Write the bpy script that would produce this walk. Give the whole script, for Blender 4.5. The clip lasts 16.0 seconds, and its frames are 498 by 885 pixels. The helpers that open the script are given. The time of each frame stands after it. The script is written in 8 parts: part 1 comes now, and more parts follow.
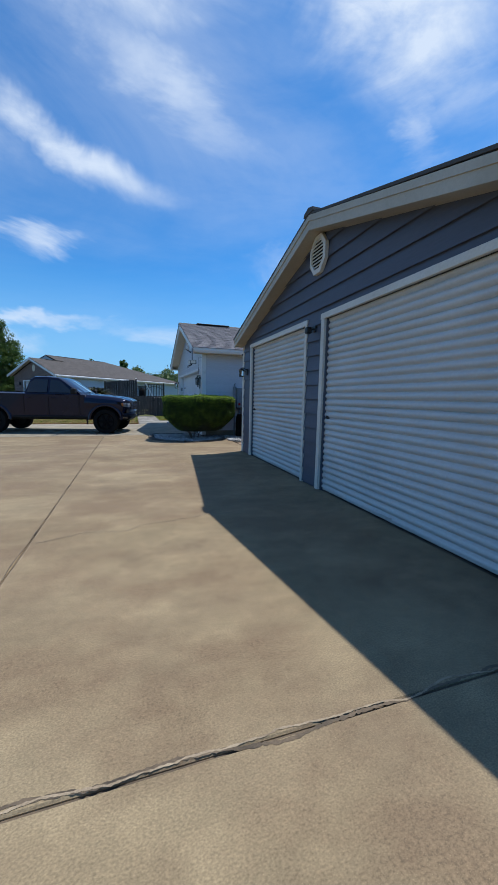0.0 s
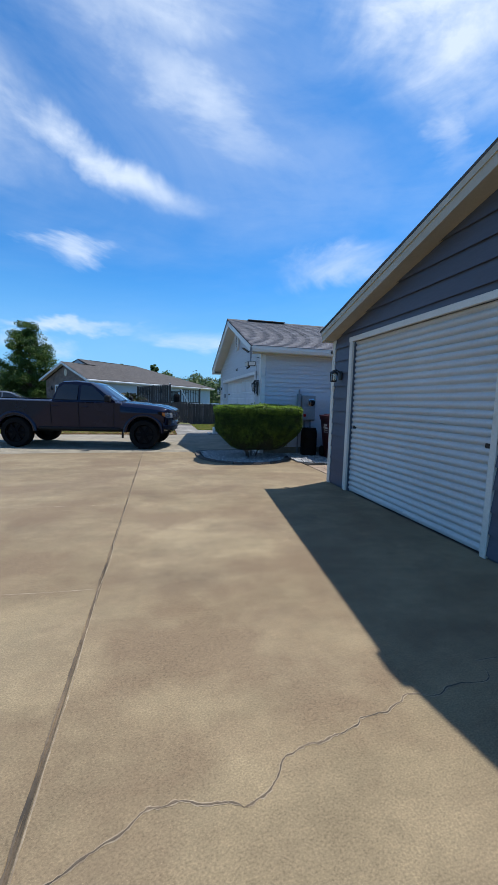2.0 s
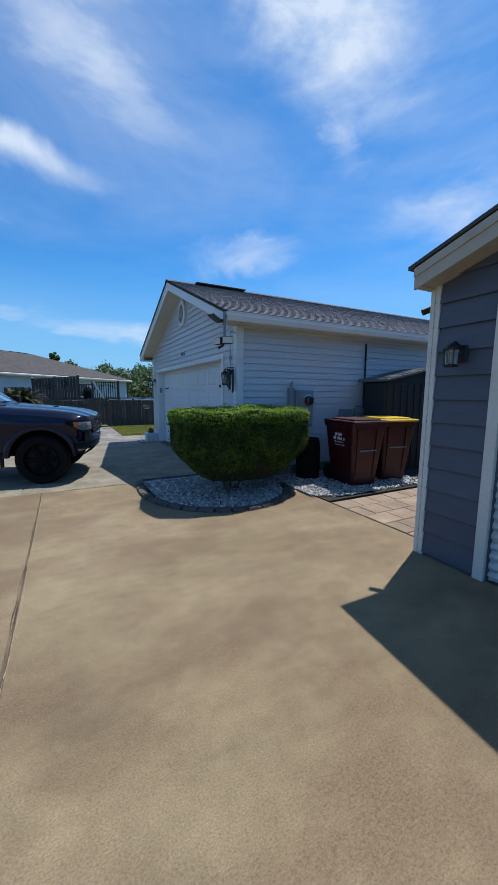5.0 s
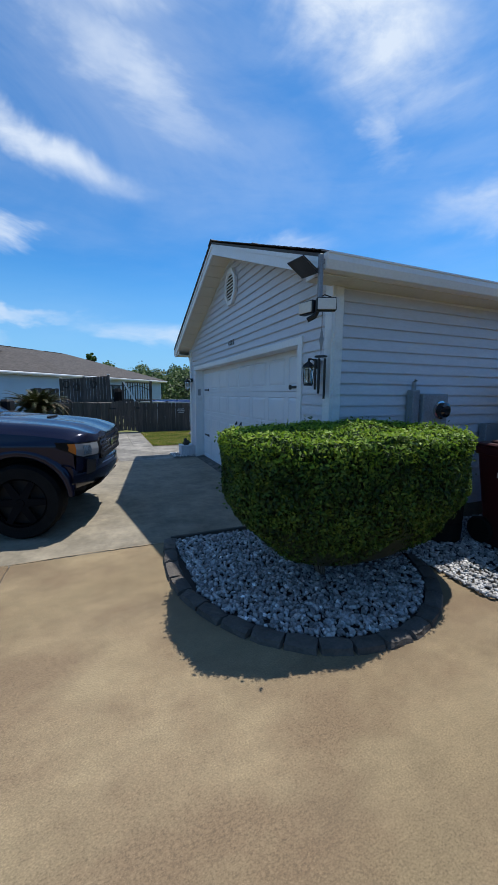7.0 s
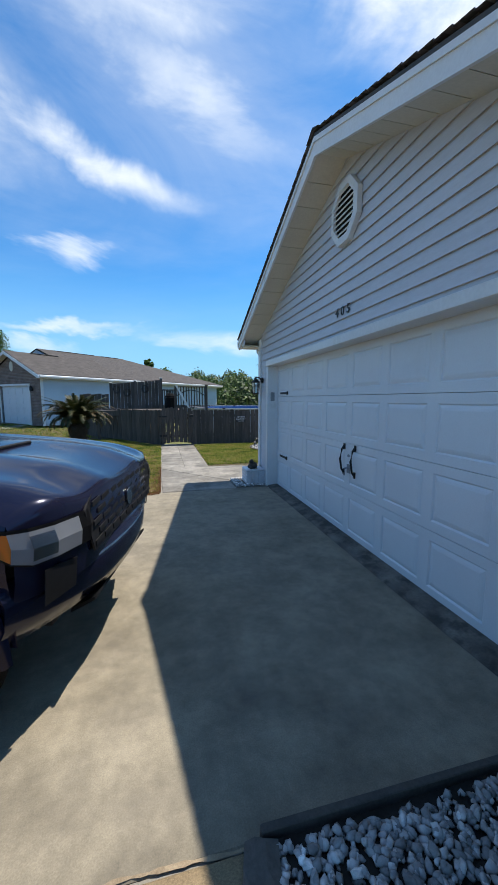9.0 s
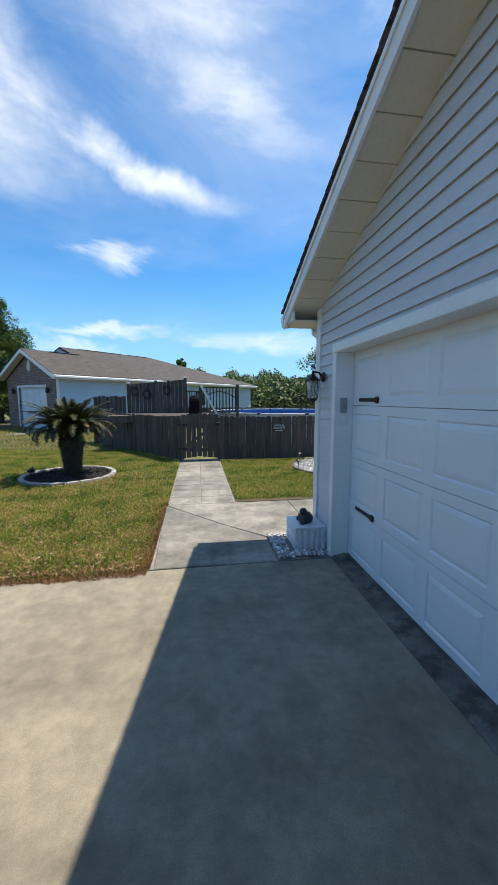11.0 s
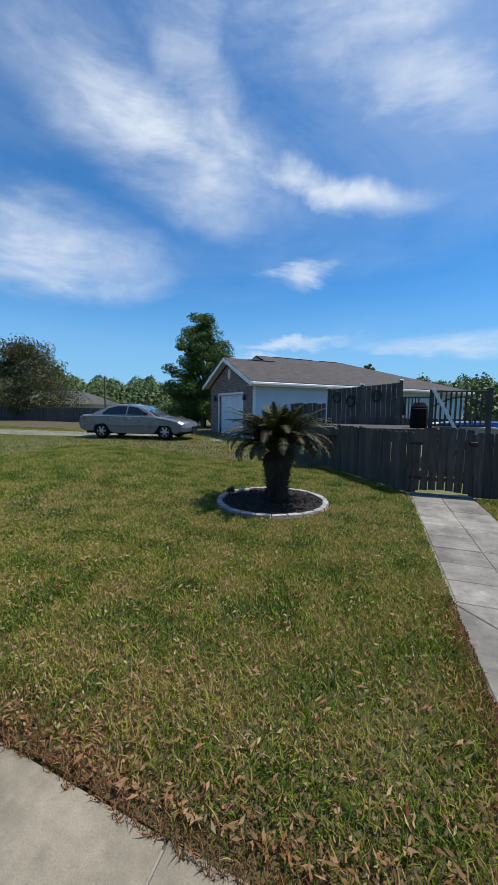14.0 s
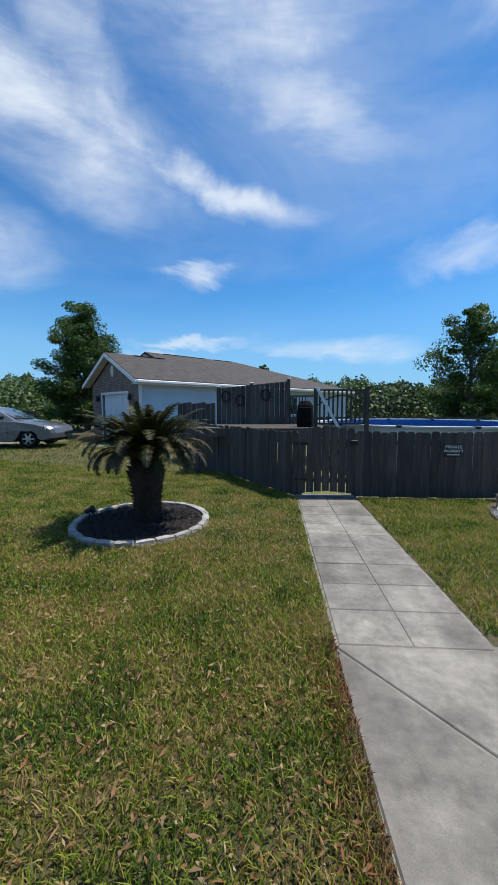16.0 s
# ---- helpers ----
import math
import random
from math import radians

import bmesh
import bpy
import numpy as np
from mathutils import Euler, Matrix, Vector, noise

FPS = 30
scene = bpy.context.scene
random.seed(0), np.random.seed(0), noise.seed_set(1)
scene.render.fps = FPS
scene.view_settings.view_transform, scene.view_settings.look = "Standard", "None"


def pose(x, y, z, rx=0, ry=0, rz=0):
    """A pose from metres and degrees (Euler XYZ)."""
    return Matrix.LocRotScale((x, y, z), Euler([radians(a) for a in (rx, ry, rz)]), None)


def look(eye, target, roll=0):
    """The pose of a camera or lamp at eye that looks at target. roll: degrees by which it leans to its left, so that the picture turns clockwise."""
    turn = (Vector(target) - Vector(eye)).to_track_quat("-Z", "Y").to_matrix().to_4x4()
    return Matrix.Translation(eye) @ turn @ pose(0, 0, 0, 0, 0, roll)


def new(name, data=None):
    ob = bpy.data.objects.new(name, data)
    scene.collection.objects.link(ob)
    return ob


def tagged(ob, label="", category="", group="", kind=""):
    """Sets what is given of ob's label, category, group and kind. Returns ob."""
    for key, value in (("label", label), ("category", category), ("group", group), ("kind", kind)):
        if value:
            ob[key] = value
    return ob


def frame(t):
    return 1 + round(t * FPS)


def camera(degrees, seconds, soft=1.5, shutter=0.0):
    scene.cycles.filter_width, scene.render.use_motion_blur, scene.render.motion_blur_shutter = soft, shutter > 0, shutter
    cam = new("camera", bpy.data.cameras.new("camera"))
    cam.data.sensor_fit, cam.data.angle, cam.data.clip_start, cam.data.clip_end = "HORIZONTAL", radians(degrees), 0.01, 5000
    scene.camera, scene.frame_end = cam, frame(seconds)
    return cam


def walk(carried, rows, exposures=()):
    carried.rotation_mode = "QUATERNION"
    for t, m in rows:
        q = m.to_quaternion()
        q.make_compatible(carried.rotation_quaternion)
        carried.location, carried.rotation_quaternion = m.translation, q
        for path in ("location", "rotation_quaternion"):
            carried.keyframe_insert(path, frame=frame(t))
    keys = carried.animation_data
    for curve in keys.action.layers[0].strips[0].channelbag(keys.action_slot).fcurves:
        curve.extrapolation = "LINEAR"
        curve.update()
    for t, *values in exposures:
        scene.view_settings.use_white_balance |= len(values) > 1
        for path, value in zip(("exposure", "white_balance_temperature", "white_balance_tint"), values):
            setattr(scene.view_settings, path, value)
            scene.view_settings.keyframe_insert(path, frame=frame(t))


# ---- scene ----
cam = camera(70.3, 16.0)
PATH = [
    (0, (-0.436, 1.936, 1.263), (0.184, 3.821, 1.013), 1.1),
    (0.5, (-0.507, 2.554, 1.336), (0.093, 4.446, 1.092), 1.1),
    (1, (-0.637, 3.163, 1.372), (-0.074, 5.066, 1.127), 1.1),
    (1.5, (-0.744, 3.729, 1.379), (-0.218, 5.644, 1.143), 1.2),
    (2, (-0.863, 4.292, 1.371), (-0.375, 6.218, 1.144), 1.4),
    (2.5, (-1.015, 4.777, 1.4), (-0.489, 6.693, 1.165), 0.9),
    (3, (-1.095, 5.354, 1.431), (-0.456, 7.234, 1.191), 0.7),
    (3.5, (-1.159, 5.946, 1.444), (-0.458, 7.803, 1.2), 0.8),
    (4, (-1.094, 6.556, 1.482), (-0.322, 8.384, 1.233), 0.4),
    (4.2, (-1.079, 6.82, 1.508), (-0.269, 8.629, 1.245), 0.3),
    (6.3, (-0.543, 9.309, 1.491), (0.425, 11.04, 1.233), 0.8),
    (6.5, (-0.504, 9.565, 1.504), (0.42, 11.32, 1.247), 0.9),
    (7, (-0.438, 10.205, 1.557), (0.313, 12.039, 1.288), 0.4),
    (7.5, (-0.357, 10.869, 1.562), (0.267, 12.752, 1.307), 0.3),
    (8, (-0.384, 11.554, 1.531), (0.132, 13.471, 1.284), 0.2),
    (8.2, (-0.352, 11.804, 1.529), (0.143, 13.726, 1.283), 0.1),
    (10.3, (0.191, 14.482, 1.655), (0.638, 16.416, 1.414), 0.0),
    (10.5, (0.228, 14.733, 1.667), (0.651, 16.672, 1.422), -0.0),
    (11, (0.294, 15.383, 1.66), (0.578, 17.348, 1.418), -0.0),
    (11.5, (0.171, 16.035, 1.633), (0.197, 18.022, 1.401), -0.1),
    (12, (-0.049, 16.556, 1.637), (-0.281, 18.531, 1.423), -0.0),
    (12.5, (-0.433, 16.942, 1.67), (-1.01, 18.843, 1.442), 0.2),
    (13, (-0.762, 17.196, 1.627), (-1.424, 19.072, 1.42), 0.4),
    (13.5, (-0.902, 17.43, 1.585), (-1.571, 19.304, 1.384), 0.6),
    (14, (-0.903, 17.675, 1.617), (-1.563, 19.552, 1.421), 0.6),
    (14.5, (-0.978, 17.95, 1.616), (-1.597, 19.842, 1.427), 0.6),
    (15, (-0.945, 18.185, 1.638), (-1.423, 20.117, 1.444), 0.4),
    (15.5, (-0.745, 18.422, 1.645), (-1.062, 20.387, 1.442), 0.0),
    (16, (-0.645, 18.615, 1.622), (-0.776, 20.601, 1.428), -0.1),
]
walk(cam, [(t, look(eye, target, roll)) for t, eye, target, roll in PATH],
     exposures=[(0, 0.05, 6250, 10), (2, 0.2, 6250, 10), (3.5, 0.02, 6250, 10), (5, 0.04, 6300, 10), (6.5, 0.06, 6400, 10), (8, 0.24, 6650, 10),
                (10.3, 0.54, 7200, 10), (11.2, 0.48, 7250, 10), (12.5, 0.16, 6850, 10), (14, 0.06, 6600, 10), (16, 0.1, 6650, 10)])

# ---------------------------------------------------------------- light and sky
SUN_WAY = Vector((0.405, 0.18, 1.0)).normalized()
sun_elev = math.asin(SUN_WAY.z)
sun_turn = math.atan2(SUN_WAY.x, SUN_WAY.y)
sun_data = bpy.data.lights.new("sun", "SUN")
sun_data.energy, sun_data.angle, sun_data.color = 4.8, radians(0.55), (1.0, 0.96, 0.905)
sun_ob = new("sun", sun_data)
sun_ob.matrix_world = look(SUN_WAY * 60, (0, 0, 0))


CLOUD_BANKS = [
    (37.7, 41.5, 13.3, 5.0, -23, 1.25), (42.5, 35.0, 4.4, 2.6, -60, 0.8), (-0.9, 43.5, 18.9, 2.2, 3, 0.5), (-10.0, 30.2, 12.5, 2.0, -12, 1.0),
    (5.1, 37.1, 11.4, 1.8, -22, 0.42), (27.8, 20.3, 6.4, 1.9, 6, 0.7), (-11.0, 19.7, 3.5, 1.1, 3, 0.8), (-12.9, 10.3, 7.7, 0.7, 2, 1.0),
    (-17.1, 7.6, 3.8, 1.1, -5, 0.9), (12.0, 8.8, 9.6, 1.7, -6, 1.5), (-31.4, 33.6, 16.2, 5.3, -19, 0.95), (-48.4, 20.4, 11.8, 4.7, 2, 1.0),
    (-6.8, 45.0, 15.9, 2.4, 3, 0.6), (-28.8, 41.5, 6.0, 5.0, -41, 0.7), (60.0, 24.0, 12.0, 2.4, 8, 0.8), (-75.0, 30.0, 14.0, 4.0, -10, 0.8),
]


def build_sky():
    w = bpy.data.worlds.new("sky")
    scene.world = w
    w.use_nodes = True
    nt = w.node_tree
    N, L = nt.nodes, nt.links
    bg = N["Background"]
    bg.inputs[1].default_value = 0.098
    sky = N.new("ShaderNodeTexSky")
    sky.sky_type, sky.sun_disc = "NISHITA", False
    sky.sun_elevation, sky.sun_rotation = sun_elev, sun_turn
    sky.air_density, sky.dust_density, sky.ozone_density, sky.altitude = 1.0, 0.25, 2.5, 0
    tc = N.new("ShaderNodeTexCoord")
    sep = N.new("ShaderNodeSeparateXYZ")
    L.new(tc.outputs["Generated"], sep.inputs[0])

    def m(op, a, b=None, clamp=False):
        n = N.new("ShaderNodeMath")
        n.operation, n.use_clamp = op, clamp
        for k, v in enumerate((a, b)):
            if v is None:
                continue
            if isinstance(v, (int, float)):
                n.inputs[k].default_value = v
            else:
                L.new(v, n.inputs[k])
        return n.outputs[0]

    # bearing from north (+y) and height over the horizon, in degrees
    azim = m("MULTIPLY", m("ARCTAN2", sep.outputs[0], sep.outputs[1]), 180 / math.pi)
    high = m("MULTIPLY", m("ARCSINE", sep.outputs[2]), 180 / math.pi)
    place = N.new("ShaderNodeCombineXYZ")
    L.new(azim, place.inputs[0])
    L.new(high, place.inputs[1])

    def streaks(size, turn, scale, detail, rough, off, lo, hi):
        mp = N.new("ShaderNodeMapping")
        mp.inputs["Rotation"].default_value = (0, 0, radians(turn))
        mp.inputs["Scale"].default_value, mp.inputs["Location"].default_value = (*size, 1), (0, 0, off)
        L.new(place.outputs[0], mp.inputs[0])
        n = N.new("ShaderNodeTexNoise")
        n.inputs["Scale"].default_value, n.inputs["Detail"].default_value = scale, detail
        n.inputs["Roughness"].default_value, n.inputs["Distortion"].default_value = rough, 0.5
        L.new(mp.outputs[0], n.inputs["Vector"])
        r = N.new("ShaderNodeMapRange")
        r.interpolation_type = "SMOOTHSTEP"
        r.inputs[1].default_value, r.inputs[2].default_value = lo, hi
        L.new(n.outputs[0], r.inputs[0])
        return n, r.outputs[0]

    ragged, _ = streaks((0.055, 0.11), 16, 1.0, 5, 0.6, 2.2, 0.3, 0.7)
    off = N.new("ShaderNodeVectorMath")
    off.operation = "MULTIPLY_ADD"
    off.inputs[1].default_value, off.inputs[2].default_value = (22, 9, 0), (-11, -4.5, 0)
    L.new(ragged.outputs["Color"], off.inputs[0])
    bent = N.new("ShaderNodeVectorMath")
    L.new(place.outputs[0], bent.inputs[0])
    L.new(off.outputs[0], bent.inputs[1])
    # cloud banks: bearing, height, half length, half width, slant, thickness
    banks = None
    for az, el, ln, wd, slant, thick in CLOUD_BANKS:
        mp = N.new("ShaderNodeMapping")
        mp.vector_type = "TEXTURE"
        mp.inputs["Location"].default_value = (az, el, 0)
        mp.inputs["Rotation"].default_value = (0, 0, radians(slant))
        mp.inputs["Scale"].default_value = (ln * 1.4, wd * 1.35, 1)
        L.new(bent.outputs[0], mp.inputs[0])
        far = N.new("ShaderNodeVectorMath")
        far.operation = "LENGTH"
        L.new(mp.outputs[0], far.inputs[0])
        r = N.new("ShaderNodeMapRange")
        r.interpolation_type = "SMOOTHSTEP"
        r.inputs[1].default_value, r.inputs[2].default_value, r.inputs[3].default_value, r.inputs[4].default_value = 1.25, 0.0, 0.0, thick
        L.new(far.outputs["Value"], r.inputs[0])
        banks = r.outputs[0] if banks is None else m("MAXIMUM", banks, r.outputs[0])
    _, wisps = streaks((0.028, 0.115), 20, 1.0, 10, 0.58, 8.2, 0.30, 0.68)
    _, fine = streaks((0.085, 0.20), 34, 1.0, 9, 0.60, 5.1, 0.32, 0.70)
    _, veil = streaks((0.016, 0.045), 16, 1.0, 9, 0.58, 1.3, 0.34, 0.70)
    grain = m("ADD", m("ADD", m("MULTIPLY", wisps, 0.62), m("MULTIPLY", fine, 0.38)), 0.14)
    thin = m("MULTIPLY", m("MULTIPLY", veil, m("ADD", m("MULTIPLY", wisps, 0.8), 0.2)), m("MULTIPLY", high, 0.02, True))
    amount = m("ADD", m("MULTIPLY", banks, grain), m("MULTIPLY", thin, 0.46), True)
    amount = m("MULTIPLY", amount, 0.9)
    tint = N.new("ShaderNodeMixRGB")
    tint.blend_type = "MULTIPLY"
    tint.inputs[0].default_value, tint.inputs[2].default_value = 1.0, (0.34, 1.0, 1.48, 1)
    L.new(sky.outputs[0], tint.inputs[1])
    haze = N.new("ShaderNodeMixRGB")
    haze.inputs[2].default_value = (2.75, 5.4, 8.4, 1)
    L.new(m("SUBTRACT", 1.0, m("MULTIPLY", m("MAXIMUM", sep.outputs[2], 0.0), 3.2, True), True), haze.inputs[0])
    L.new(tint.outputs[0], haze.inputs[1])
    mix = N.new("ShaderNodeMixRGB")
    mix.inputs[2].default_value = (7.4, 8.3, 9.5, 1)
    L.new(haze.outputs[0], mix.inputs[1])
    L.new(amount, mix.inputs[0])
    L.new(mix.outputs[0], bg.inputs[0])


build_sky()


# ---------------------------------------------------------------- materials
def surface(name, a, b, scale=1.5, grain=60.0, rough=0.75, bump=0.2, metal=0.0, spread=0.16, pieces=0.0, islands=0.0,
            stain=None, stain_scale=0.8, stain_at=(0.55, 0.7), stretch=(1, 1, 1), coat=0.0, spec=0.5, fleck=0.0, translucent=0.0, mottle=None, worn=None):
    """Paint, stone, wood or foliage: two tones in a wide noise, a fine grain that also lifts the surface, and stains with their own shape."""
    mt = bpy.data.materials.new(name)
    mt.use_nodes = True
    nt = mt.node_tree
    N, L = nt.nodes, nt.links
    p = N["Principled BSDF"]
    geo = N.new("ShaderNodeNewGeometry")
    mp = N.new("ShaderNodeMapping")
    mp.inputs["Scale"].default_value = stretch
    L.new(geo.outputs["Position"], mp.inputs[0])

    def noise_of(s, d=4, r=0.55):
        n = N.new("ShaderNodeTexNoise")
        n.inputs["Scale"].default_value, n.inputs["Detail"].default_value, n.inputs["Roughness"].default_value = s, d, r
        L.new(mp.outputs[0], n.inputs["Vector"])
        return n.outputs[0]

    def ranged(v, lo, hi, to0, to1):
        n = N.new("ShaderNodeMapRange")
        n.inputs[1].default_value, n.inputs[2].default_value, n.inputs[3].default_value, n.inputs[4].default_value = lo, hi, to0, to1
        L.new(v, n.inputs[0])
        return n.outputs[0]

    def mixed(f, x, y, kind="MIX"):
        n = N.new("ShaderNodeMixRGB")
        n.blend_type = kind
        for k, v in enumerate((f, x, y)):
            if isinstance(v, (int, float)):
                n.inputs[k].default_value = v
            elif isinstance(v, tuple):
                n.inputs[k].default_value = (*v[:3], 1)
            else:
                L.new(v, n.inputs[k])
        return n.outputs[0]

    wide = noise_of(scale, 5)
    col = mixed(ranged(wide, 0.34, 0.66, 0, 1), a, b)
    if islands:
        col = mixed(1.0, col, ranged(geo.outputs["Random Per Island"], 0, 1, 1 - islands, 1 + islands), "MULTIPLY")
    if pieces:
        oi = N.new("ShaderNodeObjectInfo")
        col = mixed(1.0, col, ranged(oi.outputs["Random"], 0, 1, 1 - pieces, 1 + pieces), "MULTIPLY")
    fine = noise_of(grain, 3, 0.6)
    col = mixed(1.0, col, ranged(fine, 0.3, 0.7, 1 - spread, 1 + spread), "MULTIPLY")
    if stain:
        s = noise_of(stain_scale, 8, 0.62)
        col = mixed(ranged(s, stain_at[0], stain_at[1], 0, 0.75), col, stain)
    if mottle:
        mm = noise_of(mottle[0], 6, 0.68)
        col = mixed(1.0, col, ranged(mm, 0.32, 0.68, 1 - mottle[1], 1 + mottle[1]), "MULTIPLY")
        m2 = noise_of(mottle[0] * 4.3, 5, 0.7)
        col = mixed(1.0, col, ranged(m2, 0.30, 0.70, 1 - mottle[1] * 0.6, 1 + mottle[1] * 0.6), "MULTIPLY")
    if worn:
        # rough patches where the aggregate shows, browner than the sound skin
        tone, spot, at, depth = worn
        patch = ranged(noise_of(spot, 7, 0.66), at[0], at[1], 0, 1)
        pebble = noise_of(60, 4, 0.75)
        rough_col = mixed(1.0, tone, ranged(pebble, 0.34, 0.66, 1 - depth, 1 + depth), "MULTIPLY")
        col = mixed(ranged(patch, 0, 1, 0, 0.85), col, mixed(0.8, col, rough_col))
    if fleck:
        f = noise_of(grain * 2.3, 2, 0.5)
        col = mixed(ranged(f, 0.60, 0.72, 0, fleck), col, tuple(min(1, c * 1.9) for c in b))
    L.new(col, p.inputs["Base Color"])
    L.new(ranged(wide, 0.3, 0.7, max(0.02, rough - 0.07), min(1, rough + 0.07)), p.inputs["Roughness"])
    p.inputs["Metallic"].default_value = metal
    p.inputs["Specular IOR Level"].default_value = spec
    if coat:
        p.inputs["Coat Weight"].default_value, p.inputs["Coat Roughness"].default_value = coat, 0.04
    if bump:
        bp = N.new("ShaderNodeBump")
        bp.inputs["Strength"].default_value, bp.inputs["Distance"].default_value = bump, 0.004
        L.new(fine, bp.inputs["Height"])
        L.new(bp.outputs[0], p.inputs["Normal"])
    if translucent:
        tr = N.new("ShaderNodeBsdfTranslucent")
        L.new(col, tr.inputs[0])
        ms = N.new("ShaderNodeMixShader")
        ms.inputs[0].default_value = translucent
        L.new(p.outputs[0], ms.inputs[1])
        L.new(tr.outputs[0], ms.inputs[2])
        L.new(ms.outputs[0], N["Material Output"].inputs[0])
    return mt


def foliage(name, tones, translucent=0.35, patch=0.6):
    """Leaves and blades: each takes its tone from a ramp by its own random number, shifted by a wide patch noise."""
    mt = bpy.data.materials.new(name)
    mt.use_nodes = True
    nt = mt.node_tree
    N, L = nt.nodes, nt.links
    p = N["Principled BSDF"]
    geo = N.new("ShaderNodeNewGeometry")
    n = N.new("ShaderNodeTexNoise")
    n.inputs["Scale"].default_value, n.inputs["Detail"].default_value = patch, 5
    L.new(geo.outputs["Position"], n.inputs["Vector"])
    ad = N.new("ShaderNodeMath")
    ad.operation = "MULTIPLY_ADD"
    ad.inputs[1].default_value, ad.inputs[2].default_value = 2.4, -1.2
    L.new(n.outputs[0], ad.inputs[0])
    sm = N.new("ShaderNodeMath")
    sm.operation, sm.use_clamp = "ADD", True
    L.new(ad.outputs[0], sm.inputs[0])
    L.new(geo.outputs["Random Per Island"], sm.inputs[1])
    r = N.new("ShaderNodeValToRGB")
    r.color_ramp.elements[0].color, r.color_ramp.elements[1].color = (*tones[0], 1), (*tones[-1], 1)
    for k, c in enumerate(tones[1:-1]):
        e = r.color_ramp.elements.new((k + 1) / (len(tones) - 1))
        e.color = (*c, 1)
    L.new(sm.outputs[0], r.inputs[0])
    L.new(r.outputs[0], p.inputs["Base Color"])
    p.inputs["Roughness"].default_value, p.inputs["Specular IOR Level"].default_value = 0.55, 0.3
    tr = N.new("ShaderNodeBsdfTranslucent")
    L.new(r.outputs[0], tr.inputs[0])
    ms = N.new("ShaderNodeMixShader")
    ms.inputs[0].default_value = translucent
    L.new(p.outputs[0], ms.inputs[1])
    L.new(tr.outputs[0], ms.inputs[2])
    L.new(ms.outputs[0], N["Material Output"].inputs[0])
    return mt


def brick_coat(name, c1, c2, mortar, size, turn=None, bump=0.4, rough=0.85, row=0.5):
    """Courses too far off to build: bricks or shingles on a wall or roof, in metres."""
    mt = bpy.data.materials.new(name)
    mt.use_nodes = True
    nt = mt.node_tree
    N, L = nt.nodes, nt.links
    p = N["Principled BSDF"]
    tc = N.new("ShaderNodeTexCoord")
    br = N.new("ShaderNodeTexBrick")
    br.inputs["Color1"].default_value, br.inputs["Color2"].default_value = (*c1, 1), (*c2, 1)
    br.inputs["Mortar"].default_value, br.inputs["Scale"].default_value = (*mortar, 1), 1.0
    br.inputs["Brick Width"].default_value, br.inputs["Row Height"].default_value = size
    br.inputs["Mortar Size"].default_value, br.offset = size[1] * 0.1, row
    L.new(tc.outputs["UV"], br.inputs["Vector"])
    n = N.new("ShaderNodeTexNoise")
    n.inputs["Scale"].default_value, n.inputs["Detail"].default_value = 3.0, 6
    L.new(tc.outputs["UV"], n.inputs["Vector"])
    r = N.new("ShaderNodeMapRange")
    r.inputs[1].default_value, r.inputs[2].default_value, r.inputs[3].default_value, r.inputs[4].default_value = 0.3, 0.7, 0.72, 1.25
    L.new(n.outputs[0], r.inputs[0])
    mx = N.new("ShaderNodeMixRGB")
    mx.blend_type, mx.inputs[0].default_value = "MULTIPLY", 1
    L.new(br.outputs[0], mx.inputs[1])
    L.new(r.outputs[0], mx.inputs[2])
    L.new(mx.outputs[0], p.inputs["Base Color"])
    p.inputs["Roughness"].default_value = rough
    bp = N.new("ShaderNodeBump")
    bp.inputs["Strength"].default_value, bp.inputs["Distance"].default_value = bump, 0.01
    bp.invert = True
    L.new(br.outputs[1], bp.inputs["Height"])
    L.new(bp.outputs[0], p.inputs["Normal"])
    return mt


def glassy(name, tint=(0.02, 0.025, 0.03), rough=0.03, clear=0.0):
    mt = bpy.data.materials.new(name)
    mt.use_nodes = True
    p = mt.node_tree.nodes["Principled BSDF"]
    p.inputs["Base Color"].default_value = (*tint, 1)
    p.inputs["Roughness"].default_value, p.inputs["IOR"].default_value = rough, 1.5
    p.inputs["Transmission Weight"].default_value = clear
    p.inputs["Coat Weight"].default_value = 0.6
    return mt


M_CONC = surface("driveway_concrete", (0.26, 0.199, 0.113), (0.205, 0.154, 0.086), 0.55, 120, 0.9, 0.3, spread=0.32, pieces=0.05, stain=(0.125, 0.085, 0.05), stain_scale=0.75, stain_at=(0.48, 0.70), stretch=(0.9, 1.3, 1), fleck=0.55, mottle=(2.6, 0.15), worn=((0.15, 0.098, 0.055), 0.85, (0.44, 0.60), 0.42))
M_CONC_GREY = surface("grey_concrete", (0.255, 0.222, 0.163), (0.205, 0.178, 0.128), 0.7, 150, 0.88, 0.18, spread=0.15, pieces=0.05, stain=(0.125, 0.11, 0.086), stain_scale=1.5, stain_at=(0.53, 0.74), fleck=0.15, mottle=(2.2, 0.28))
M_CONC_WALK = surface("weathered_walk_concrete", (0.27, 0.25, 0.212), (0.16, 0.148, 0.127), 1.3, 150, 0.88, 0.2, pieces=0.10, stain=(0.085, 0.08, 0.07), stain_scale=1.7, stain_at=(0.47, 0.68), fleck=0.15, mottle=(3.0, 0.3))
M_JOINT_PALE = surface("pale_joint_sand", (0.27, 0.25, 0.21), (0.17, 0.155, 0.13), 5, 80, 0.95, 0.5)
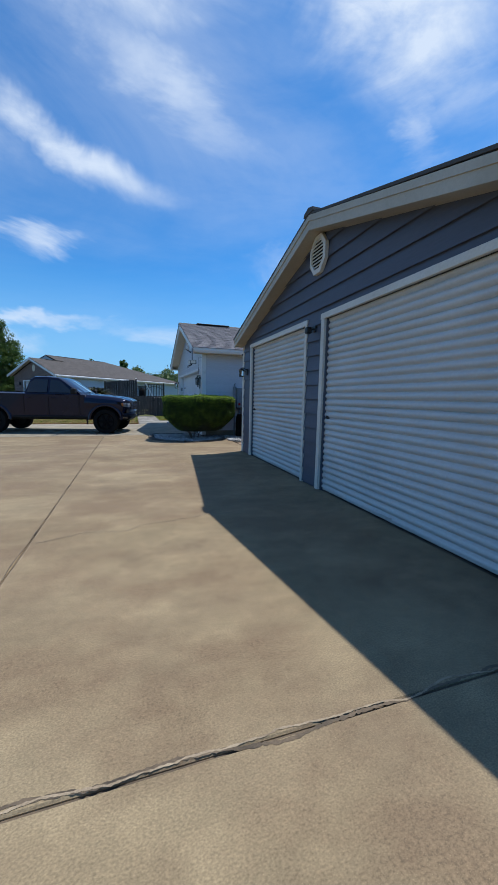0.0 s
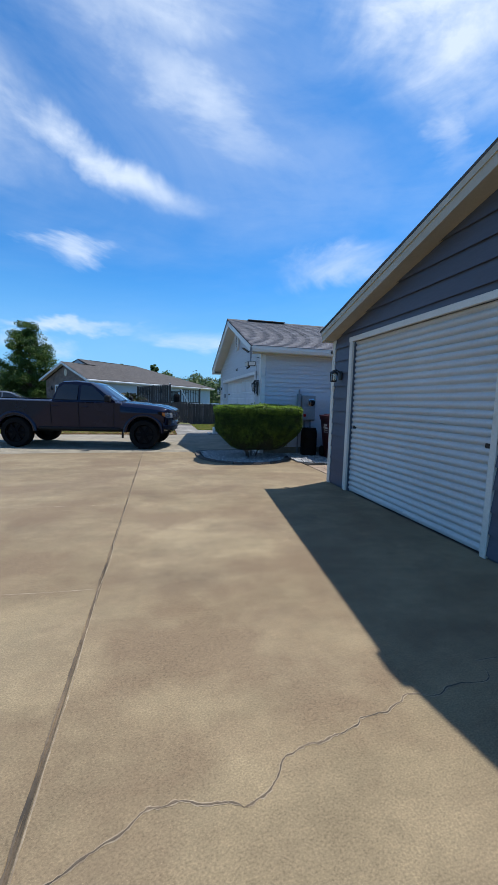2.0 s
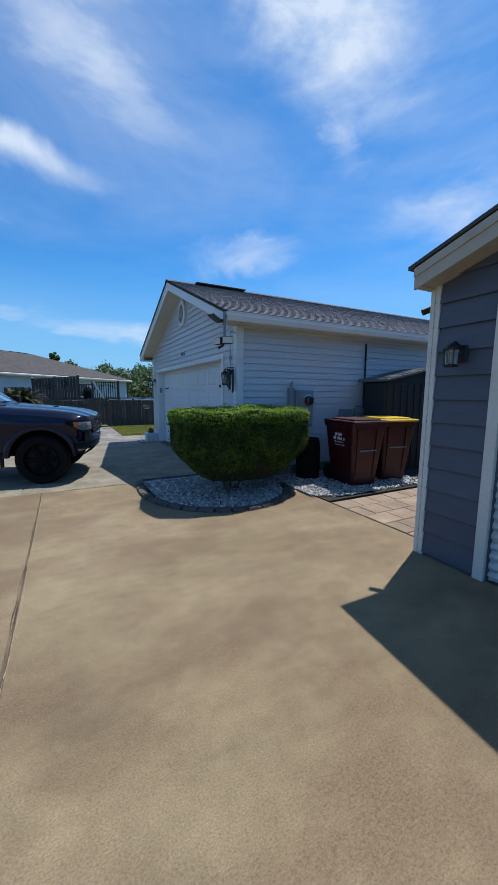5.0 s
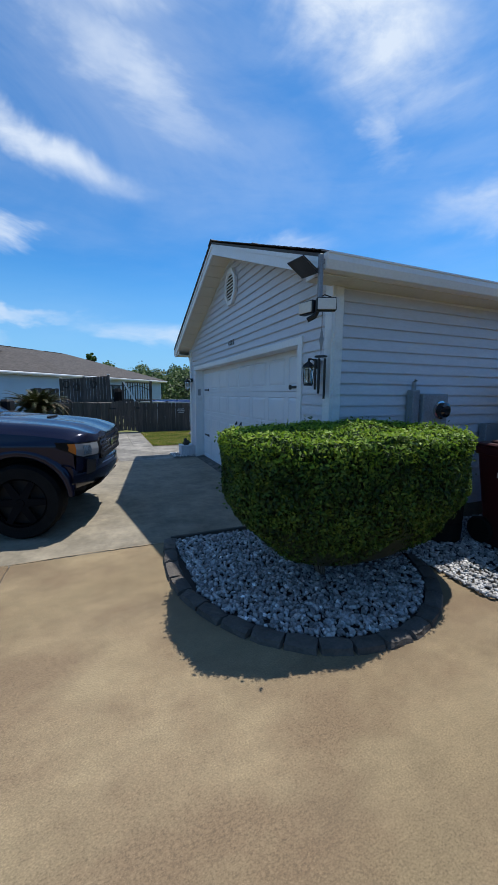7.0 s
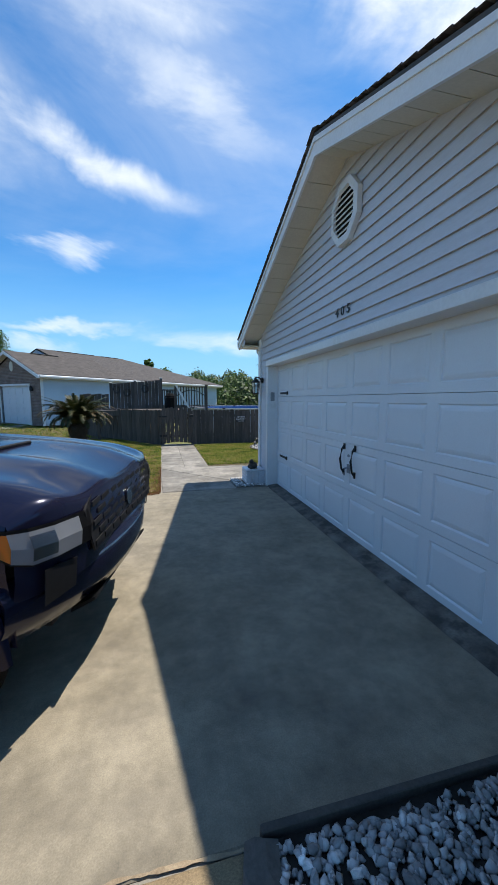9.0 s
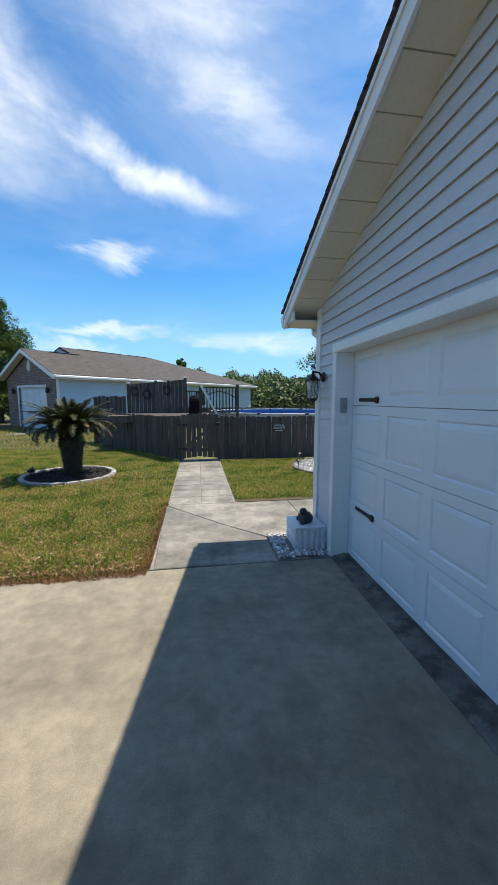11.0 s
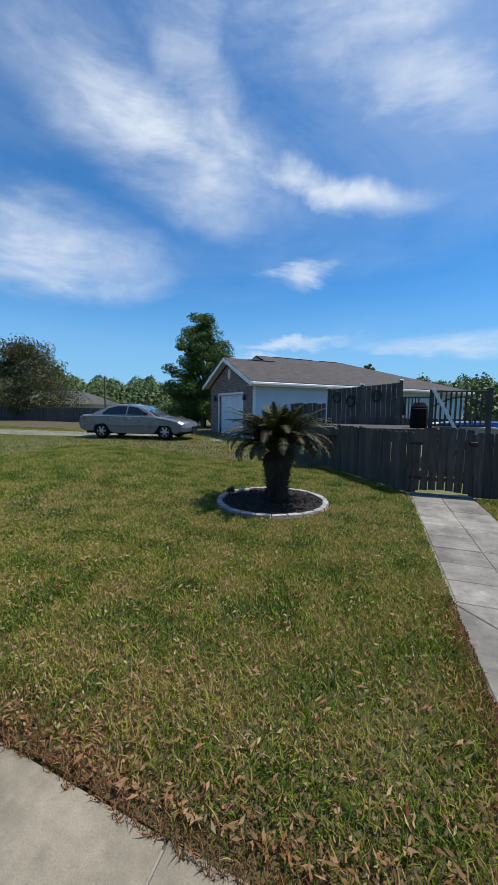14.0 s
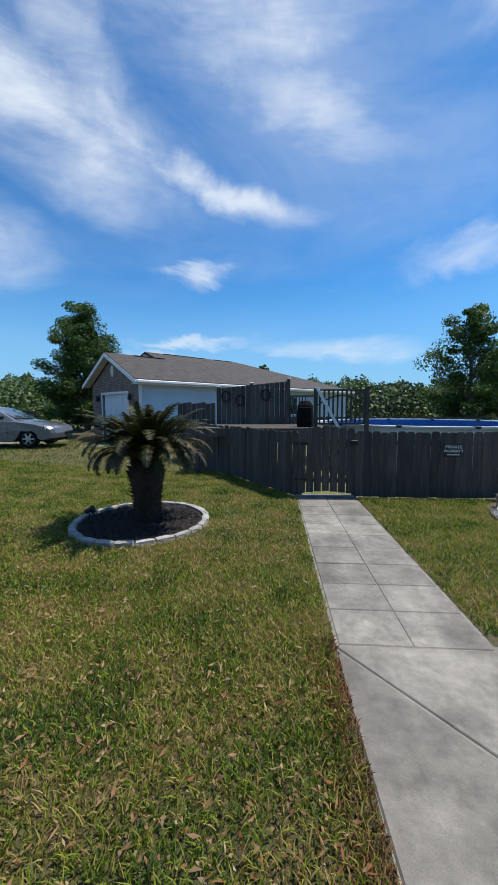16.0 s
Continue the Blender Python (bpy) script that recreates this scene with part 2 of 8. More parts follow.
M_PAVER = surface("tan_stamped_paver", (0.31, 0.225, 0.155), (0.21, 0.155, 0.108), 2.5, 60, 0.85, 0.5, pieces=0.12, stain=(0.2, 0.15, 0.1), stain_scale=5)
M_JOINT = surface("dark_joint_filler", (0.045, 0.035, 0.024), (0.17, 0.125, 0.08), 3, 80, 0.95, 0.6)
M_CRACK = surface("crack_dirt", (0.20, 0.15, 0.095), (0.34, 0.27, 0.18), 9, 120, 0.95, 0.4)
M_THRESH = surface("worn_threshold_concrete", (0.07, 0.062, 0.052), (0.20, 0.18, 0.15), 4, 70, 0.9, 0.8, stain=(0.03, 0.027, 0.023), stain_scale=6, stain_at=(0.45, 0.6))
M_SOIL = surface("lawn_soil", (0.055, 0.055, 0.018), (0.10, 0.068, 0.03), 0.9, 45, 0.95, 0.8, spread=0.35)
M_FARGRASS = surface("far_grass", (0.085, 0.11, 0.026), (0.14, 0.135, 0.042), 0.25, 8, 0.95, 0.3, spread=0.3)
M_GRASS = foliage("lawn_grass", [(0.045, 0.10, 0.010), (0.12, 0.195, 0.016), (0.225, 0.285, 0.026), (0.34, 0.31, 0.065), (0.39, 0.28, 0.11)], 0.35, 2.2)
M_DEADGRASS = foliage("dead_edge_grass", [(0.17, 0.062, 0.022), (0.25, 0.105, 0.042), (0.30, 0.165, 0.08), (0.10, 0.06, 0.02)], 0.2, 2.0)
M_LEAFLITTER = foliage("dry_leaves", [(0.22, 0.135, 0.06), (0.33, 0.21, 0.10), (0.24, 0.09, 0.035), (0.42, 0.30, 0.17)], 0.2, 3.0)
M_SHED_SIDING = surface("blue_grey_siding", (0.078, 0.088, 0.118), (0.066, 0.075, 0.102), 1.2, 50, 0.55, 0.15, spread=0.08, pieces=0.04, stretch=(1, 0.15, 1))
M_SHED_TRIM = surface("white_painted_trim", (0.66, 0.64, 0.58), (0.58, 0.555, 0.49), 1.5, 40, 0.5, 0.08, spread=0.06, stain=(0.36, 0.32, 0.25), stain_scale=3, stain_at=(0.62, 0.8))
M_FASCIA_CREAM = surface("cream_fascia", (0.45, 0.415, 0.335), (0.37, 0.335, 0.26), 1.2, 40, 0.5, 0.08, spread=0.06, stain=(0.3, 0.26, 0.19), stain_scale=2.5, stain_at=(0.6, 0.8))
M_ROLLUP = surface("white_steel_curtain", (0.56, 0.565, 0.555), (0.48, 0.485, 0.475), 0.9, 30, 0.42, 0.05, metal=0.0, spread=0.04, stain=(0.45, 0.42, 0.36), stain_scale=1.4, stain_at=(0.6, 0.85))
M_HOUSE_SIDING = surface("pale_grey_vinyl_siding", (0.58, 0.595, 0.635), (0.52, 0.535, 0.575), 0.8, 45, 0.5, 0.1, spread=0.05, pieces=0.03, stretch=(0.3, 0.3, 1), stain=(0.42, 0.43, 0.44), stain_scale=1.2, stain_at=(0.58, 0.8))
M_WHITE = surface("white_vinyl", (0.74, 0.75, 0.75), (0.67, 0.68, 0.68), 1.0, 40, 0.42, 0.06, spread=0.04, stain=(0.5, 0.48, 0.43), stain_scale=2.6, stain_at=(0.62, 0.82))
M_SOFFIT = surface("cream_soffit_vinyl", (0.66, 0.63, 0.54), (0.59, 0.56, 0.47), 1.0, 40, 0.5, 0.06, spread=0.05, stain=(0.42, 0.38, 0.3), stain_scale=3, stain_at=(0.6, 0.8))
M_GARAGE = surface("white_garage_door_steel", (0.70, 0.73, 0.76), (0.64, 0.67, 0.71), 0.8, 120, 0.4, 0.05, spread=0.03, stain=(0.52, 0.54, 0.56), stain_scale=1.0, stain_at=(0.6, 0.85))
M_SHINGLE = brick_coat("grey_asphalt_shingles", (0.17, 0.165, 0.175), (0.11, 0.105, 0.115), (0.05, 0.048, 0.052), (0.3, 0.14), bump=0.5)
M_SHINGLE_TAN = brick_coat("brown_asphalt_shingles", (0.075, 0.064, 0.057), (0.050, 0.043, 0.038), (0.04, 0.034, 0.029), (0.3, 0.14), bump=0.5)
M_SHED_ROOF = surface("charcoal_shed_roofing", (0.05, 0.05, 0.05), (0.08, 0.075, 0.07), 2, 60, 0.85, 0.5)
M_BLACK = surface("black_painted_metal", (0.012, 0.012, 0.013), (0.02, 0.02, 0.02), 5, 80, 0.45, 0.1, metal=0.3)
M_GREYBOX = surface("grey_painted_steel", (0.25, 0.27, 0.29), (0.20, 0.215, 0.235), 3, 60, 0.5, 0.06)
M_GLASS = glassy("clear_lamp_glass", (0.8, 0.82, 0.8), 0.05, 0.9)


# ---------------------------------------------------------------- building helpers
def part(name, bm, material, parent=None, label="", smooth=False):
    """Links a bmesh as one mesh object, under a thing or a part if one is given."""
    me = bpy.data.meshes.new(name)
    bm.to_mesh(me)
    bm.free()
    for mm in (material if isinstance(material, (list, tuple)) else (material,)):
        me.materials.append(mm)
    if smooth:
        me.shade_smooth()
    ob = new(name, me)
    if parent is not None:
        ob.parent = parent
    if label:
        ob["label"] = label
    return ob


def holder(name, label, category, m=None, group="", kind=""):
    ob = new(name)
    ob.empty_display_size = 0.2
    if m is not None:
        ob.matrix_world = m
    return tagged(ob, label, category, group, kind)


def add_box(bm, a, b, bevel=0.0, m=None):
    vs = bmesh.ops.create_cube(bm, size=1.0)["verts"]
    for v in vs:
        v.co = Vector([a[k] + (v.co[k] + 0.5) * (b[k] - a[k]) for k in range(3)])
    if bevel:
        es = list({e for v in vs for e in v.link_edges})
        r = bmesh.ops.bevel(bm, geom=es, offset=bevel, segments=1, affect="EDGES", profile=0.5)
        vs = list({v for f in r["faces"] for v in f.verts})
    if m is not None:
        bmesh.ops.transform(bm, matrix=m, verts=vs)
    return vs


def box(a, b, bevel=0.0):
    bm = bmesh.new()
    add_box(bm, a, b, bevel)
    return bm


def add_prism(bm, pts, way):
    """A closed solid: the polygon pts, pushed along way."""
    way = Vector(way)
    lo = [bm.verts.new(Vector(p)) for p in pts]
    hi = [bm.verts.new(Vector(p) + way) for p in pts]
    n = len(pts)
    bm.faces.new(lo)
    bm.faces.new(hi[::-1])
    for k in range(n):
        bm.faces.new((lo[k], hi[k], hi[(k + 1) % n], lo[(k + 1) % n]))
    bmesh.ops.recalc_face_normals(bm, faces=bm.faces)


def prism(pts, way):
    bm = bmesh.new()
    add_prism(bm, pts, way)
    return bm


def add_tube(bm, pts, radii, sides=8, caps=True):
    """A round bar along points, with one radius or one for each point."""
    pts = [Vector(p) for p in pts]
    if isinstance(radii, (int, float)):
        radii = [radii] * len(pts)
    rings = []
    for k, p in enumerate(pts):
        d = (pts[min(k + 1, len(pts) - 1)] - pts[max(k - 1, 0)]).normalized()
        s = d.orthogonal().normalized() if abs(d.z) > 0.95 else d.cross(Vector((0, 0, 1))).normalized()
        t = d.cross(s)
        rings.append([bm.verts.new(p + (s * math.cos(2 * math.pi * j / sides) + t * math.sin(2 * math.pi * j / sides)) * radii[k]) for j in range(sides)])
    for r0, r1 in zip(rings, rings[1:]):
        for j in range(sides):
            bm.faces.new((r0[j], r0[(j + 1) % sides], r1[(j + 1) % sides], r1[j]))
    if caps:
        bm.faces.new(rings[0][::-1])
        bm.faces.new(rings[-1])
    return rings


def tube(pts, radii, sides=8):
    bm = bmesh.new()
    add_tube(bm, pts, radii, sides)
    bmesh.ops.recalc_face_normals(bm, faces=bm.faces)
    return bm


def lathe(profile, sides=24, axis="z", caps=True):
    """Turned solid from (radius, height) pairs."""
    bm = bmesh.new()
    rings = []
    for r, h in profile:
        ring = []
        for j in range(sides):
            c, s = math.cos(2 * math.pi * j / sides) * r, math.sin(2 * math.pi * j / sides) * r
            ring.append(bm.verts.new((c, s, h) if axis == "z" else (c, h, s)))
        rings.append(ring)
    for r0, r1 in zip(rings, rings[1:]):
        for j in range(sides):
            bm.faces.new((r0[j], r0[(j + 1) % sides], r1[(j + 1) % sides], r1[j]))
    if caps:
        bm.faces.new(rings[0][::-1])
        bm.faces.new(rings[-1])
    bmesh.ops.recalc_face_normals(bm, faces=bm.faces)
    return bm


def raw_mesh(name, verts, faces, material, parent=None, sizes=None):
    """A mesh straight from arrays, for things of very many faces."""
    me = bpy.data.meshes.new(name)
    verts, faces = np.asarray(verts, np.float32), np.asarray(faces, np.int32)
    nf, k = faces.shape
    me.vertices.add(len(verts))
    me.vertices.foreach_set("co", verts.ravel())
    me.loops.add(nf * k)
    me.loops.foreach_set("vertex_index", faces.ravel())
    me.polygons.add(nf)
    me.polygons.foreach_set("loop_start", np.arange(0, nf * k, k, dtype=np.int32))
    me.update(calc_edges=True)
    me.materials.append(material)
    ob = new(name, me)
    if parent is not None:
        ob.parent = parent
    return ob


def uv_planar(ob, u_way, v_way):
    """UVs in metres along two directions, for coursed materials."""
    me = ob.data
    lay = me.uv_layers.new(name="metres")
    u_way, v_way = Vector(u_way), Vector(v_way)
    for lp in me.loops:
        co = me.vertices[lp.vertex_index].co
        lay.data[lp.index].uv = (co.dot(u_way), co.dot(v_way))


def smooth01(v):
    v = np.clip(v, 0, 1)
    return v * v * (3 - 2 * v)


def lift(x, y):
    """The lawn's gentle rise towards the neighbour's drive."""
    return 0.27 * smooth01((-3.8 - x) / 5.0) * smooth01((y - 19.5) / 7.0)


# ---------------------------------------------------------------- ground
def build_ground():
    xs = np.concatenate([np.linspace(-900, -60, 14), np.linspace(-48, 48, 97), np.linspace(60, 900, 14)])
    ys = np.concatenate([np.linspace(-900, -40, 14), np.linspace(-30, 70, 101), np.linspace(85, 900, 14)])
    X, Y = np.meshgrid(xs, ys)
    Z = lift(X, Y) - 0.035
    v = np.stack([X, Y, Z], -1).reshape(-1, 3)
    w = len(xs)
    idx = np.arange(len(v)).reshape(len(ys), w)
    f = np.stack([idx[:-1, :-1], idx[:-1, 1:], idx[1:, 1:], idx[1:, :-1]], -1).reshape(-1, 4)
    g = raw_mesh("ground", v, f, M_FARGRASS)
    g.data.shade_smooth()
    tagged(g, kind="structure")


build_ground()


def slab(parent, pts, material, top=0.0, thick=0.10, gap=0.006, name="concrete_slab"):
    """One cast slab with softened edges, its outline drawn in by the joint's half width."""
    c = sum((Vector((*p, 0)) for p in pts), Vector()) / len(pts)
    bm = bmesh.new()
    q = []
    for k, p in enumerate(pts):
        a, b, d = Vector(pts[k - 1]), Vector(p), Vector(pts[(k + 1) % len(pts)])
        e0, e1 = (b - a).normalized(), (d - b).normalized()
        n = (Vector((-e0.y, e0.x)) + Vector((-e1.y, e1.x)))
        n = n / max(0.3, n.length_squared / 2)
        q.append((b + n * gap, b + n * (gap + 0.007)))
    lo = [bm.verts.new((a.x, a.y, top - thick)) for a, _ in q]
    mid = [bm.verts.new((a.x, a.y, top - 0.007)) for a, _ in q]
    hi = [bm.verts.new((b.x, b.y, top)) for _, b in q]
    n = len(pts)
    for r0, r1 in ((lo, mid), (mid, hi)):
        for k in range(n):
            bm.faces.new((r0[k], r0[(k + 1) % n], r1[(k + 1) % n], r1[k]))
    bm.faces.new(hi)
    bmesh.ops.recalc_face_normals(bm, faces=bm.faces)
    return part(name, bm, material, parent)


def crack(parent, a, b, wobble=0.05, width=0.006, steps=28, seed=1, z=0.0012, material=None):
    """A wandering crack as a thin sunken-looking line of dirt that lies in the slab's face."""
    rnd = random.Random(seed)
    a, b = Vector(a), Vector(b)
    d = (b - a).normalized()
    n = Vector((-d.y, d.x))
    bm = bmesh.new()
    off, push, rows = 0.0, 0.0, []
    for k in range(steps + 1):
        t = k / steps
        push = 0.8 * push + rnd.uniform(-wobble, wobble) * 0.12
        off = 0.96 * off + push
        p = a.lerp(b, t) + n * off * math.sin(math.pi * t) ** 0.5
        w = width * rnd.uniform(0.4, 1.2) * (1 if 0 < k < steps else 0.2)
        rows.append((bm.verts.new((*(p + n * w), z)), bm.verts.new((*(p - n * w), z))))
    for r0, r1 in zip(rows, rows[1:]):
        bm.faces.new((r0[0], r0[1], r1[1], r1[0]))
    return part("crack", bm, material or M_CRACK, parent)


def build_paving():
    base = holder("driveway", "", "", kind="structure")
    part("joint_filler", box((-13.4, -9.1, -0.12), (2.3, 13.82, -0.012)), M_JOINT, base)
    part("joint_filler", box((-13.4, 13.82, -0.12), (2.3, 18.66, -0.010)), M_JOINT_PALE, base)
    # the wide tan drive before the shed
    cols = [(-13.3, -10.3), (-10.3, -7.3), (-7.3, -4.3), (-4.3, -1.3)]
    rows = [(-9.0, -3.0), (-3.0, 3.02), (3.02, 13.84)]
    for x0, x1 in cols + [(-1.3, 2.06)]:
        for y0, y1 in rows:
            if x1 > 2 and y1 > 13:
                slab(base, [(x0, y0), (x1, y0), (x1, 9.93), (2.32, 9.95), (2.32, 12.6), (0.3, 13.3), (0.12, 13.84), (x0, y1)], M_CONC)
            else:
                slab(base, [(x0, y0), (x1, y0), (x1, y1), (x0, y1)], M_CONC)
    # the greyer apron before the garage
    edge = lambda x: 18.72 + 0.05 * math.sin(x * 1.7) + 0.012 * max(0, -x - 1.5) ** 2
    for x0, x1 in ((-13.5, -10.6), (-10.6, -7.6), (-7.6, -4.6), (-4.6, -1.57)):
        slab(base, [(x0, 13.84), (x1, 13.84), (x1, edge(x1)), ((x0 + x1) / 2, edge((x0 + x1) / 2)), (x0, edge(x0))], M_CONC_GREY)
    slab(base, [(-1.57, 13.84), (1.67, 13.84), (1.67, 18.79), (1.1, 18.79), (-0.17, 18.77), (-0.9, edge(-0.9)), (-1.57, edge(-1.57))], M_CONC_GREY)
    for a, b, wb, wd, s in [((-1.28, 5.24), (-0.59, 5.31), 0.04, 0.008, 3), ((-0.59, 5.31), (-0.02, 5.53), 0.04, 0.008, 4), ((-0.02, 5.53), (0.8, 5.71), 0.06, 0.007, 13), ((0.8, 5.71), (2.0, 5.82), 0.06, 0.006, 14),
                            ((-4.2, 9.25), (-1.32, 9.08), 0.03, 0.005, 5), ((-4.2, 7.05), (-1.32, 6.9), 0.03, 0.005, 6),
                            ((-0.75, 7.9), (0.9, 8.5), 0.10, 0.003, 7), ((-4.1, 11.2), (-1.4, 11.35), 0.05, 0.003, 8),
                            ((-3.9, 16.2), (-1.7, 16.6), 0.08, 0.003, 9)]:
        crack(base, a, b, wb, wd, 60, s)
        if wd > 0.005:
            crack(base, a, b, wb, wd * 0.45, 60, s, 0.002, M_JOINT)
    # the joints' edges are chipped and filled with dirt
    for k in range(6):
        y0 = -1.0 + k * 2.45
        crack(base, (-1.302, y0), (-1.302, y0 + 2.45), 0.008, 0.005, 120, 90 + k, 0.0015, M_JOINT)
        crack(base, (-1.288, y0), (-1.288, y0 + 2.45), 0.008, 0.003, 120, 96 + k, 0.0018, M_CRACK)
    for k, (x0, x1) in enumerate(((-4.2, -1.3), (-1.3, 0.4), (0.4, 2.0))):
        crack(base, (x0, 3.02), (x1, 3.02), 0.016, 0.009, 150, 104 + k, 0.0015, M_JOINT)
        crack(base, (x0, 3.035), (x1, 3.035), 0.02, 0.005, 150, 124 + k, 0.0018, M_CRACK)
    for k, (x0, x1) in enumerate(((-4.3, -1.3), (-1.3, 0.12))):
        crack(base, (x0, 13.84), (x1, 13.84), 0.02, 0.008, 50, 110 + k, 0.0015, M_CRACK)
    th = holder("threshold", "", "", kind="structure")
    part("threshold_strip", prism([(1.66, 13.87, 0.0), (1.875, 13.87, 0.0), (1.875, 13.87, 0.035), (1.80, 13.87, 0.035), (1.68, 13.87, 0.012)], (0, 4.94, 0)), M_THRESH, th)
    # the walk round the house and to the gate
    wk = holder("garden_walk", "", "", kind="structure")
    part("joint_filler", box((-0.26, 18.8, -0.1), (0.92, 25.3, -0.010)), M_JOINT_PALE, wk)
    part("joint_filler", box((0.9, 19.5, -0.1), (6.4, 20.9, -0.012)), M_JOINT_PALE, wk)
    slab(wk, [(-0.17, 18.79), (1.1, 18.79), (1.1, 19.44), (0.62, 19.92), (-0.22, 20.91)], M_CONC_WALK, gap=0.003)
    slab(wk, [(-0.22, 20.935), (0.64, 19.92), (1.1, 19.46), (1.75, 19.5), (1.74, 20.95)], M_CONC_WALK, gap=0.003)
    slab(wk, [(1.74, 19.5), (4.2, 19.5), (4.2, 20.98), (1.74, 20.95)], M_CONC_WALK)
    slab(wk, [(4.2, 19.5), (6.5, 19.5), (6.5, 21.0), (4.2, 20.98)], M_CONC_WALK)
    rnd = random.Random(4)
    for r in range(10):
        y0, y1 = 20.95 + r * 0.43, min(25.03, 20.95 + (r + 1) * 0.43)
        for x0, x1 in ((-0.18, 0.33), (0.33, 0.86)):
            slab(wk, [(x0, y0), (x1, y0), (x1, y1), (x0, y1)], M_CONC_WALK, top=rnd.uniform(-0.004, 0.003), gap=0.0015, name="paving_slab")
    # stamped pavers between shed and house
    pt = holder("paver_patio", "", "", kind="structure")
    part("joint_filler", box((2.34, 10.0, -0.1), (6.9, 11.55, -0.014)), M_JOINT, pt)
    y = 9.98
    r = 0
    while y < 11.5:
        x = 2.34 - (0.16 if r % 2 else 0)
        while x < 6.8:
            w = rnd.choice((0.32, 0.36, 0.5))
            slab(pt, [(max(x, 2.34), y), (x + w, y), (x + w, y + 0.31), (max(x, 2.34), y + 0.31)], M_PAVER, top=rnd.uniform(-0.004, 0.003), gap=0.005, name="paver")
            x += w
        y += 0.31
        r += 1


build_paving()


# ---------------------------------------------------------------- clad walls
def clad(parent, name, org, along, out, spans, z0, pitch, material, openings=(), lip=0.018):
    """Lap siding course by course. spans(z) gives the wall's reach along its foot at that height; openings are (from, to, low, high)."""
    org, along, out = Vector(org), Vector(along), Vector(out)
    z = z0
    while True:
        z1 = z + pitch
        a0, b0 = spans(z)
        if b0 - a0 < 0.06:
            break
        cuts = sorted({z, z1, *[h for o in openings for h in (o[2], o[3]) if z < h < z1]})
        for lo, hi in zip(cuts, cuts[1:]):
            holes = sorted([(o[0], o[1]) for o in openings if o[2] <= lo + 1e-6 and o[3] >= hi - 1e-6])
            a0, b0 = spans(lo)
            a1, b1 = spans(hi)
            bounds, left = [], (a0, a1)
            for h0, h1 in holes:
                bounds.append((left, (h0, h0)))
                left = (h1, h1)
            bounds.append((left, (b0, b1)))
            for (l0, l1), (r0, r1) in bounds:
                if r0 - l0 < 0.01:
                    continue
                r1 = max(r1, l1 + 0.001)
                d0, d1 = lip * (1 - (lo - z) / pitch) + 0.001, lip * (1 - (hi - z) / pitch) + 0.001
                P = lambda s, h, d: org + along * s + Vector((0, 0, h)) + out * d
                bm = bmesh.new()
                f = [bm.verts.new(P(l0, lo, d0)), bm.verts.new(P(r0, lo, d0)), bm.verts.new(P(r1, hi, d1)), bm.verts.new(P(l1, hi, d1))]
                k = [bm.verts.new(P(l0, lo, d0 - 0.004)), bm.verts.new(P(r0, lo, d0 - 0.004)), bm.verts.new(P(r1, hi, d1 - 0.004)), bm.verts.new(P(l1, hi, d1 - 0.004))]
                bm.faces.new(f)
                for i in range(4):
                    bm.faces.new((f[i], k[i], k[(i + 1) % 4], f[(i + 1) % 4]))
                bmesh.ops.recalc_face_normals(bm, faces=bm.faces)
                part(name, bm, material, parent)
        z = z1


def octagon(cy, cz, r, tall):
    return [(cy + r * math.cos(math.pi / 8 + k * math.pi / 4), cz + tall * r * math.sin(math.pi / 8 + k * math.pi / 4)) for k in range(8)]


def gable_vent(name, x, cy, cz, r, tall, material, label, dark):
    """An eight-sided louvred vent that stands proud of the wall."""
    v = holder(name, label, "gable vent", pose(x, cy, cz))
    o, i = octagon(0, 0, r, tall), octagon(0, 0, r * 0.76, tall)
    bm = bmesh.new()
    ring = lambda pts, d: [bm.verts.new((d, a, b)) for a, b in pts]
    r0, r1, r2, r3 = ring(o, 0.0), ring(o, -0.05), ring(i, -0.056), ring(i, 0.0)
    for a, b in ((r0, r1), (r1, r2), (r2, r3)):
        for k in range(8):
            bm.faces.new((a[k], a[(k + 1) % 8], b[(k + 1) % 8], b[k]))
    bmesh.ops.recalc_face_normals(bm, faces=bm.faces)
    part("vent_frame", bm, material, v)
    part("vent_back", prism([(-0.027, a, b) for a, b in i], (0.004, 0, 0)), dark, v)
    n = 8
    for k in range(n):
        h = (-0.70 + 1.40 * (k + 0.5) / n) * r * tall * 0.98
        half = r * 0.74 * min(1, (1.0 - abs(h) / (r * tall)) * 1.6 + 0.10)
        bm = bmesh.new()
        add_box(bm, (-0.004, -half, -0.004), (0.004, half, r * tall * 0.105), 0.0, pose(-0.05, 0, h, 0, 34, 0))
        part("louvre", bm, material, v)
    return v


# ---------------------------------------------------------------- the shed
SX, S0, S1, SMID, SZ, SRIDGE = 2.04, 2.92, 9.925, 6.42, 2.42, 3.50
SSLOPE = (3.68 - 2.62) / (9.98 - SMID)


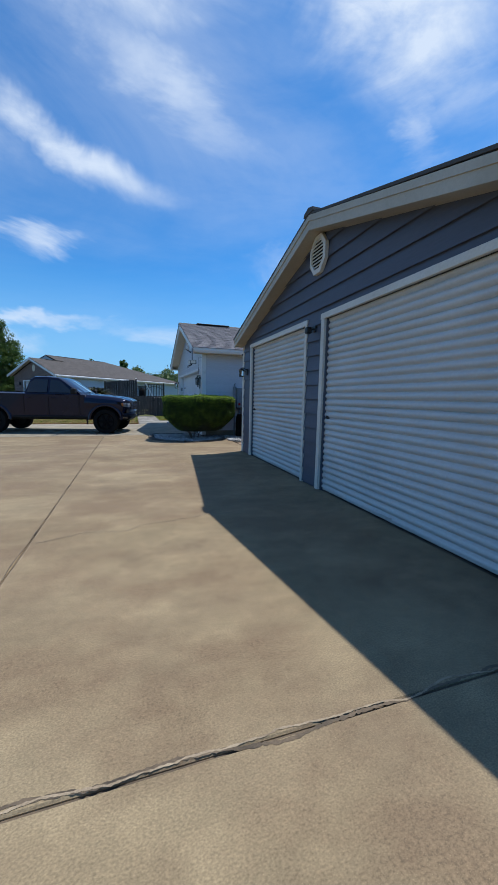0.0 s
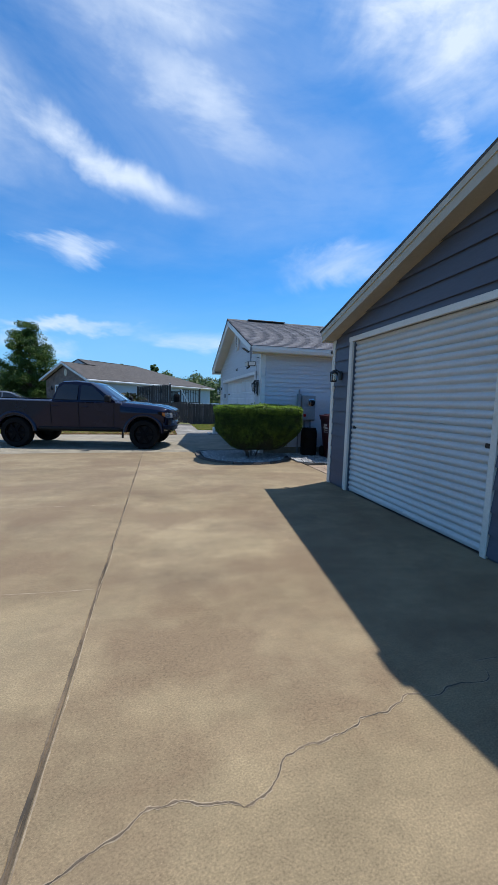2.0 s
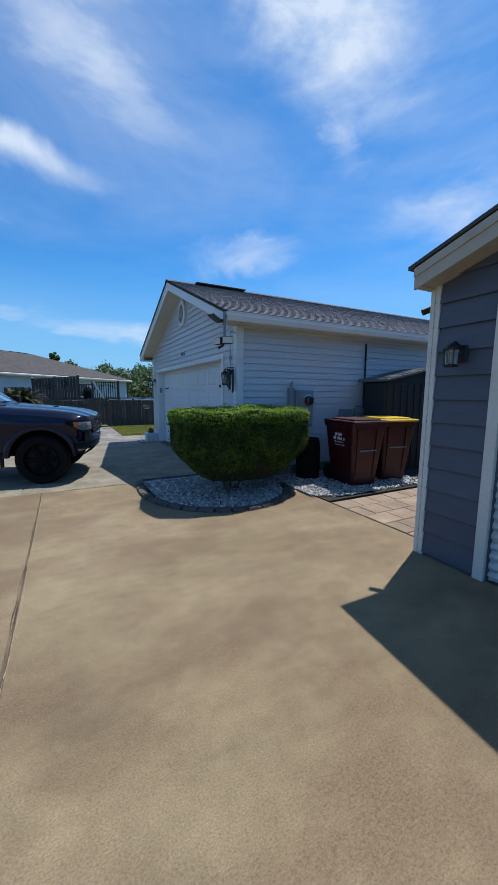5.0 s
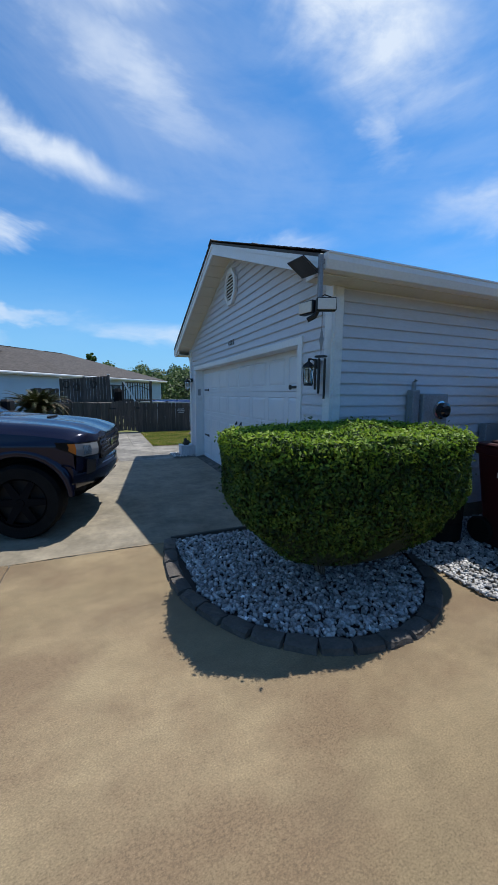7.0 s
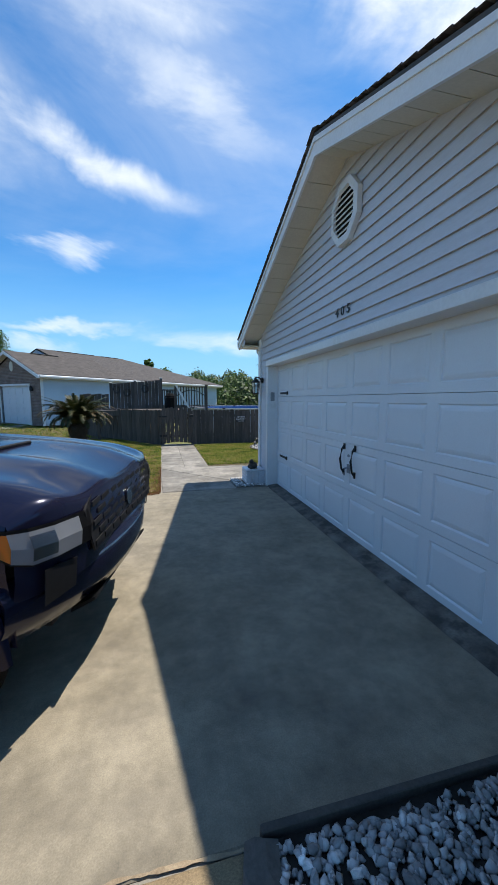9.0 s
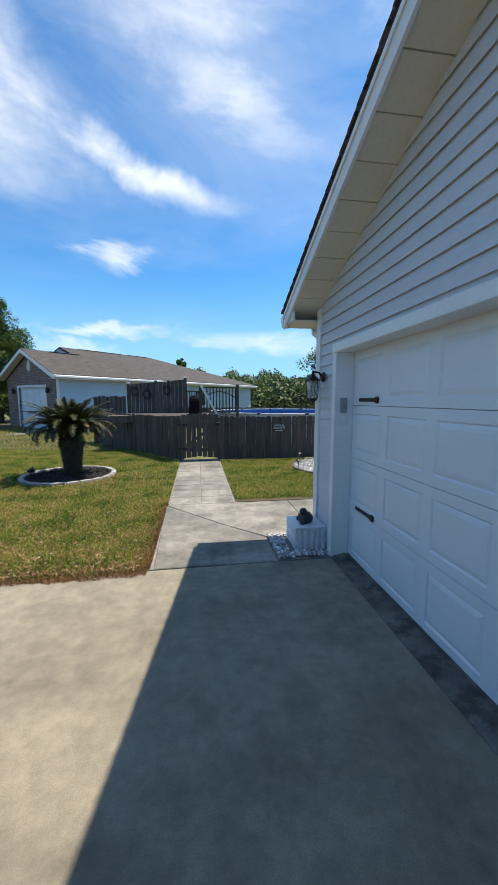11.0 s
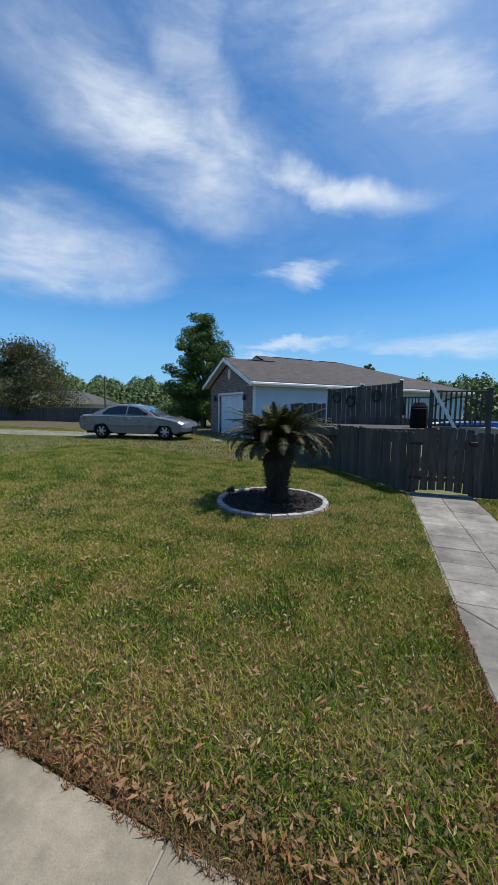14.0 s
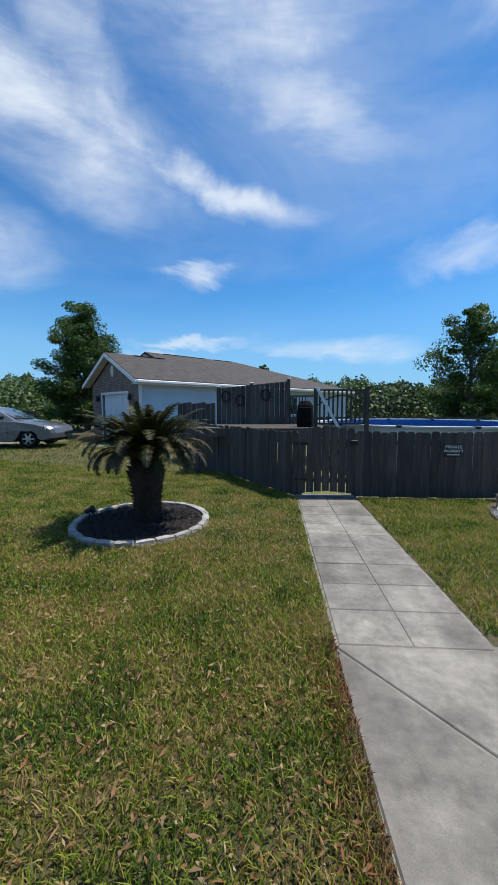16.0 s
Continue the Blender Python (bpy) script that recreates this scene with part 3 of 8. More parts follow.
def wall_with_holes(y0, y1, top_fn, x0, x1, openings, z_low=-0.05):
    """A thick front wall under a gable, with its openings cut right through."""
    bm = bmesh.new()
    ys = sorted({y0, y1, SMID if y0 < SMID < y1 else y0, *[o[0] for o in openings], *[o[1] for o in openings]})
    mid = [y for y in (SMID, 16.25) if y0 < y < y1]
    ys = sorted(set(ys) | set(mid))
    for a, b in zip(ys, ys[1:]):
        o = [q for q in openings if q[0] <= a + 1e-6 and q[1] >= b - 1e-6]
        lo = o[0][3] if o else z_low
        add_prism(bm, [(x0, a, lo), (x0, b, lo), (x0, b, top_fn(b)), (x0, a, top_fn(a))], (x1 - x0, 0, 0))
    return bm


def rollup_door(y0, y1, top, x):
    d = holder("rollup_door", "closed white corrugated steel roll-up door in the grey shed", "garage door", pose(x, (y0 + y1) / 2, 0), "roll-up doors of the shed")
    half, pitch = (y1 - y0) / 2, 0.0845
    bm = bmesh.new()
    rows, n = [], int((top - 0.03) / pitch * 12)
    for k in range(n + 1):
        z = 0.045 + k * (top - 0.05) / n
        ph = (z / pitch) % 1.0
        bulge = 0.050 * max(0.0, math.sin(math.pi * ph)) ** 0.45
        rows.append([bm.verts.new((-bulge, s, z)) for s in (-half, half)])
    for a, b in zip(rows, rows[1:]):
        bm.faces.new((a[0], a[1], b[1], b[0]))
    bmesh.ops.recalc_face_normals(bm, faces=bm.faces)
    part("curtain", bm, M_ROLLUP, d, smooth=True)
    part("bottom_bar", box((-0.028, -half, 0.004), (0.02, half, 0.05), 0.004), M_ROLLUP, d)
    part("bottom_seal", box((-0.02, -half, 0.0), (0.015, half, 0.006)), M_BLACK, d, "black rubber seal")
    part("lift_handle", tube([(-0.03, -0.09, 0.065), (-0.055, -0.08, 0.06), (-0.055, 0.08, 0.06), (-0.03, 0.09, 0.065)], 0.007, 6), M_ROLLUP, d)
    for s in (-1, 1):
        part("guide_rail", box((-0.03, s * half - 0.025, 0.0), (0.03, s * half + 0.025, top), 0.003), M_ROLLUP, d)
        part("latch", box((-0.05, s * (half - 0.07) - 0.03, 1.0), (-0.012, s * (half - 0.07) + 0.03, 1.05), 0.006), M_BLACK, d, "black slide latch")
    return d


def build_shed():
    openings = [(6.80, 9.30, 0, 2.33), (3.56, 6.24, 0, 2.33)]
    top = lambda y: 3.50 - abs(y - SMID) * SSLOPE
    shed = holder("wall_shed", "", "", kind="structure")
    part("front_wall", wall_with_holes(S0, S1, top, SX, SX + 0.16, openings), M_SHED_SIDING, shed)
    part("end_wall", prism([(SX + 0.16, S1 - 0.16, -0.05), (SX + 0.16, S1, -0.05), (SX + 0.16, S1, top(S1)), (SX + 0.16, S1 - 0.16, top(S1))], (9.0, 0, 0)), M_SHED_SIDING, shed)
    part("end_wall", prism([(SX + 0.16, S0, -0.05), (SX + 0.16, S0 + 0.16, -0.05), (SX + 0.16, S0 + 0.16, top(S0)), (SX + 0.16, S0, top(S0))], (9.0, 0, 0)), M_SHED_SIDING, shed)
    part("back_wall", prism([(SX + 9.16, S0, -0.05), (SX + 9.16, S1, -0.05), (SX + 9.16, S1, top(S1)), (SX + 9.16, SMID, 3.5), (SX + 9.16, S0, top(S0))], (0.14, 0, 0)), M_SHED_SIDING, shed)
    part("shed_floor", box((SX + 0.16, S0 + 0.16, -0.05), (SX + 9.1, S1 - 0.16, -0.008)), M_CONC_GREY, shed)
    clad_spans = lambda z: (S0 + max(0, (z - top(S0)) / SSLOPE), S1 - max(0, (z - top(S1)) / SSLOPE))
    clad(shed, "siding_board", (SX, 0, 0), (0, 1, 0), (-1, 0, 0), clad_spans, 0.03, 0.205, M_SHED_SIDING,
         [(6.755, 9.39, 0, 2.40), (3.48, 6.34, 0, 2.40)], 0.026)
    clad(shed, "siding_board", (SX, S1, 0), (1, 0, 0), (0, 1, 0), lambda z: (0, 9.2) if z < 2.35 else (0, 0), 0.03, 0.205, M_SHED_SIDING, (), 0.026)
    # corner boards and door casings
    part("corner_board", box((SX - 0.03, S1 - 0.012, 0.0), (SX + 0.07, S1 + 0.03, 2.44), 0.004), M_SHED_TRIM, shed)
    part("corner_board", box((SX - 0.028, S1 - 0.06, 0.0), (SX - 0.001, S1 - 0.014, 2.44), 0.004), M_SHED_TRIM, shed)
    for y0, y1 in ((6.755, 9.39), (3.48, 6.34)):
        for a, b in ((y0, y0 + 0.065), (y1 - 0.085, y1)):
            part("door_casing", box((SX - 0.035, a, 0.0), (SX + 0.155, b, 2.33), 0.004), M_SHED_TRIM, shed)
        part("door_casing", box((SX - 0.04, y0 - 0.01, 2.33), (SX + 0.155, y1 + 0.01, 2.405), 0.004), M_SHED_TRIM, shed)
        rollup_door(y0 + 0.07, y1 - 0.09, 2.34, SX + 0.075)
    # roof with its overhang, boxed rake boards and ridge cap
    roof = holder("shed_roof", "", "", kind="structure")
    for s, end in ((1, 9.98), (-1, 2 * SMID - 9.98)):
        y_e = end + s * 0.06
        zr, ze = 3.68, 3.68 - abs(y_e - SMID) * SSLOPE
        part("roofing", prism([(1.80, SMID, zr - 0.03), (1.80, y_e, ze - 0.03), (1.80, y_e, ze), (1.80, SMID, zr)], (9.6, 0, 0)), M_SHED_ROOF, roof)
        part("rake_board", prism([(1.812, SMID, zr - 0.032), (1.812, SMID, zr - 0.215), (1.812, end, ze - 0.20), (1.812, end, ze - 0.032)], (0.026, 0, 0)), M_FASCIA_CREAM, roof)
        part("rake_mould", prism([(1.80, SMID, zr - 0.032), (1.80, SMID, zr - 0.105), (1.80, end, ze - 0.10), (1.80, end, ze - 0.032)], (0.012, 0, 0)), M_FASCIA_CREAM, roof)
        part("rake_soffit", prism([(1.838, SMID, zr - 0.19), (1.838, SMID, zr - 0.205), (1.838, end, ze - 0.19), (1.838, end, ze - 0.175)], (0.2, 0, 0)), M_FASCIA_CREAM, roof)
        part("eave_box", box((1.83, min(end - s * 0.06, end), ze - 0.19), (11.3, max(end - s * 0.06, end), ze - 0.035), 0.004), M_FASCIA_CREAM, roof)
    part("ridge_cap", prism([(1.79, SMID - 0.13, 3.655), (1.79, SMID - 0.12, 3.70), (1.79, SMID, 3.735), (1.79, SMID + 0.12, 3.70), (1.79, SMID + 0.13, 3.655)], (9.6, 0, 0)), M_SHED_ROOF, roof)
    gable_vent("gable_vent", SX - 0.02, 6.46, 3.20, 0.225, 1.18, M_SHED_TRIM, "white octagonal louvred vent in a blue-grey gable", M_BLACK)


build_shed()


# ---------------------------------------------------------------- the house
HX, H0, H1, HMID = 1.69, 13.24, 19.37, 16.25
RAKE, RIDGE_Z, EAVE_Z = 1.34, 4.05, 2.75
EAVE_Y = 12.95
HSLOPE = (RIDGE_Z - EAVE_Z) / (HMID - EAVE_Y)
G0, G1, GTOP = 13.87, 18.81, 2.13


def lap_roof(name, material, x0, x1, y_eave, z_eave, y_ridge, z_ridge, parent, step=0.14):
    """A roof slope whose shingle courses each lap over the one below."""
    bm = bmesh.new()
    run, rise = y_ridge - y_eave, z_ridge - z_eave
    n = max(1, int(math.hypot(run, rise) / step))
    for k in range(n):
        a, b = k / n, (k + 1) / n
        p = lambda t, u: (y_eave + run * t, z_eave + rise * t + u)
        (ya, za), (yb, zb) = p(a, 0.012), p(b, 0.0)
        (yc, zc) = p(a, -0.004)
        v = [bm.verts.new((x, y, z)) for x, y, z in ((x0, ya, za), (x1, ya, za), (x1, yb, zb), (x0, yb, zb), (x0, yc, zc), (x1, yc, zc))]
        bm.faces.new(v[:4])
        bm.faces.new((v[4], v[5], v[1], v[0]))
    bmesh.ops.recalc_face_normals(bm, faces=bm.faces)
    ob = part(name, bm, material, parent)
    d = Vector((0, run, rise)).normalized()
    uv_planar(ob, (1, 0, 0), d)
    return ob


def garage_door():
    d = holder("garage_door", "closed white panelled double garage door with black strap hinges", "garage door", pose(HX + 0.165, (G0 + G1) / 2, 0))
    half, rows, cols = (G1 - G0) / 2, 4, 8
    ph, pw = (GTOP - 0.015) / rows, (G1 - G0) / cols
    for r in range(rows):
        z0, z1 = 0.015 + r * ph + 0.002, 0.015 + (r + 1) * ph - 0.002
        bm = bmesh.new()
        # a section's face with a sunk groove and a raised field for each panel
        v0 = lambda y, z, x: bm.verts.new((x, y, z))
        for c in range(cols):
            a, b = -half + c * pw, -half + (c + 1) * pw
            m0, m1 = 0.055, 0.075
            loops = []
            for (ia, iz, dx) in ((0, 0, 0.0), (m0, m1, 0.0), (m0 + 0.012, m1 + 0.012, 0.012), (m0 + 0.03, m1 + 0.03, 0.004), (m0 + 0.05, m1 + 0.05, 0.0)):
                loops.append([v0(a + ia, z0 + iz, dx), v0(b - ia, z0 + iz, dx), v0(b - ia, z1 - iz, dx), v0(a + ia, z1 - iz, dx)])
            for l0, l1 in zip(loops, loops[1:]):
                for k in range(4):
                    bm.faces.new((l0[k], l0[(k + 1) % 4], l1[(k + 1) % 4], l1[k]))
            bm.faces.new(loops[-1])
        bmesh.ops.remove_doubles(bm, verts=bm.verts, dist=0.0005)
        add_box(bm, (0.014, -half, z0), (0.045, half, z1))
        for z in (z0, z1):
            vs = [v0(-half, z, 0), v0(half, z, 0), v0(half, z, 0.014), v0(-half, z, 0.014)]
            bm.faces.new(vs)
        bmesh.ops.recalc_face_normals(bm, faces=bm.faces)
        part("door_section", bm, M_GARAGE, d)
    part("bottom_seal", box((0.0, -half, 0.0), (0.04, half, 0.016)), M_BLACK, d, "black rubber bottom seal")
    for s in (-1, 1):
        for z in (1.655, 0.58):
            y = s * (half - 0.16)
            bm = bmesh.new()
            add_box(bm, (-0.012, min(y, y - s * 0.34), z - 0.017), (-0.001, max(y, y - s * 0.34), z + 0.017), 0.003)
            add_box(bm, (-0.014, y - s * 0.34 - 0.03, z - 0.03), (-0.001, y - s * 0.34 + 0.03, z + 0.03), 0.012)
            part("strap_hinge", bm, M_BLACK, d, "black strap hinge")
    for y in (0.065, -0.165):
        h = part("pull_handle", tube([(-0.004, y, 1.03), (-0.035, y, 1.0), (-0.055, y, 0.89), (-0.035, y, 0.77), (-0.004, y, 0.74)], [0.02, 0.011, 0.013, 0.011, 0.02], 8), M_BLACK, d, "black pull handle")
        for z in (1.03, 0.74):
            part("handle_plate", box((-0.01, y - 0.022, z - 0.035), (-0.001, y + 0.022, z + 0.035), 0.006), M_BLACK, h)
    part("lock_handle", tube([(-0.002, -0.04, 0.80), (-0.05, -0.04, 0.80), (-0.055, -0.035, 0.72)], 0.011, 8), M_GREYBOX, d, "grey lock handle")
    part("lock_plate", box((-0.008, -0.075, 0.74), (-0.001, -0.005, 0.84), 0.006), M_GREYBOX, d)
    part("keyhole_cap", tube([(-0.012, -0.035, 0.935), (-0.001, -0.035, 0.935)], 0.017, 12), M_GREYBOX, d)
    return d


def build_house():
    top = lambda y: RIDGE_Z - 0.14 - abs(y - HMID) * HSLOPE
    hs = holder("wall_house", "", "", kind="structure")
    part("front_wall", wall_with_holes(H0, H1, top, HX, HX + 0.17, [(G0, G1, 0, GTOP)]), M_WHITE, hs)
    part("side_wall", box((HX + 0.17, H0, -0.05), (15.0, H0 + 0.17, 2.62)), M_WHITE, hs)
    part("side_wall", box((HX + 0.17, H1 - 0.17, -0.05), (15.0, H1, 2.62)), M_WHITE, hs)
    part("back_wall", box((14.83, H0 + 0.17, -0.05), (15.0, H1 - 0.17, 2.62)), M_WHITE, hs)
    part("garage_floor", box((HX + 0.25, H0 + 0.2, -0.05), (14.8, H1 - 0.2, 0.0)), M_CONC_GREY, hs)
    sp = lambda z: (H0 + max(0, (z - top(H0)) / HSLOPE), H1 - max(0, (z - top(H1)) / HSLOPE))
    clad(hs, "siding_course", (HX, 0, 0), (0, 1, 0), (-1, 0, 0), sp, 0.08, 0.1145, M_HOUSE_SIDING, [(G0 - 0.09, G1 + 0.09, 0, GTOP + 0.085)])
    clad(hs, "siding_course", (HX, H0, 0), (1, 0, 0), (0, -1, 0), lambda z: (0, 13.2) if z < 2.56 else (0, 0), 0.19, 0.1145, M_HOUSE_SIDING)
    clad(hs, "siding_course", (HX, H1, 0), (1, 0, 0), (0, 1, 0), lambda z: (0, 6.0) if z < 2.56 else (0, 0), 0.19, 0.1145, M_HOUSE_SIDING)
    part("footing", box((HX - 0.005, H0 - 0.012, -0.05), (14.9, H0, 0.19)), M_CONC_GREY, hs)
    for y0, y1, ys in ((H0 - 0.035, H0 + 0.09, H0 - 0.035), (H1 - 0.09, H1 + 0.035, H1 + 0.0)):
        part("corner_post", box((HX - 0.034, y0, 0.02), (HX - 0.001, y1, 2.66), 0.006), M_WHITE, hs)
        part("corner_post", box((HX - 0.001, ys, 0.02), (HX + 0.10, ys + 0.035, 2.605), 0.006), M_WHITE, hs)
    for a, b in ((G0 - 0.09, G0 + 0.006), (G1 - 0.006, G1 + 0.085)):
        part("door_casing", box((HX - 0.03, a, 0.0), (HX + 0.165, b, GTOP - 0.004), 0.004), M_WHITE, hs)
    part("door_casing", box((HX - 0.034, G0 - 0.1, GTOP - 0.004), (HX + 0.162, G1 + 0.095, GTOP + 0.085), 0.004), M_WHITE, hs)
    garage_door()
    # roof
    rf = holder("roof_house", "", "", kind="structure")
    y_n, y_f = EAVE_Y, 2 * HMID - EAVE_Y + 0.18
    z_f = EAVE_Z - 0.18 * HSLOPE
    lap_roof("shingles", M_SHINGLE, RAKE - 0.02, 16.0, y_n - 0.03, EAVE_Z - 0.011 + 0.03, HMID, RIDGE_Z + 0.03, rf)
    lap_roof("shingles", M_SHINGLE, RAKE - 0.02, 16.0, y_f + 0.03, z_f - 0.011 + 0.03, HMID, RIDGE_Z + 0.03, rf)
    for s, ye, ez in ((-1, y_n, EAVE_Z), (1, y_f, z_f)):
        part("roof_deck", prism([(RAKE, HMID, RIDGE_Z - 0.02), (RAKE, ye, ez - 0.02), (RAKE, ye, ez + 0.008), (RAKE, HMID, RIDGE_Z + 0.012)], (14.6, 0, 0)), M_SHED_ROOF, rf)
        part("rake_board", prism([(RAKE + 0.006, HMID, RIDGE_Z - 0.022), (RAKE + 0.006, HMID, RIDGE_Z - 0.185), (RAKE + 0.006, ye, ez - 0.17), (RAKE + 0.006, ye, ez - 0.022)], (0.024, 0, 0)), M_WHITE, rf)
        part("rake_drip", prism([(RAKE - 0.006, HMID, RIDGE_Z - 0.022), (RAKE - 0.006, HMID, RIDGE_Z - 0.065), (RAKE - 0.006, ye, ez - 0.065), (RAKE - 0.006, ye, ez - 0.022)], (0.012, 0, 0)), M_WHITE, rf)
        for k in range(13):
            t0, t1 = k / 13, (k + 1) / 13 - 0.0025
            q = lambda t, u: (RAKE + 0.03, HMID + (ye - HMID) * t, RIDGE_Z + (ez - RIDGE_Z) * t + u)
            part("rake_soffit_panel", prism([q(t0, -0.16), q(t1, -0.16), q(t1, -0.148), q(t0, -0.148)], (HX - RAKE - 0.03, 0, 0)), M_SOFFIT, rf)
        e0, e1 = (ye, ye + 0.024) if s < 0 else (ye - 0.024, ye)
        part("eave_fascia", box((RAKE + 0.03, e0, ez - 0.14), (15.9, e1, ez - 0.02), 0.003), M_WHITE, rf)
        w0, w1 = (ye + 0.024, H0 - 0.001) if s < 0 else (H1 + 0.001, ye - 0.024)
        part("eave_soffit", box((RAKE + 0.03, w0, ez - 0.145), (15.9, w1, ez - 0.13)), M_SOFFIT, rf)
        part("soffit_return", prism([(RAKE + 0.032, w0, ez - 0.13), (RAKE + 0.032, w1, ez - 0.13), (RAKE + 0.032, w1, ez - 0.165 + abs(w1 - w0) * HSLOPE), (RAKE + 0.032, w0, ez - 0.165)] if s < 0 else [(RAKE + 0.032, w0, ez - 0.13), (RAKE + 0.032, w1, ez - 0.13), (RAKE + 0.032, w1, ez - 0.165), (RAKE + 0.032, w0, ez - 0.165 + abs(w1 - w0) * HSLOPE)], (0.02, 0, 0)), M_WHITE, rf)
        # gutter: an open trough with a rolled lip
        g = s * 1.0
        yo = lambda d: ye + g * d
        bm = bmesh.new()
        prof = [(0.004, 0.0), (0.004, -0.125), (0.075, -0.125), (0.10, -0.06), (0.10, -0.005), (0.116, 0.0), (0.116, -0.014), (0.106, -0.018), (0.106, -0.064), (0.079, -0.131), (-0.002, -0.131), (-0.002, 0.0)]
        add_prism(bm, [(RAKE + 0.01, yo(d), ez - 0.005 + h) for d, h in prof], (14.5, 0, 0))
        part("gutter", bm, M_WHITE, rf)
        part("gutter_end_cap", prism([(RAKE + 0.002, yo(d), ez - 0.005 + h) for d, h in prof[:5]], (0.008, 0, 0)), M_WHITE, rf)
    part("ridge_cap", prism([(RAKE - 0.025, HMID - 0.14, RIDGE_Z - 0.015), (RAKE - 0.025, HMID, RIDGE_Z + 0.055), (RAKE - 0.025, HMID + 0.14, RIDGE_Z - 0.015), (RAKE - 0.025, HMID, RIDGE_Z + 0.035)], (14.6, 0, 0)), M_SHED_ROOF, rf)
    for x0, w in ((2.0, 1.3),):
        part("ridge_vent", box((x0, HMID - 0.15, RIDGE_Z + 0.03), (x0 + w, HMID + 0.15, RIDGE_Z + 0.062), 0.012), M_SHED_ROOF, rf)
    ds = holder("downspout", "white metal downspout at the far house corner", "downspout", pose(HX + 0.06, H1 + 0.075, 0))
    part("pipe", tube([(0, 0.335, 2.54), (0, 0.32, 2.48), (0, 0.03, 2.36), (0, 0.0, 2.28), (0, 0.0, 0.12), (0, 0.08, 0.04)], 0.036, 8), M_WHITE, ds)
    for z in (2.1, 0.7):
        part("bracket", box((-0.045, -0.075, z), (0.045, 0.04, z + 0.03), 0.003), M_WHITE, ds)
    gable_vent("gable_vent", HX - 0.016, 16.17, 3.36, 0.275, 1.12, M_WHITE, "white octagonal louvred vent in a pale siding gable", M_BLACK)


build_house()


# ---------------------------------------------------------------- more materials
M_WOOD_DARK = surface("weathered_fence_wood", (0.055, 0.045, 0.038), (0.10, 0.082, 0.068), 3, 70, 0.88, 0.7, spread=0.3, pieces=0.28, stretch=(6, 6, 0.7), stain=(0.03, 0.027, 0.023), stain_scale=2.2, stain_at=(0.5, 0.7))
M_EDGE_DARK = surface("dark_edging_stone", (0.062, 0.055, 0.048), (0.11, 0.096, 0.082), 7, 60, 0.9, 0.7, pieces=0.2, stain=(0.05, 0.045, 0.035), stain_scale=7)
M_EDGE_PALE = surface("pale_edging_stone", (0.40, 0.38, 0.345), (0.30, 0.285, 0.26), 5, 60, 0.9, 0.6, pieces=0.18, stain=(0.15, 0.14, 0.11), stain_scale=6)
M_GRAVEL = surface("white_marble_chips", (0.62, 0.62, 0.61), (0.36, 0.35, 0.34), 14, 60, 0.75, 0.4, islands=0.5, pieces=0.45)
M_BEDSOIL = surface("dark_bed_soil", (0.016, 0.014, 0.012), (0.034, 0.029, 0.024), 6, 50, 0.95, 0.8)
M_MULCH = surface("black_bark_mulch", (0.016, 0.013, 0.011), (0.034, 0.027, 0.022), 9, 60, 0.95, 1.0, islands=0.4)
M_HEDGE = foliage("hedge_leaves", [(0.014, 0.034, 0.006), (0.03, 0.066, 0.009), (0.06, 0.115, 0.014), (0.12, 0.185, 0.024)], 0.24, 5.0)
# young leaf green, raised further to paint sunlight onto the hedge top
M_HEDGE_YOUNG_SUNLIT = foliage("young_sunlit_hedge_leaves", [(0.13, 0.23, 0.018), (0.22, 0.35, 0.03), (0.31, 0.41, 0.05)], 0.4, 3.0)
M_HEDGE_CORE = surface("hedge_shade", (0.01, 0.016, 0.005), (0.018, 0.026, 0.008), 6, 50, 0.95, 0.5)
M_BARK = surface("grey_brown_bark", (0.095, 0.07, 0.05), (0.16, 0.125, 0.095), 6, 50, 0.95, 1.0, stretch=(2, 2, 0.5))
M_BIN = surface("maroon_bin_plastic", (0.055, 0.007, 0.009), (0.042, 0.006, 0.007), 2, 90, 0.42, 0.08, spread=0.06)
M_YELLOW = surface("yellow_bin_lid_plastic", (0.72, 0.50, 0.02), (0.62, 0.42, 0.015), 2, 90, 0.45, 0.06, spread=0.05)
M_RUBBER = surface("black_rubber", (0.007, 0.007, 0.007), (0.012, 0.012, 0.012), 8, 70, 0.9, 0.4, spec=0.1)
M_TRUCK = surface("dark_blue_grey_car_paint", (0.011, 0.012, 0.030), (0.009, 0.010, 0.026), 1, 300, 0.22, 0.0, metal=0.3, spread=0.03, coat=0.35, spec=0.2)
M_PLASTIC = surface("black_trim_plastic", (0.006, 0.006, 0.007), (0.010, 0.010, 0.011), 4, 150, 0.6, 0.1, spec=0.25)
M_RIM = surface("black_alloy_rim", (0.005, 0.005, 0.006), (0.008, 0.008, 0.009), 4, 150, 0.8, 0.0, spec=0.05)
M_CARGLASS = glassy("dark_car_glass", (0.006, 0.008, 0.010), 0.02)
M_WINDSHIELD = glassy("windshield_glass", (0.05, 0.075, 0.09), 0.02)
M_CHROME = surface("chrome", (0.62, 0.63, 0.64), (0.55, 0.56, 0.57), 3, 60, 0.12, 0.0, metal=1.0, spread=0.02)
M_LENS = glassy("headlamp_lens", (0.34, 0.36, 0.39), 0.04)
M_AMBER = glassy("amber_lens", (0.55, 0.19, 0.03), 0.08)
M_REDLENS = glassy("red_lamp_lens", (0.35, 0.01, 0.01), 0.08)
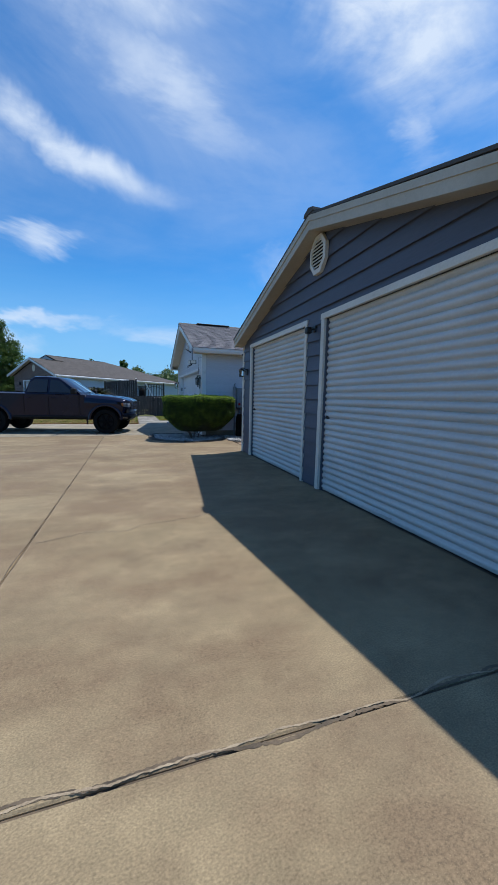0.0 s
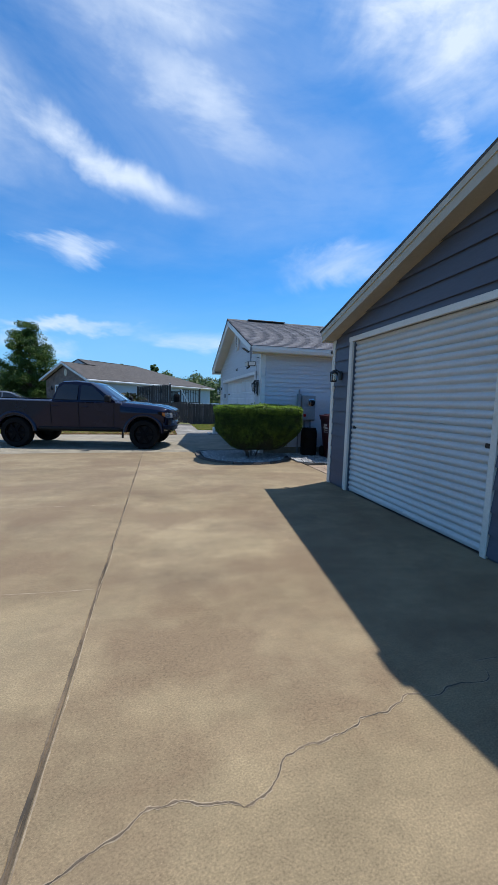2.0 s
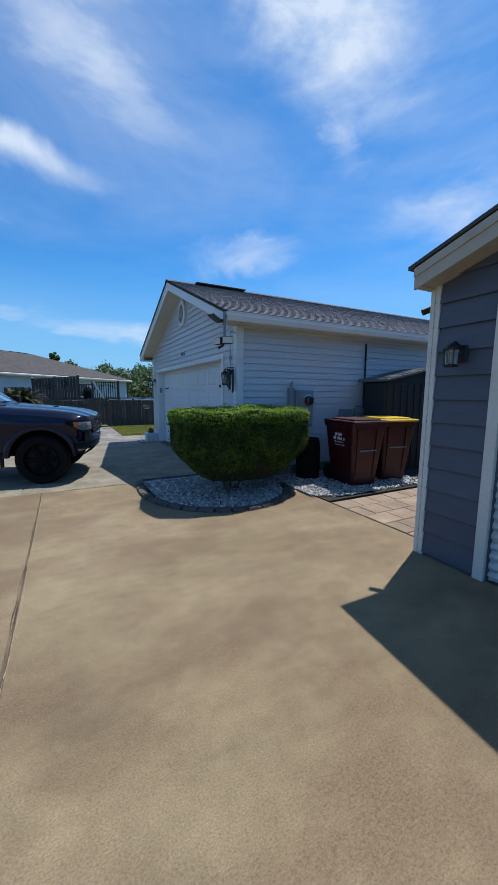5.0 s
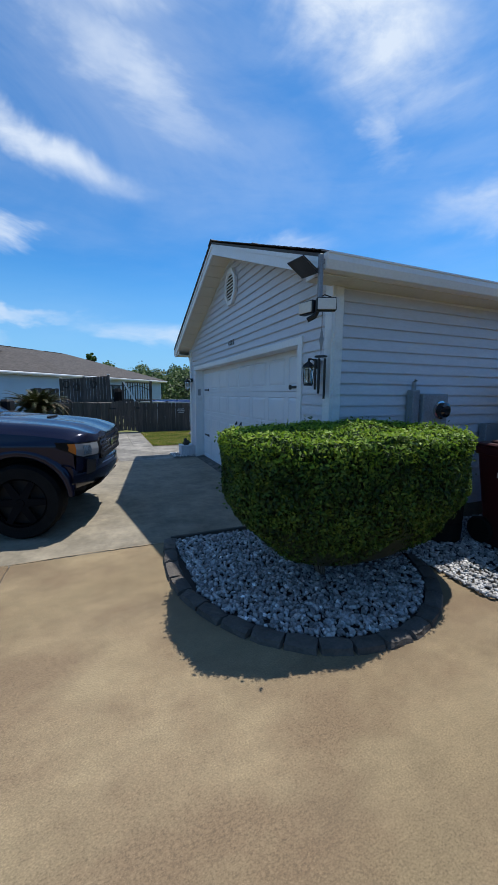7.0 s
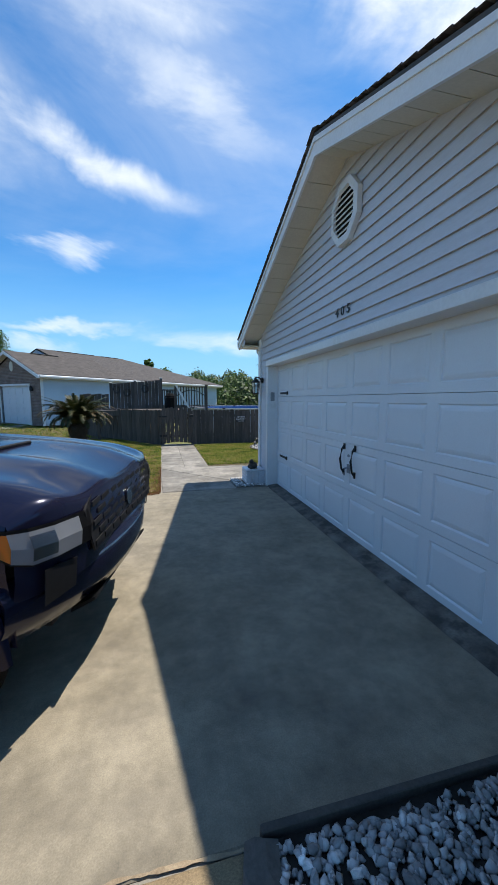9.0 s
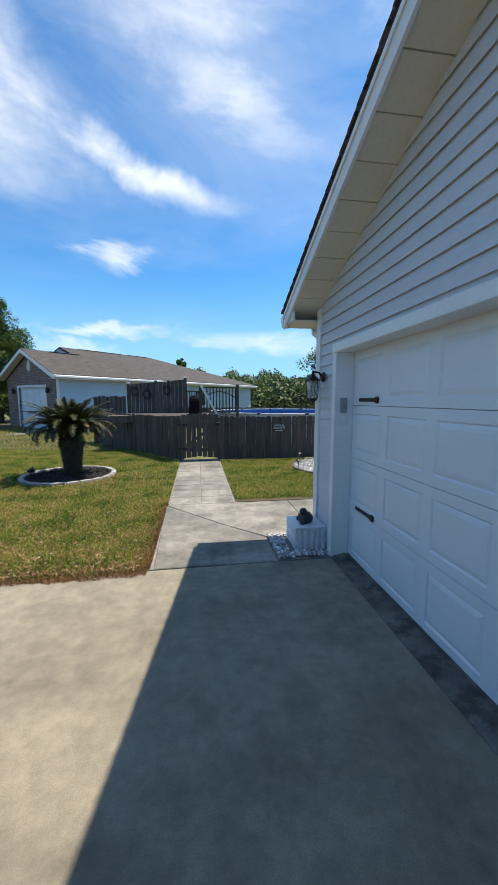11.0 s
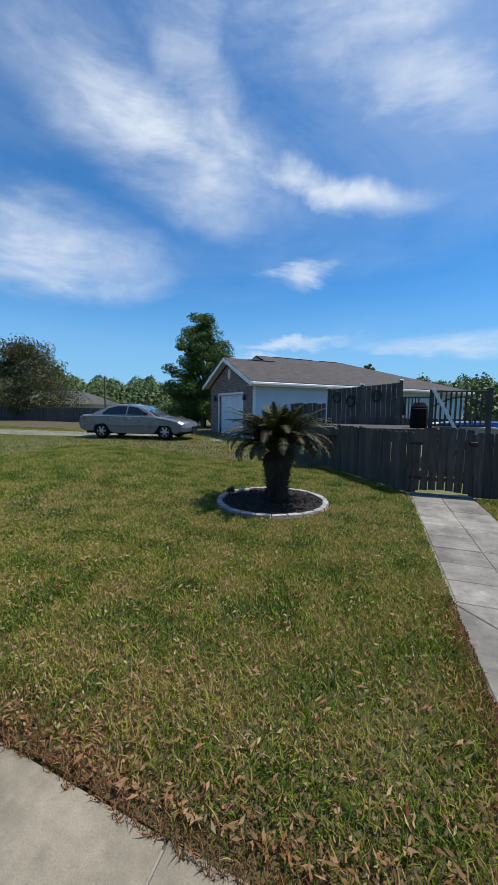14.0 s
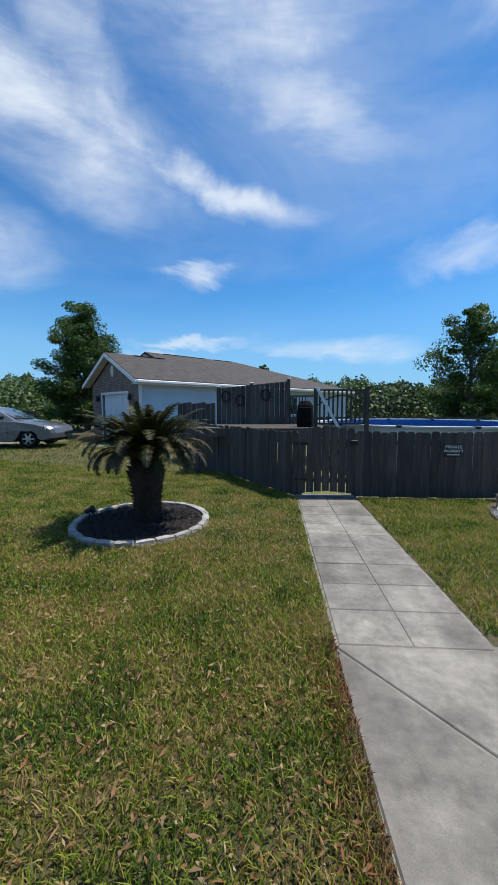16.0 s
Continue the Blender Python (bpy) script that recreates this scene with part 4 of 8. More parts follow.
M_SILVER = surface("silver_grey_car_paint", (0.17, 0.18, 0.20), (0.15, 0.16, 0.178), 1, 300, 0.28, 0.0, metal=0.3, spread=0.02, coat=0.8)
M_ALLOY = surface("alloy_wheel", (0.42, 0.42, 0.42), (0.36, 0.36, 0.36), 3, 60, 0.35, 0.0, metal=0.8, spread=0.04)
M_BRICK = brick_coat("brown_house_brick", (0.20, 0.135, 0.115), (0.115, 0.085, 0.08), (0.27, 0.24, 0.21), (0.21, 0.075), bump=0.4)
M_NSIDING = surface("pale_blue_siding", (0.50, 0.57, 0.62), (0.45, 0.515, 0.565), 0.8, 40, 0.5, 0.08, spread=0.04, pieces=0.03)
M_POOL = surface("white_pool_wall", (0.62, 0.63, 0.66), (0.52, 0.53, 0.57), 2, 40, 0.5, 0.05)
M_POOLBLUE = surface("blue_pool_liner", (0.02, 0.10, 0.34), (0.03, 0.15, 0.42), 3, 40, 0.4, 0.05)
M_WATER = glassy("pool_water", (0.02, 0.16, 0.36), 0.02)
M_FROND = foliage("sago_fronds", [(0.012, 0.021, 0.006), (0.022, 0.034, 0.008), (0.038, 0.047, 0.013), (0.085, 0.07, 0.024)], 0.18, 1.4)
M_FROND_DRY = foliage("dry_sago_fronds", [(0.085, 0.058, 0.025), (0.14, 0.10, 0.045), (0.06, 0.05, 0.02)], 0.25, 1.4)
M_PALMTRUNK = surface("sago_trunk", (0.025, 0.019, 0.014), (0.05, 0.038, 0.027), 9, 60, 0.95, 1.0, islands=0.3)
M_TREE_A = foliage("tree_leaves", [(0.028, 0.062, 0.016), (0.05, 0.10, 0.02), (0.085, 0.15, 0.028), (0.13, 0.19, 0.04)], 0.38, 0.5)
M_TREE_B = foliage("olive_tree_leaves", [(0.03, 0.042, 0.018), (0.055, 0.07, 0.025), (0.10, 0.105, 0.04), (0.16, 0.13, 0.06)], 0.3, 0.5)
M_WOODS = foliage("far_woods_leaves", [(0.022, 0.045, 0.014), (0.04, 0.076, 0.018), (0.075, 0.125, 0.028), (0.13, 0.185, 0.045)], 0.25, 0.11)
M_SIGN = surface("black_sign_plate", (0.015, 0.015, 0.017), (0.02, 0.02, 0.022), 4, 60, 0.5, 0.05)
M_LETTER = surface("white_lettering", (0.72, 0.72, 0.70), (0.66, 0.66, 0.64), 4, 60, 0.5, 0.0)
M_DARKSHED = surface("dark_resin_shed", (0.014, 0.017, 0.021), (0.022, 0.026, 0.03), 2, 60, 0.7, 0.1)
M_METALROOF = surface("grey_metal_roof", (0.22, 0.23, 0.24), (0.17, 0.18, 0.19), 2, 50, 0.4, 0.05, metal=0.6)
M_PLANTER = surface("white_painted_boards", (0.72, 0.73, 0.75), (0.64, 0.65, 0.67), 3, 50, 0.55, 0.15, stain=(0.45, 0.45, 0.45), stain_scale=5)
M_STATUE = surface("dark_weathered_resin", (0.028, 0.026, 0.022), (0.05, 0.045, 0.035), 12, 80, 0.7, 0.5)


# ---------------------------------------------------------------- lawns
def blades(name, n, area, material, tall, wide, seed, keep=None, lean=0.6, base=0.0):
    """Many grass blades, each a bent strip of two faces."""
    r = np.random.default_rng(seed)
    x, y = r.uniform(area[0], area[1], n), r.uniform(area[2], area[3], n)
    if keep is not None:
        ok = keep(x, y, r.uniform(0, 1, n))
        x, y = x[ok], y[ok]
    n = len(x)
    z = lift(x, y) + base
    h = r.uniform(tall[0], tall[1], n)
    a = r.uniform(0, 2 * math.pi, n)
    b = r.uniform(0, 2 * math.pi, n)
    ln = h * r.uniform(0.1, lean, n)
    dx, dy = np.cos(a) * wide * 0.5, np.sin(a) * wide * 0.5
    lx, ly = np.cos(b) * ln, np.sin(b) * ln
    P = np.empty((n, 5, 3))
    P[:, 0] = np.stack([x - dx, y - dy, z], -1)
    P[:, 1] = np.stack([x + dx, y + dy, z], -1)
    P[:, 2] = np.stack([x + dx * 0.8 + lx * 0.4, y + dy * 0.8 + ly * 0.4, z + h * 0.6], -1)
    P[:, 3] = np.stack([x - dx * 0.8 + lx * 0.4, y - dy * 0.8 + ly * 0.4, z + h * 0.6], -1)
    P[:, 4] = np.stack([x + lx, y + ly, z + h * 0.95], -1)
    k = np.arange(n)[:, None] * 5
    f = np.concatenate([k + [0, 1, 2], k + [0, 2, 3], k + [3, 2, 4]])
    return raw_mesh(name, P.reshape(-1, 3), f, material)


def lawn_edge(x):
    return 18.72 + 0.05 * np.sin(x * 1.7) + 0.012 * np.maximum(0, -x - 1.5) ** 2


def in_left_lawn(x, y):
    """The lawn between drive, walk, fence and the neighbour's drive."""
    ok = (y > lawn_edge(x) + 0.02) & (x < np.where(y < 20.93, -0.23, -0.19))
    ok &= ~((y > 25.0 - 1.385 * (x + 0.2)) & (x > -3.6))
    ok &= (x + 2.5) ** 2 + (y - 23.45) ** 2 > 0.93 ** 2
    return ok


def in_right_lawn(x, y):
    return (x > 0.89) & (y > 21.02) & (y < 24.98) & ~((x > 2.55) & ((x - 4.4) ** 2 / 1.8 ** 2 + (y - 23.6) ** 2 / 1.75 ** 2 < 1))


def build_lawns():
    # the sod lies level with the paving
    for nm, x0, x1, y0, y1 in (("lawn", -40, -0.2, 18.6, 44), ("lawn", 0.88, 9, 21.0, 25.0)):
        xs, ys = np.linspace(x0, x1, 101 if x0 < -5 else 29), np.linspace(y0, y1, 65)
        X, Y = np.meshgrid(xs, ys)
        if x0 < -5:
            Y = np.where(Y < y0 + 0.01, np.where(X > -14, lawn_edge(np.maximum(X, -5)), 18.9), Y)
        v = np.stack([X, Y, lift(X, Y) - 0.008], -1).reshape(-1, 3)
        idx = np.arange(len(v)).reshape(X.shape)
        f = np.stack([idx[:-1, :-1], idx[:-1, 1:], idx[1:, 1:], idx[1:, :-1]], -1).reshape(-1, 4)
        tagged(raw_mesh(nm, v, f, M_SOIL), kind="structure")
    g = lambda ob, label: tagged(ob, label, "grass", kind="stuff")
    near = lambda x, y, q: in_left_lawn(x, y)
    g(blades("grass", 175000, (-5.6, -0.2, 18.6, 23.0), M_GRASS, (0.02, 0.05), 0.007, 11, lambda x, y, q: in_left_lawn(x, y) & (q < (y - lawn_edge(x)) / 0.30 + 0.06) & (q < (-0.2 - x) / 0.14 + 0.1) & (q < (23.0 - y) / 2.2) & (q < (x + 5.6) / 1.2), 1.5), "short mown lawn grass, green and straw mixed")
    g(blades("grass", 230000, (-10.5, -0.2, 18.6, 27.5), M_GRASS, (0.02, 0.048), 0.011, 12, lambda x, y, q: in_left_lawn(x, y) & ((x < -4.2) | (q < (y - 19.8) / 1.6)) & (q < (y - lawn_edge(x)) / 0.30 + 0.06), 1.5), "short mown lawn grass, green and straw mixed")
    g(blades("grass", 80000, (-26.0, -3.0, 19.0, 34.0), M_GRASS, (0.03, 0.06), 0.022, 13, near, 1.5, -0.005), "short mown lawn grass, green and straw mixed")
    g(blades("grass", 75000, (0.88, 7.0, 21.1, 25.0), M_GRASS, (0.025, 0.05), 0.011, 14, lambda x, y, q: in_right_lawn(x, y), 1.5), "short mown lawn grass beside the gate walk")
    rim = lambda x, y, q: (y > lawn_edge(x) - 0.035 - 0.02 * np.sin(x * 31) * np.sin(x * 13)) & (y < lawn_edge(x) + 0.06 + 0.34 * q * q) & (x < -0.22)
    g(blades("dead_grass", 60000, (-6.5, -0.2, 18.6, 19.3), M_DEADGRASS, (0.012, 0.036), 0.0045, 15, rim, 1.6), "reddish brown dead grass along the drive")
    rim2 = lambda x, y, q: (x > -0.34 - 0.1 * q * q)
    g(blades("dead_grass", 5000, (-0.44, -0.2, 18.8, 21.0), M_DEADGRASS, (0.015, 0.04), 0.007, 16, rim2, 1.4), "brown dead grass along the walk")
    # dry leaves that lie on the lawn
    r = np.random.default_rng(5)
    n = 16000
    x, y = r.uniform(-6.5, -0.3, n), 18.75 + 4.5 * r.uniform(0, 1, n) ** 1.6
    x[:120], y[:120] = r.uniform(-5, -0.3, 120), 18.78 + 0.3 * r.uniform(0, 1, 120) ** 2
    ok = in_left_lawn(x, y)
    x, y = x[ok], y[ok]
    n = len(x)
    ln, wd, a = 0.014 + 0.055 * r.uniform(0, 1, n) ** 3.0, r.uniform(0.003, 0.007, n), r.uniform(0, 2 * math.pi, n)
    z = lift(x, y) + r.uniform(0.02, 0.045, n)
    c, s = np.cos(a), np.sin(a)
    t0, t1 = r.uniform(-0.012, 0.016, n), r.uniform(-0.012, 0.016, n)
    P = np.stack([np.stack([x - c * ln / 2, y - s * ln / 2, z + t0], -1), np.stack([x - s * wd, y + c * wd, z + 0.006], -1), np.stack([x + s * wd, y - c * wd, z - 0.003], -1), np.stack([x + c * ln / 2, y + s * ln / 2, z + t1], -1)], 1)
    k = np.arange(n)[:, None] * 4
    g(raw_mesh("fallen_leaves", P.reshape(-1, 3), np.concatenate([k + [0, 2, 1], k + [1, 2, 3]]), M_LEAFLITTER), "dry tan leaves scattered on the lawn")


build_lawns()


# ---------------------------------------------------------------- gravel, edging, hedge
def chip_mesh(seed):
    bm = bmesh.new()
    bmesh.ops.create_icosphere(bm, subdivisions=1, radius=1.0)
    r = random.Random(seed)
    for v in bm.verts:
        v.co = Vector((v.co.x * r.uniform(0.55, 1.3), v.co.y * r.uniform(0.4, 0.95), v.co.z * r.uniform(0.35, 0.85)))
    return bm


def gravel(area_fn, box_area, n, size, seed, parent, singles, top=0.0):
    """White stone chips: the first few hundred as pieces of their own, the rest joined."""
    shapes = []
    for k in range(4):
        bm = chip_mesh(seed * 7 + k)
        me = bpy.data.meshes.new("gravel_chip")
        bm.to_mesh(me)
        bm.free()
        me.materials.append(M_GRAVEL)
        shapes.append(me)
    vs = [np.array([v.co[:] for v in m.vertices]) for m in shapes]
    fs = [np.array([p.vertices[:] for p in m.polygons]) for m in shapes]
    r = random.Random(seed)
    V, F, cnt, made = [], [], 0, 0
    while made < n:
        x, y = r.uniform(box_area[0], box_area[1]), r.uniform(box_area[2], box_area[3])
        if not area_fn(x, y):
            continue
        k, s = r.randrange(4), r.uniform(size[0], size[1])
        m = Matrix.LocRotScale((x, y, top + s * 0.3 + r.uniform(0, 0.02)), Euler((r.uniform(-0.6, 0.6), r.uniform(-0.6, 0.6), r.uniform(0, 6.3))), (s, s, s))
        if made < singles:
            ob = new("gravel_chip", shapes[k])
            ob.matrix_world = m
            ob.parent = parent
        else:
            A = np.array(m)
            V.append(vs[k] @ A[:3, :3].T + A[:3, 3])
            F.append(fs[k] + cnt)
            cnt += len(vs[k])
        made += 1
    if V:
        ob = raw_mesh("gravel", np.concatenate(V), np.concatenate(F), M_GRAVEL, parent)
        tagged(ob, kind="stuff")


def block(parent, name, a, b, wide, tall, material, seed, sink=0.03):
    """A rough edging stone between two points on the ground."""
    a, b = Vector((*a, 0)), Vector((*b, 0))
    r = random.Random(seed)
    bm = bmesh.new()
    ln = (b - a).length
    add_box(bm, (-ln / 2 + 0.002, -wide / 2, -sink), (ln / 2 - 0.002, wide / 2, tall))
    bmesh.ops.subdivide_edges(bm, edges=bm.edges[:], cuts=2, use_grid_fill=True)
    for v in bm.verts:
        ex, ey, ez = abs(v.co.x) / (ln / 2), abs(v.co.y) / (wide / 2), v.co.z / tall
        v.co.x *= 1 - 0.05 * max(0, ey - 0.5) - 0.06 * max(0, ez)
        v.co.y *= 1 - 0.10 * max(0, ex - 0.5) - 0.16 * max(0, ez)
        v.co.z -= 0.010 * max(0, ex - 0.5) + 0.012 * max(0, ey - 0.5)
        v.co += Vector((r.uniform(-1, 1), r.uniform(-1, 1), r.uniform(-1, 1))) * 0.006
    ang = math.atan2(b.y - a.y, b.x - a.x)
    c = (a + b) / 2
    ob = part(name, bm, material, parent)
    ob.matrix_local = pose(c.x, c.y, 0, r.uniform(-2, 2), r.uniform(-1, 1), math.degrees(ang) + r.uniform(-3, 3))
    return ob


def bed_point(t):
    """The curved front edge of the hedge bed, from the apron joint round to the bins."""
    a = math.pi * (1.02 + 0.86 * t)
    return (1.20 + 1.14 * math.cos(a), 13.10 + 1.33 * math.sin(a))


def build_hedge_bed():
    bed = holder("hedge_bed", "white gravel bed edged with dark stones", "garden bed", pose(0, 0, 0))
    n = 15
    pts = [(0.15, 13.84), (0.105, 13.58), (0.075, 13.30)] + [bed_point(k / n) for k in range(n + 1)]
    n += 3
    outline = [(p[0], p[1]) for p in pts] + [(2.34, 11.58), (6.6, 11.58), (6.6, 13.22), (1.7, 13.22), (1.66, 13.86), (0.16, 13.86)]
    bm = bmesh.new()
    add_prism(bm, [(x, y, -0.03) for x, y in outline], (0, 0, 0.036))
    part("bed_soil", bm, M_BEDSOIL, bed)
    part("back_edging", box((0.16, 13.835, -0.02), (1.62, 13.865, 0.05), 0.004), M_EDGE_DARK, bed)
    for k in range(n):
        block(bed, "edging_stone", pts[k], pts[k + 1], 0.135, 0.045, M_EDGE_DARK, 30 + k)

    def inside(x, y):
        if y > 13.8 or x < 0.19:
            return False
        if x < 2.25:
            d = math.hypot((x - 1.20) / 1.06, (y - 13.10) / 1.25)
            return (d < 1 and y < 13.80 or y > 13.1) and not (x > 1.66 and y > 13.2)
        return 11.64 < y < 13.18 and x < 6.4 and y > 11.64 + max(0, (2.6 - x)) * 0.6

    gravel(inside, (0.1, 2.3, 11.78, 13.82), 7600, (0.011, 0.030), 21, bed, 280, 0.006)
    gravel(inside, (2.25, 4.6, 11.6, 13.2), 6500, (0.010, 0.026), 22, bed, 0, 0.008)


build_hedge_bed()


def leaf_cloud(name, pts, normals, size, material, parent, seed, ratio=0.5, tilt=0.9):
    """Small folded leaves at points, turned outward with some scatter."""
    r = np.random.default_rng(seed)
    n = len(pts)
    nn = normals + r.normal(0, tilt, (n, 3))
    nn /= np.linalg.norm(nn, axis=1)[:, None] + 1e-9
    a = np.cross(nn, r.normal(0, 1, (n, 3)))
    a /= np.linalg.norm(a, axis=1)[:, None] + 1e-9
    b = np.cross(nn, a)
    s = r.uniform(size[0], size[1], n)[:, None]
    P = np.stack([pts - a * s, pts - b * s * ratio + nn * s * 0.1, pts + a * s, pts + b * s * ratio + nn * s * 0.1], 1).reshape(-1, 3)
    k = np.arange(n)[:, None] * 4
    return raw_mesh(name, P, np.concatenate([k + [0, 1, 2], k + [0, 2, 3]]), material, parent)


def hedge_shape(u, t):
    """A clipped bowl: flat top, sides that draw in towards the foot. u round, t from foot (0) to top rim (1) and over the top to the middle (2)."""
    c, s = np.cos(u), np.sin(u)
    sq = (np.abs(c) ** 2.6 + np.abs(s) ** 2.6) ** (-1 / 2.6)
    tt = np.clip(t, 0, 1)
    w = 0.52 + 0.49 * np.sin(np.clip(tt * 1.75, 0, 1) * math.pi / 2) ** 0.8
    inw = np.where(t > 1, 2 - t, 1.0)
    x = 1.47 + 1.05 * sq * c * w * inw
    y = 12.66 + 0.70 * sq * s * w * inw
    z = 0.29 + 0.94 * tt + np.where(t > 1, 0.05 * np.sin((t - 1) * math.pi / 2), 0)
    return x, y, z


def build_hedge():
    h = holder("hedge", "dense clipped green hedge, flat on top and narrower below", "hedge", pose(1.335, 12.68, 0.0))
    inv = h.matrix_world.inverted()
    r = np.random.default_rng(8)
    n = 90000
    u = r.uniform(0, 2 * math.pi, n)
    t = np.where(r.uniform(0, 1, n) < 0.62, r.uniform(0, 1, n) ** 0.8, 1 + 1 - np.sqrt(r.uniform(0, 1, n)))
    x, y, z = hedge_shape(u, t)
    wob = np.array([noise.noise((a * 2.6, b * 2.6, c * 2.6)) for a, b, c in zip(x, y, z)])
    p = np.stack([x, y, z], -1)
    c0 = np.array([1.335, 12.68, 0.75])
    nrm = p - c0
    nrm[:, 0] /= 1.6
    nrm[t > 1] = nrm[t > 1] * 0.2 + np.array([0, 0, 1.0])
    nrm /= np.linalg.norm(nrm, axis=1)[:, None]
    p = p + nrm * (wob * 0.075 - np.abs(r.normal(0, 0.034, n)) + 0.018)[:, None]
    k = r.integers(0, n, 900)
    p[k] += nrm[k] * r.uniform(0.01, 0.06, 900)[:, None]
    p -= np.array([1.335, 12.68, 0.0])
    leaf_cloud("foliage", p, nrm, (0.010, 0.021), M_HEDGE, h, 9, 0.5, 0.85)
    # pale young shoots on the clipped top and its rim, coloured brighter as if sunlit
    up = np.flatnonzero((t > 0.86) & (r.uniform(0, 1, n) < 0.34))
    leaf_cloud("young_growth", p[up] + nrm[up] * r.uniform(0.004, 0.03, len(up))[:, None], nrm[up], (0.010, 0.021), M_HEDGE_YOUNG_SUNLIT, h, 19, 0.5, 0.75)
    # near-black solid added behind the leaves, painting the shade inside the hedge
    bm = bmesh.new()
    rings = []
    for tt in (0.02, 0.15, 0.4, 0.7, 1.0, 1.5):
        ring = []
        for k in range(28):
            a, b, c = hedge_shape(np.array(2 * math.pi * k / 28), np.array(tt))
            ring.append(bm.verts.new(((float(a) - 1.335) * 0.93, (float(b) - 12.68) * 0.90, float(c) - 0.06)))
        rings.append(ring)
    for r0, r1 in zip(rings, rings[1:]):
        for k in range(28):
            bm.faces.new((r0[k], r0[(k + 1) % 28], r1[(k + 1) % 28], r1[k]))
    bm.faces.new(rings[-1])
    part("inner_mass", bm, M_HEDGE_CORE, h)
    rr = random.Random(3)
    for k in range(6):
        a = rr.uniform(0, 6.28)
        part("stem", tube([(0.1 * math.cos(a), 0.08 * math.sin(a), -0.02), (0.16 * math.cos(a), 0.12 * math.sin(a), 0.15), (0.4 * math.cos(a), 0.22 * math.sin(a), 0.4)], [0.02, 0.017, 0.012], 6), M_BARK, h)


build_hedge()


# ---------------------------------------------------------------- wheelie bins and the house's side
def wheelie_bin(m, lid_material, label):
    b = holder("wheelie_bin", label, "trash bin", m, "bins beside the house")
    bm = bmesh.new()
    prof = [(0.0, 0.245, 0.30), (0.10, 0.25, 0.31), (0.94, 0.325, 0.395), (0.945, 0.345, 0.415), (1.02, 0.35, 0.42)]
    rings = []
    for z, hx, hy in prof:
        ring = []
        for sx, sy in ((-1, -1), (1, -1), (1, 1), (-1, 1)):
            for k in range(4):
                a = math.atan2(sy, sx) + (k - 1.5) * 0.35
                ring.append(bm.verts.new((sx * (hx - 0.06) + 0.06 * math.cos(a), sy * (hy - 0.06) + 0.06 * math.sin(a), z)))
        rings.append(ring)
    for r0, r1 in zip(rings, rings[1:]):
        for k in range(16):
            bm.faces.new((r0[k], r0[(k + 1) % 16], r1[(k + 1) % 16], r1[k]))
    bm.faces.new(rings[0][::-1])
    bm.faces.new(rings[-1])
    bmesh.ops.recalc_face_normals(bm, faces=bm.faces)
    part("tub", bm, M_BIN, b)
    bm = bmesh.new()
    add_box(bm, (-0.36, -0.44, 1.022), (0.36, 0.40, 1.06), 0.014)
    add_box(bm, (-0.27, -0.34, 1.055), (0.27, 0.30, 1.085), 0.02)
    part("lid", bm, lid_material, b)
    part("rear_handle", tube([(-0.28, 0.40, 1.0), (-0.28, 0.49, 1.03), (0.28, 0.49, 1.03), (0.28, 0.40, 1.0)], 0.017, 8), M_BIN, b)
    part("catch_bar", tube([(-0.17, -0.385, 0.58), (-0.15, -0.37, 0.58), (0.15, -0.37, 0.58), (0.17, -0.385, 0.58)], 0.012, 6), M_GREYBOX, b, "metal lifting bar")
    for s in (-1, 1):
        part("front_rib", prism([(s * 0.14, -0.325, 0.15), (s * 0.20, -0.325, 0.15), (s * 0.24, -0.41, 0.92), (s * 0.13, -0.41, 0.92)], (0, 0.05, 0)), M_BIN, b)
        w = part("wheel", lathe([(0.06, -0.03), (0.125, -0.03), (0.14, -0.012), (0.14, 0.012), (0.125, 0.03), (0.06, 0.03)], 20, "y"), M_RUBBER, b, "black wheel")
        w.matrix_local = pose(s * 0.285, 0.30, 0.14, 0, 0, 90)
    # a pale mark of unreadable writing on the side
    for z, h, w in ((0.80, 0.05, 0.20), (0.73, 0.06, 0.30), (0.685, 0.018, 0.26), (0.64, 0.014, 0.30)):
        bm = bmesh.new()
        cut = 9
        for k in range(cut):
            if (k * 7 + int(z * 100)) % 5 == 0:
                continue
            y0 = -w / 2 + w * k / cut
            hz = h * (0.6 + 0.4 * ((k * 5) % 3) / 2)
            xf = -(0.252 + 0.0905 * (z - 0.10)) - 0.004
            add_box(bm, (xf - 0.002, y0, z), (xf + 0.006, y0 + w / cut * 0.8, z + hz))
        part("printed_mark", bm, M_LETTER, b, "white printed lines")
    return b


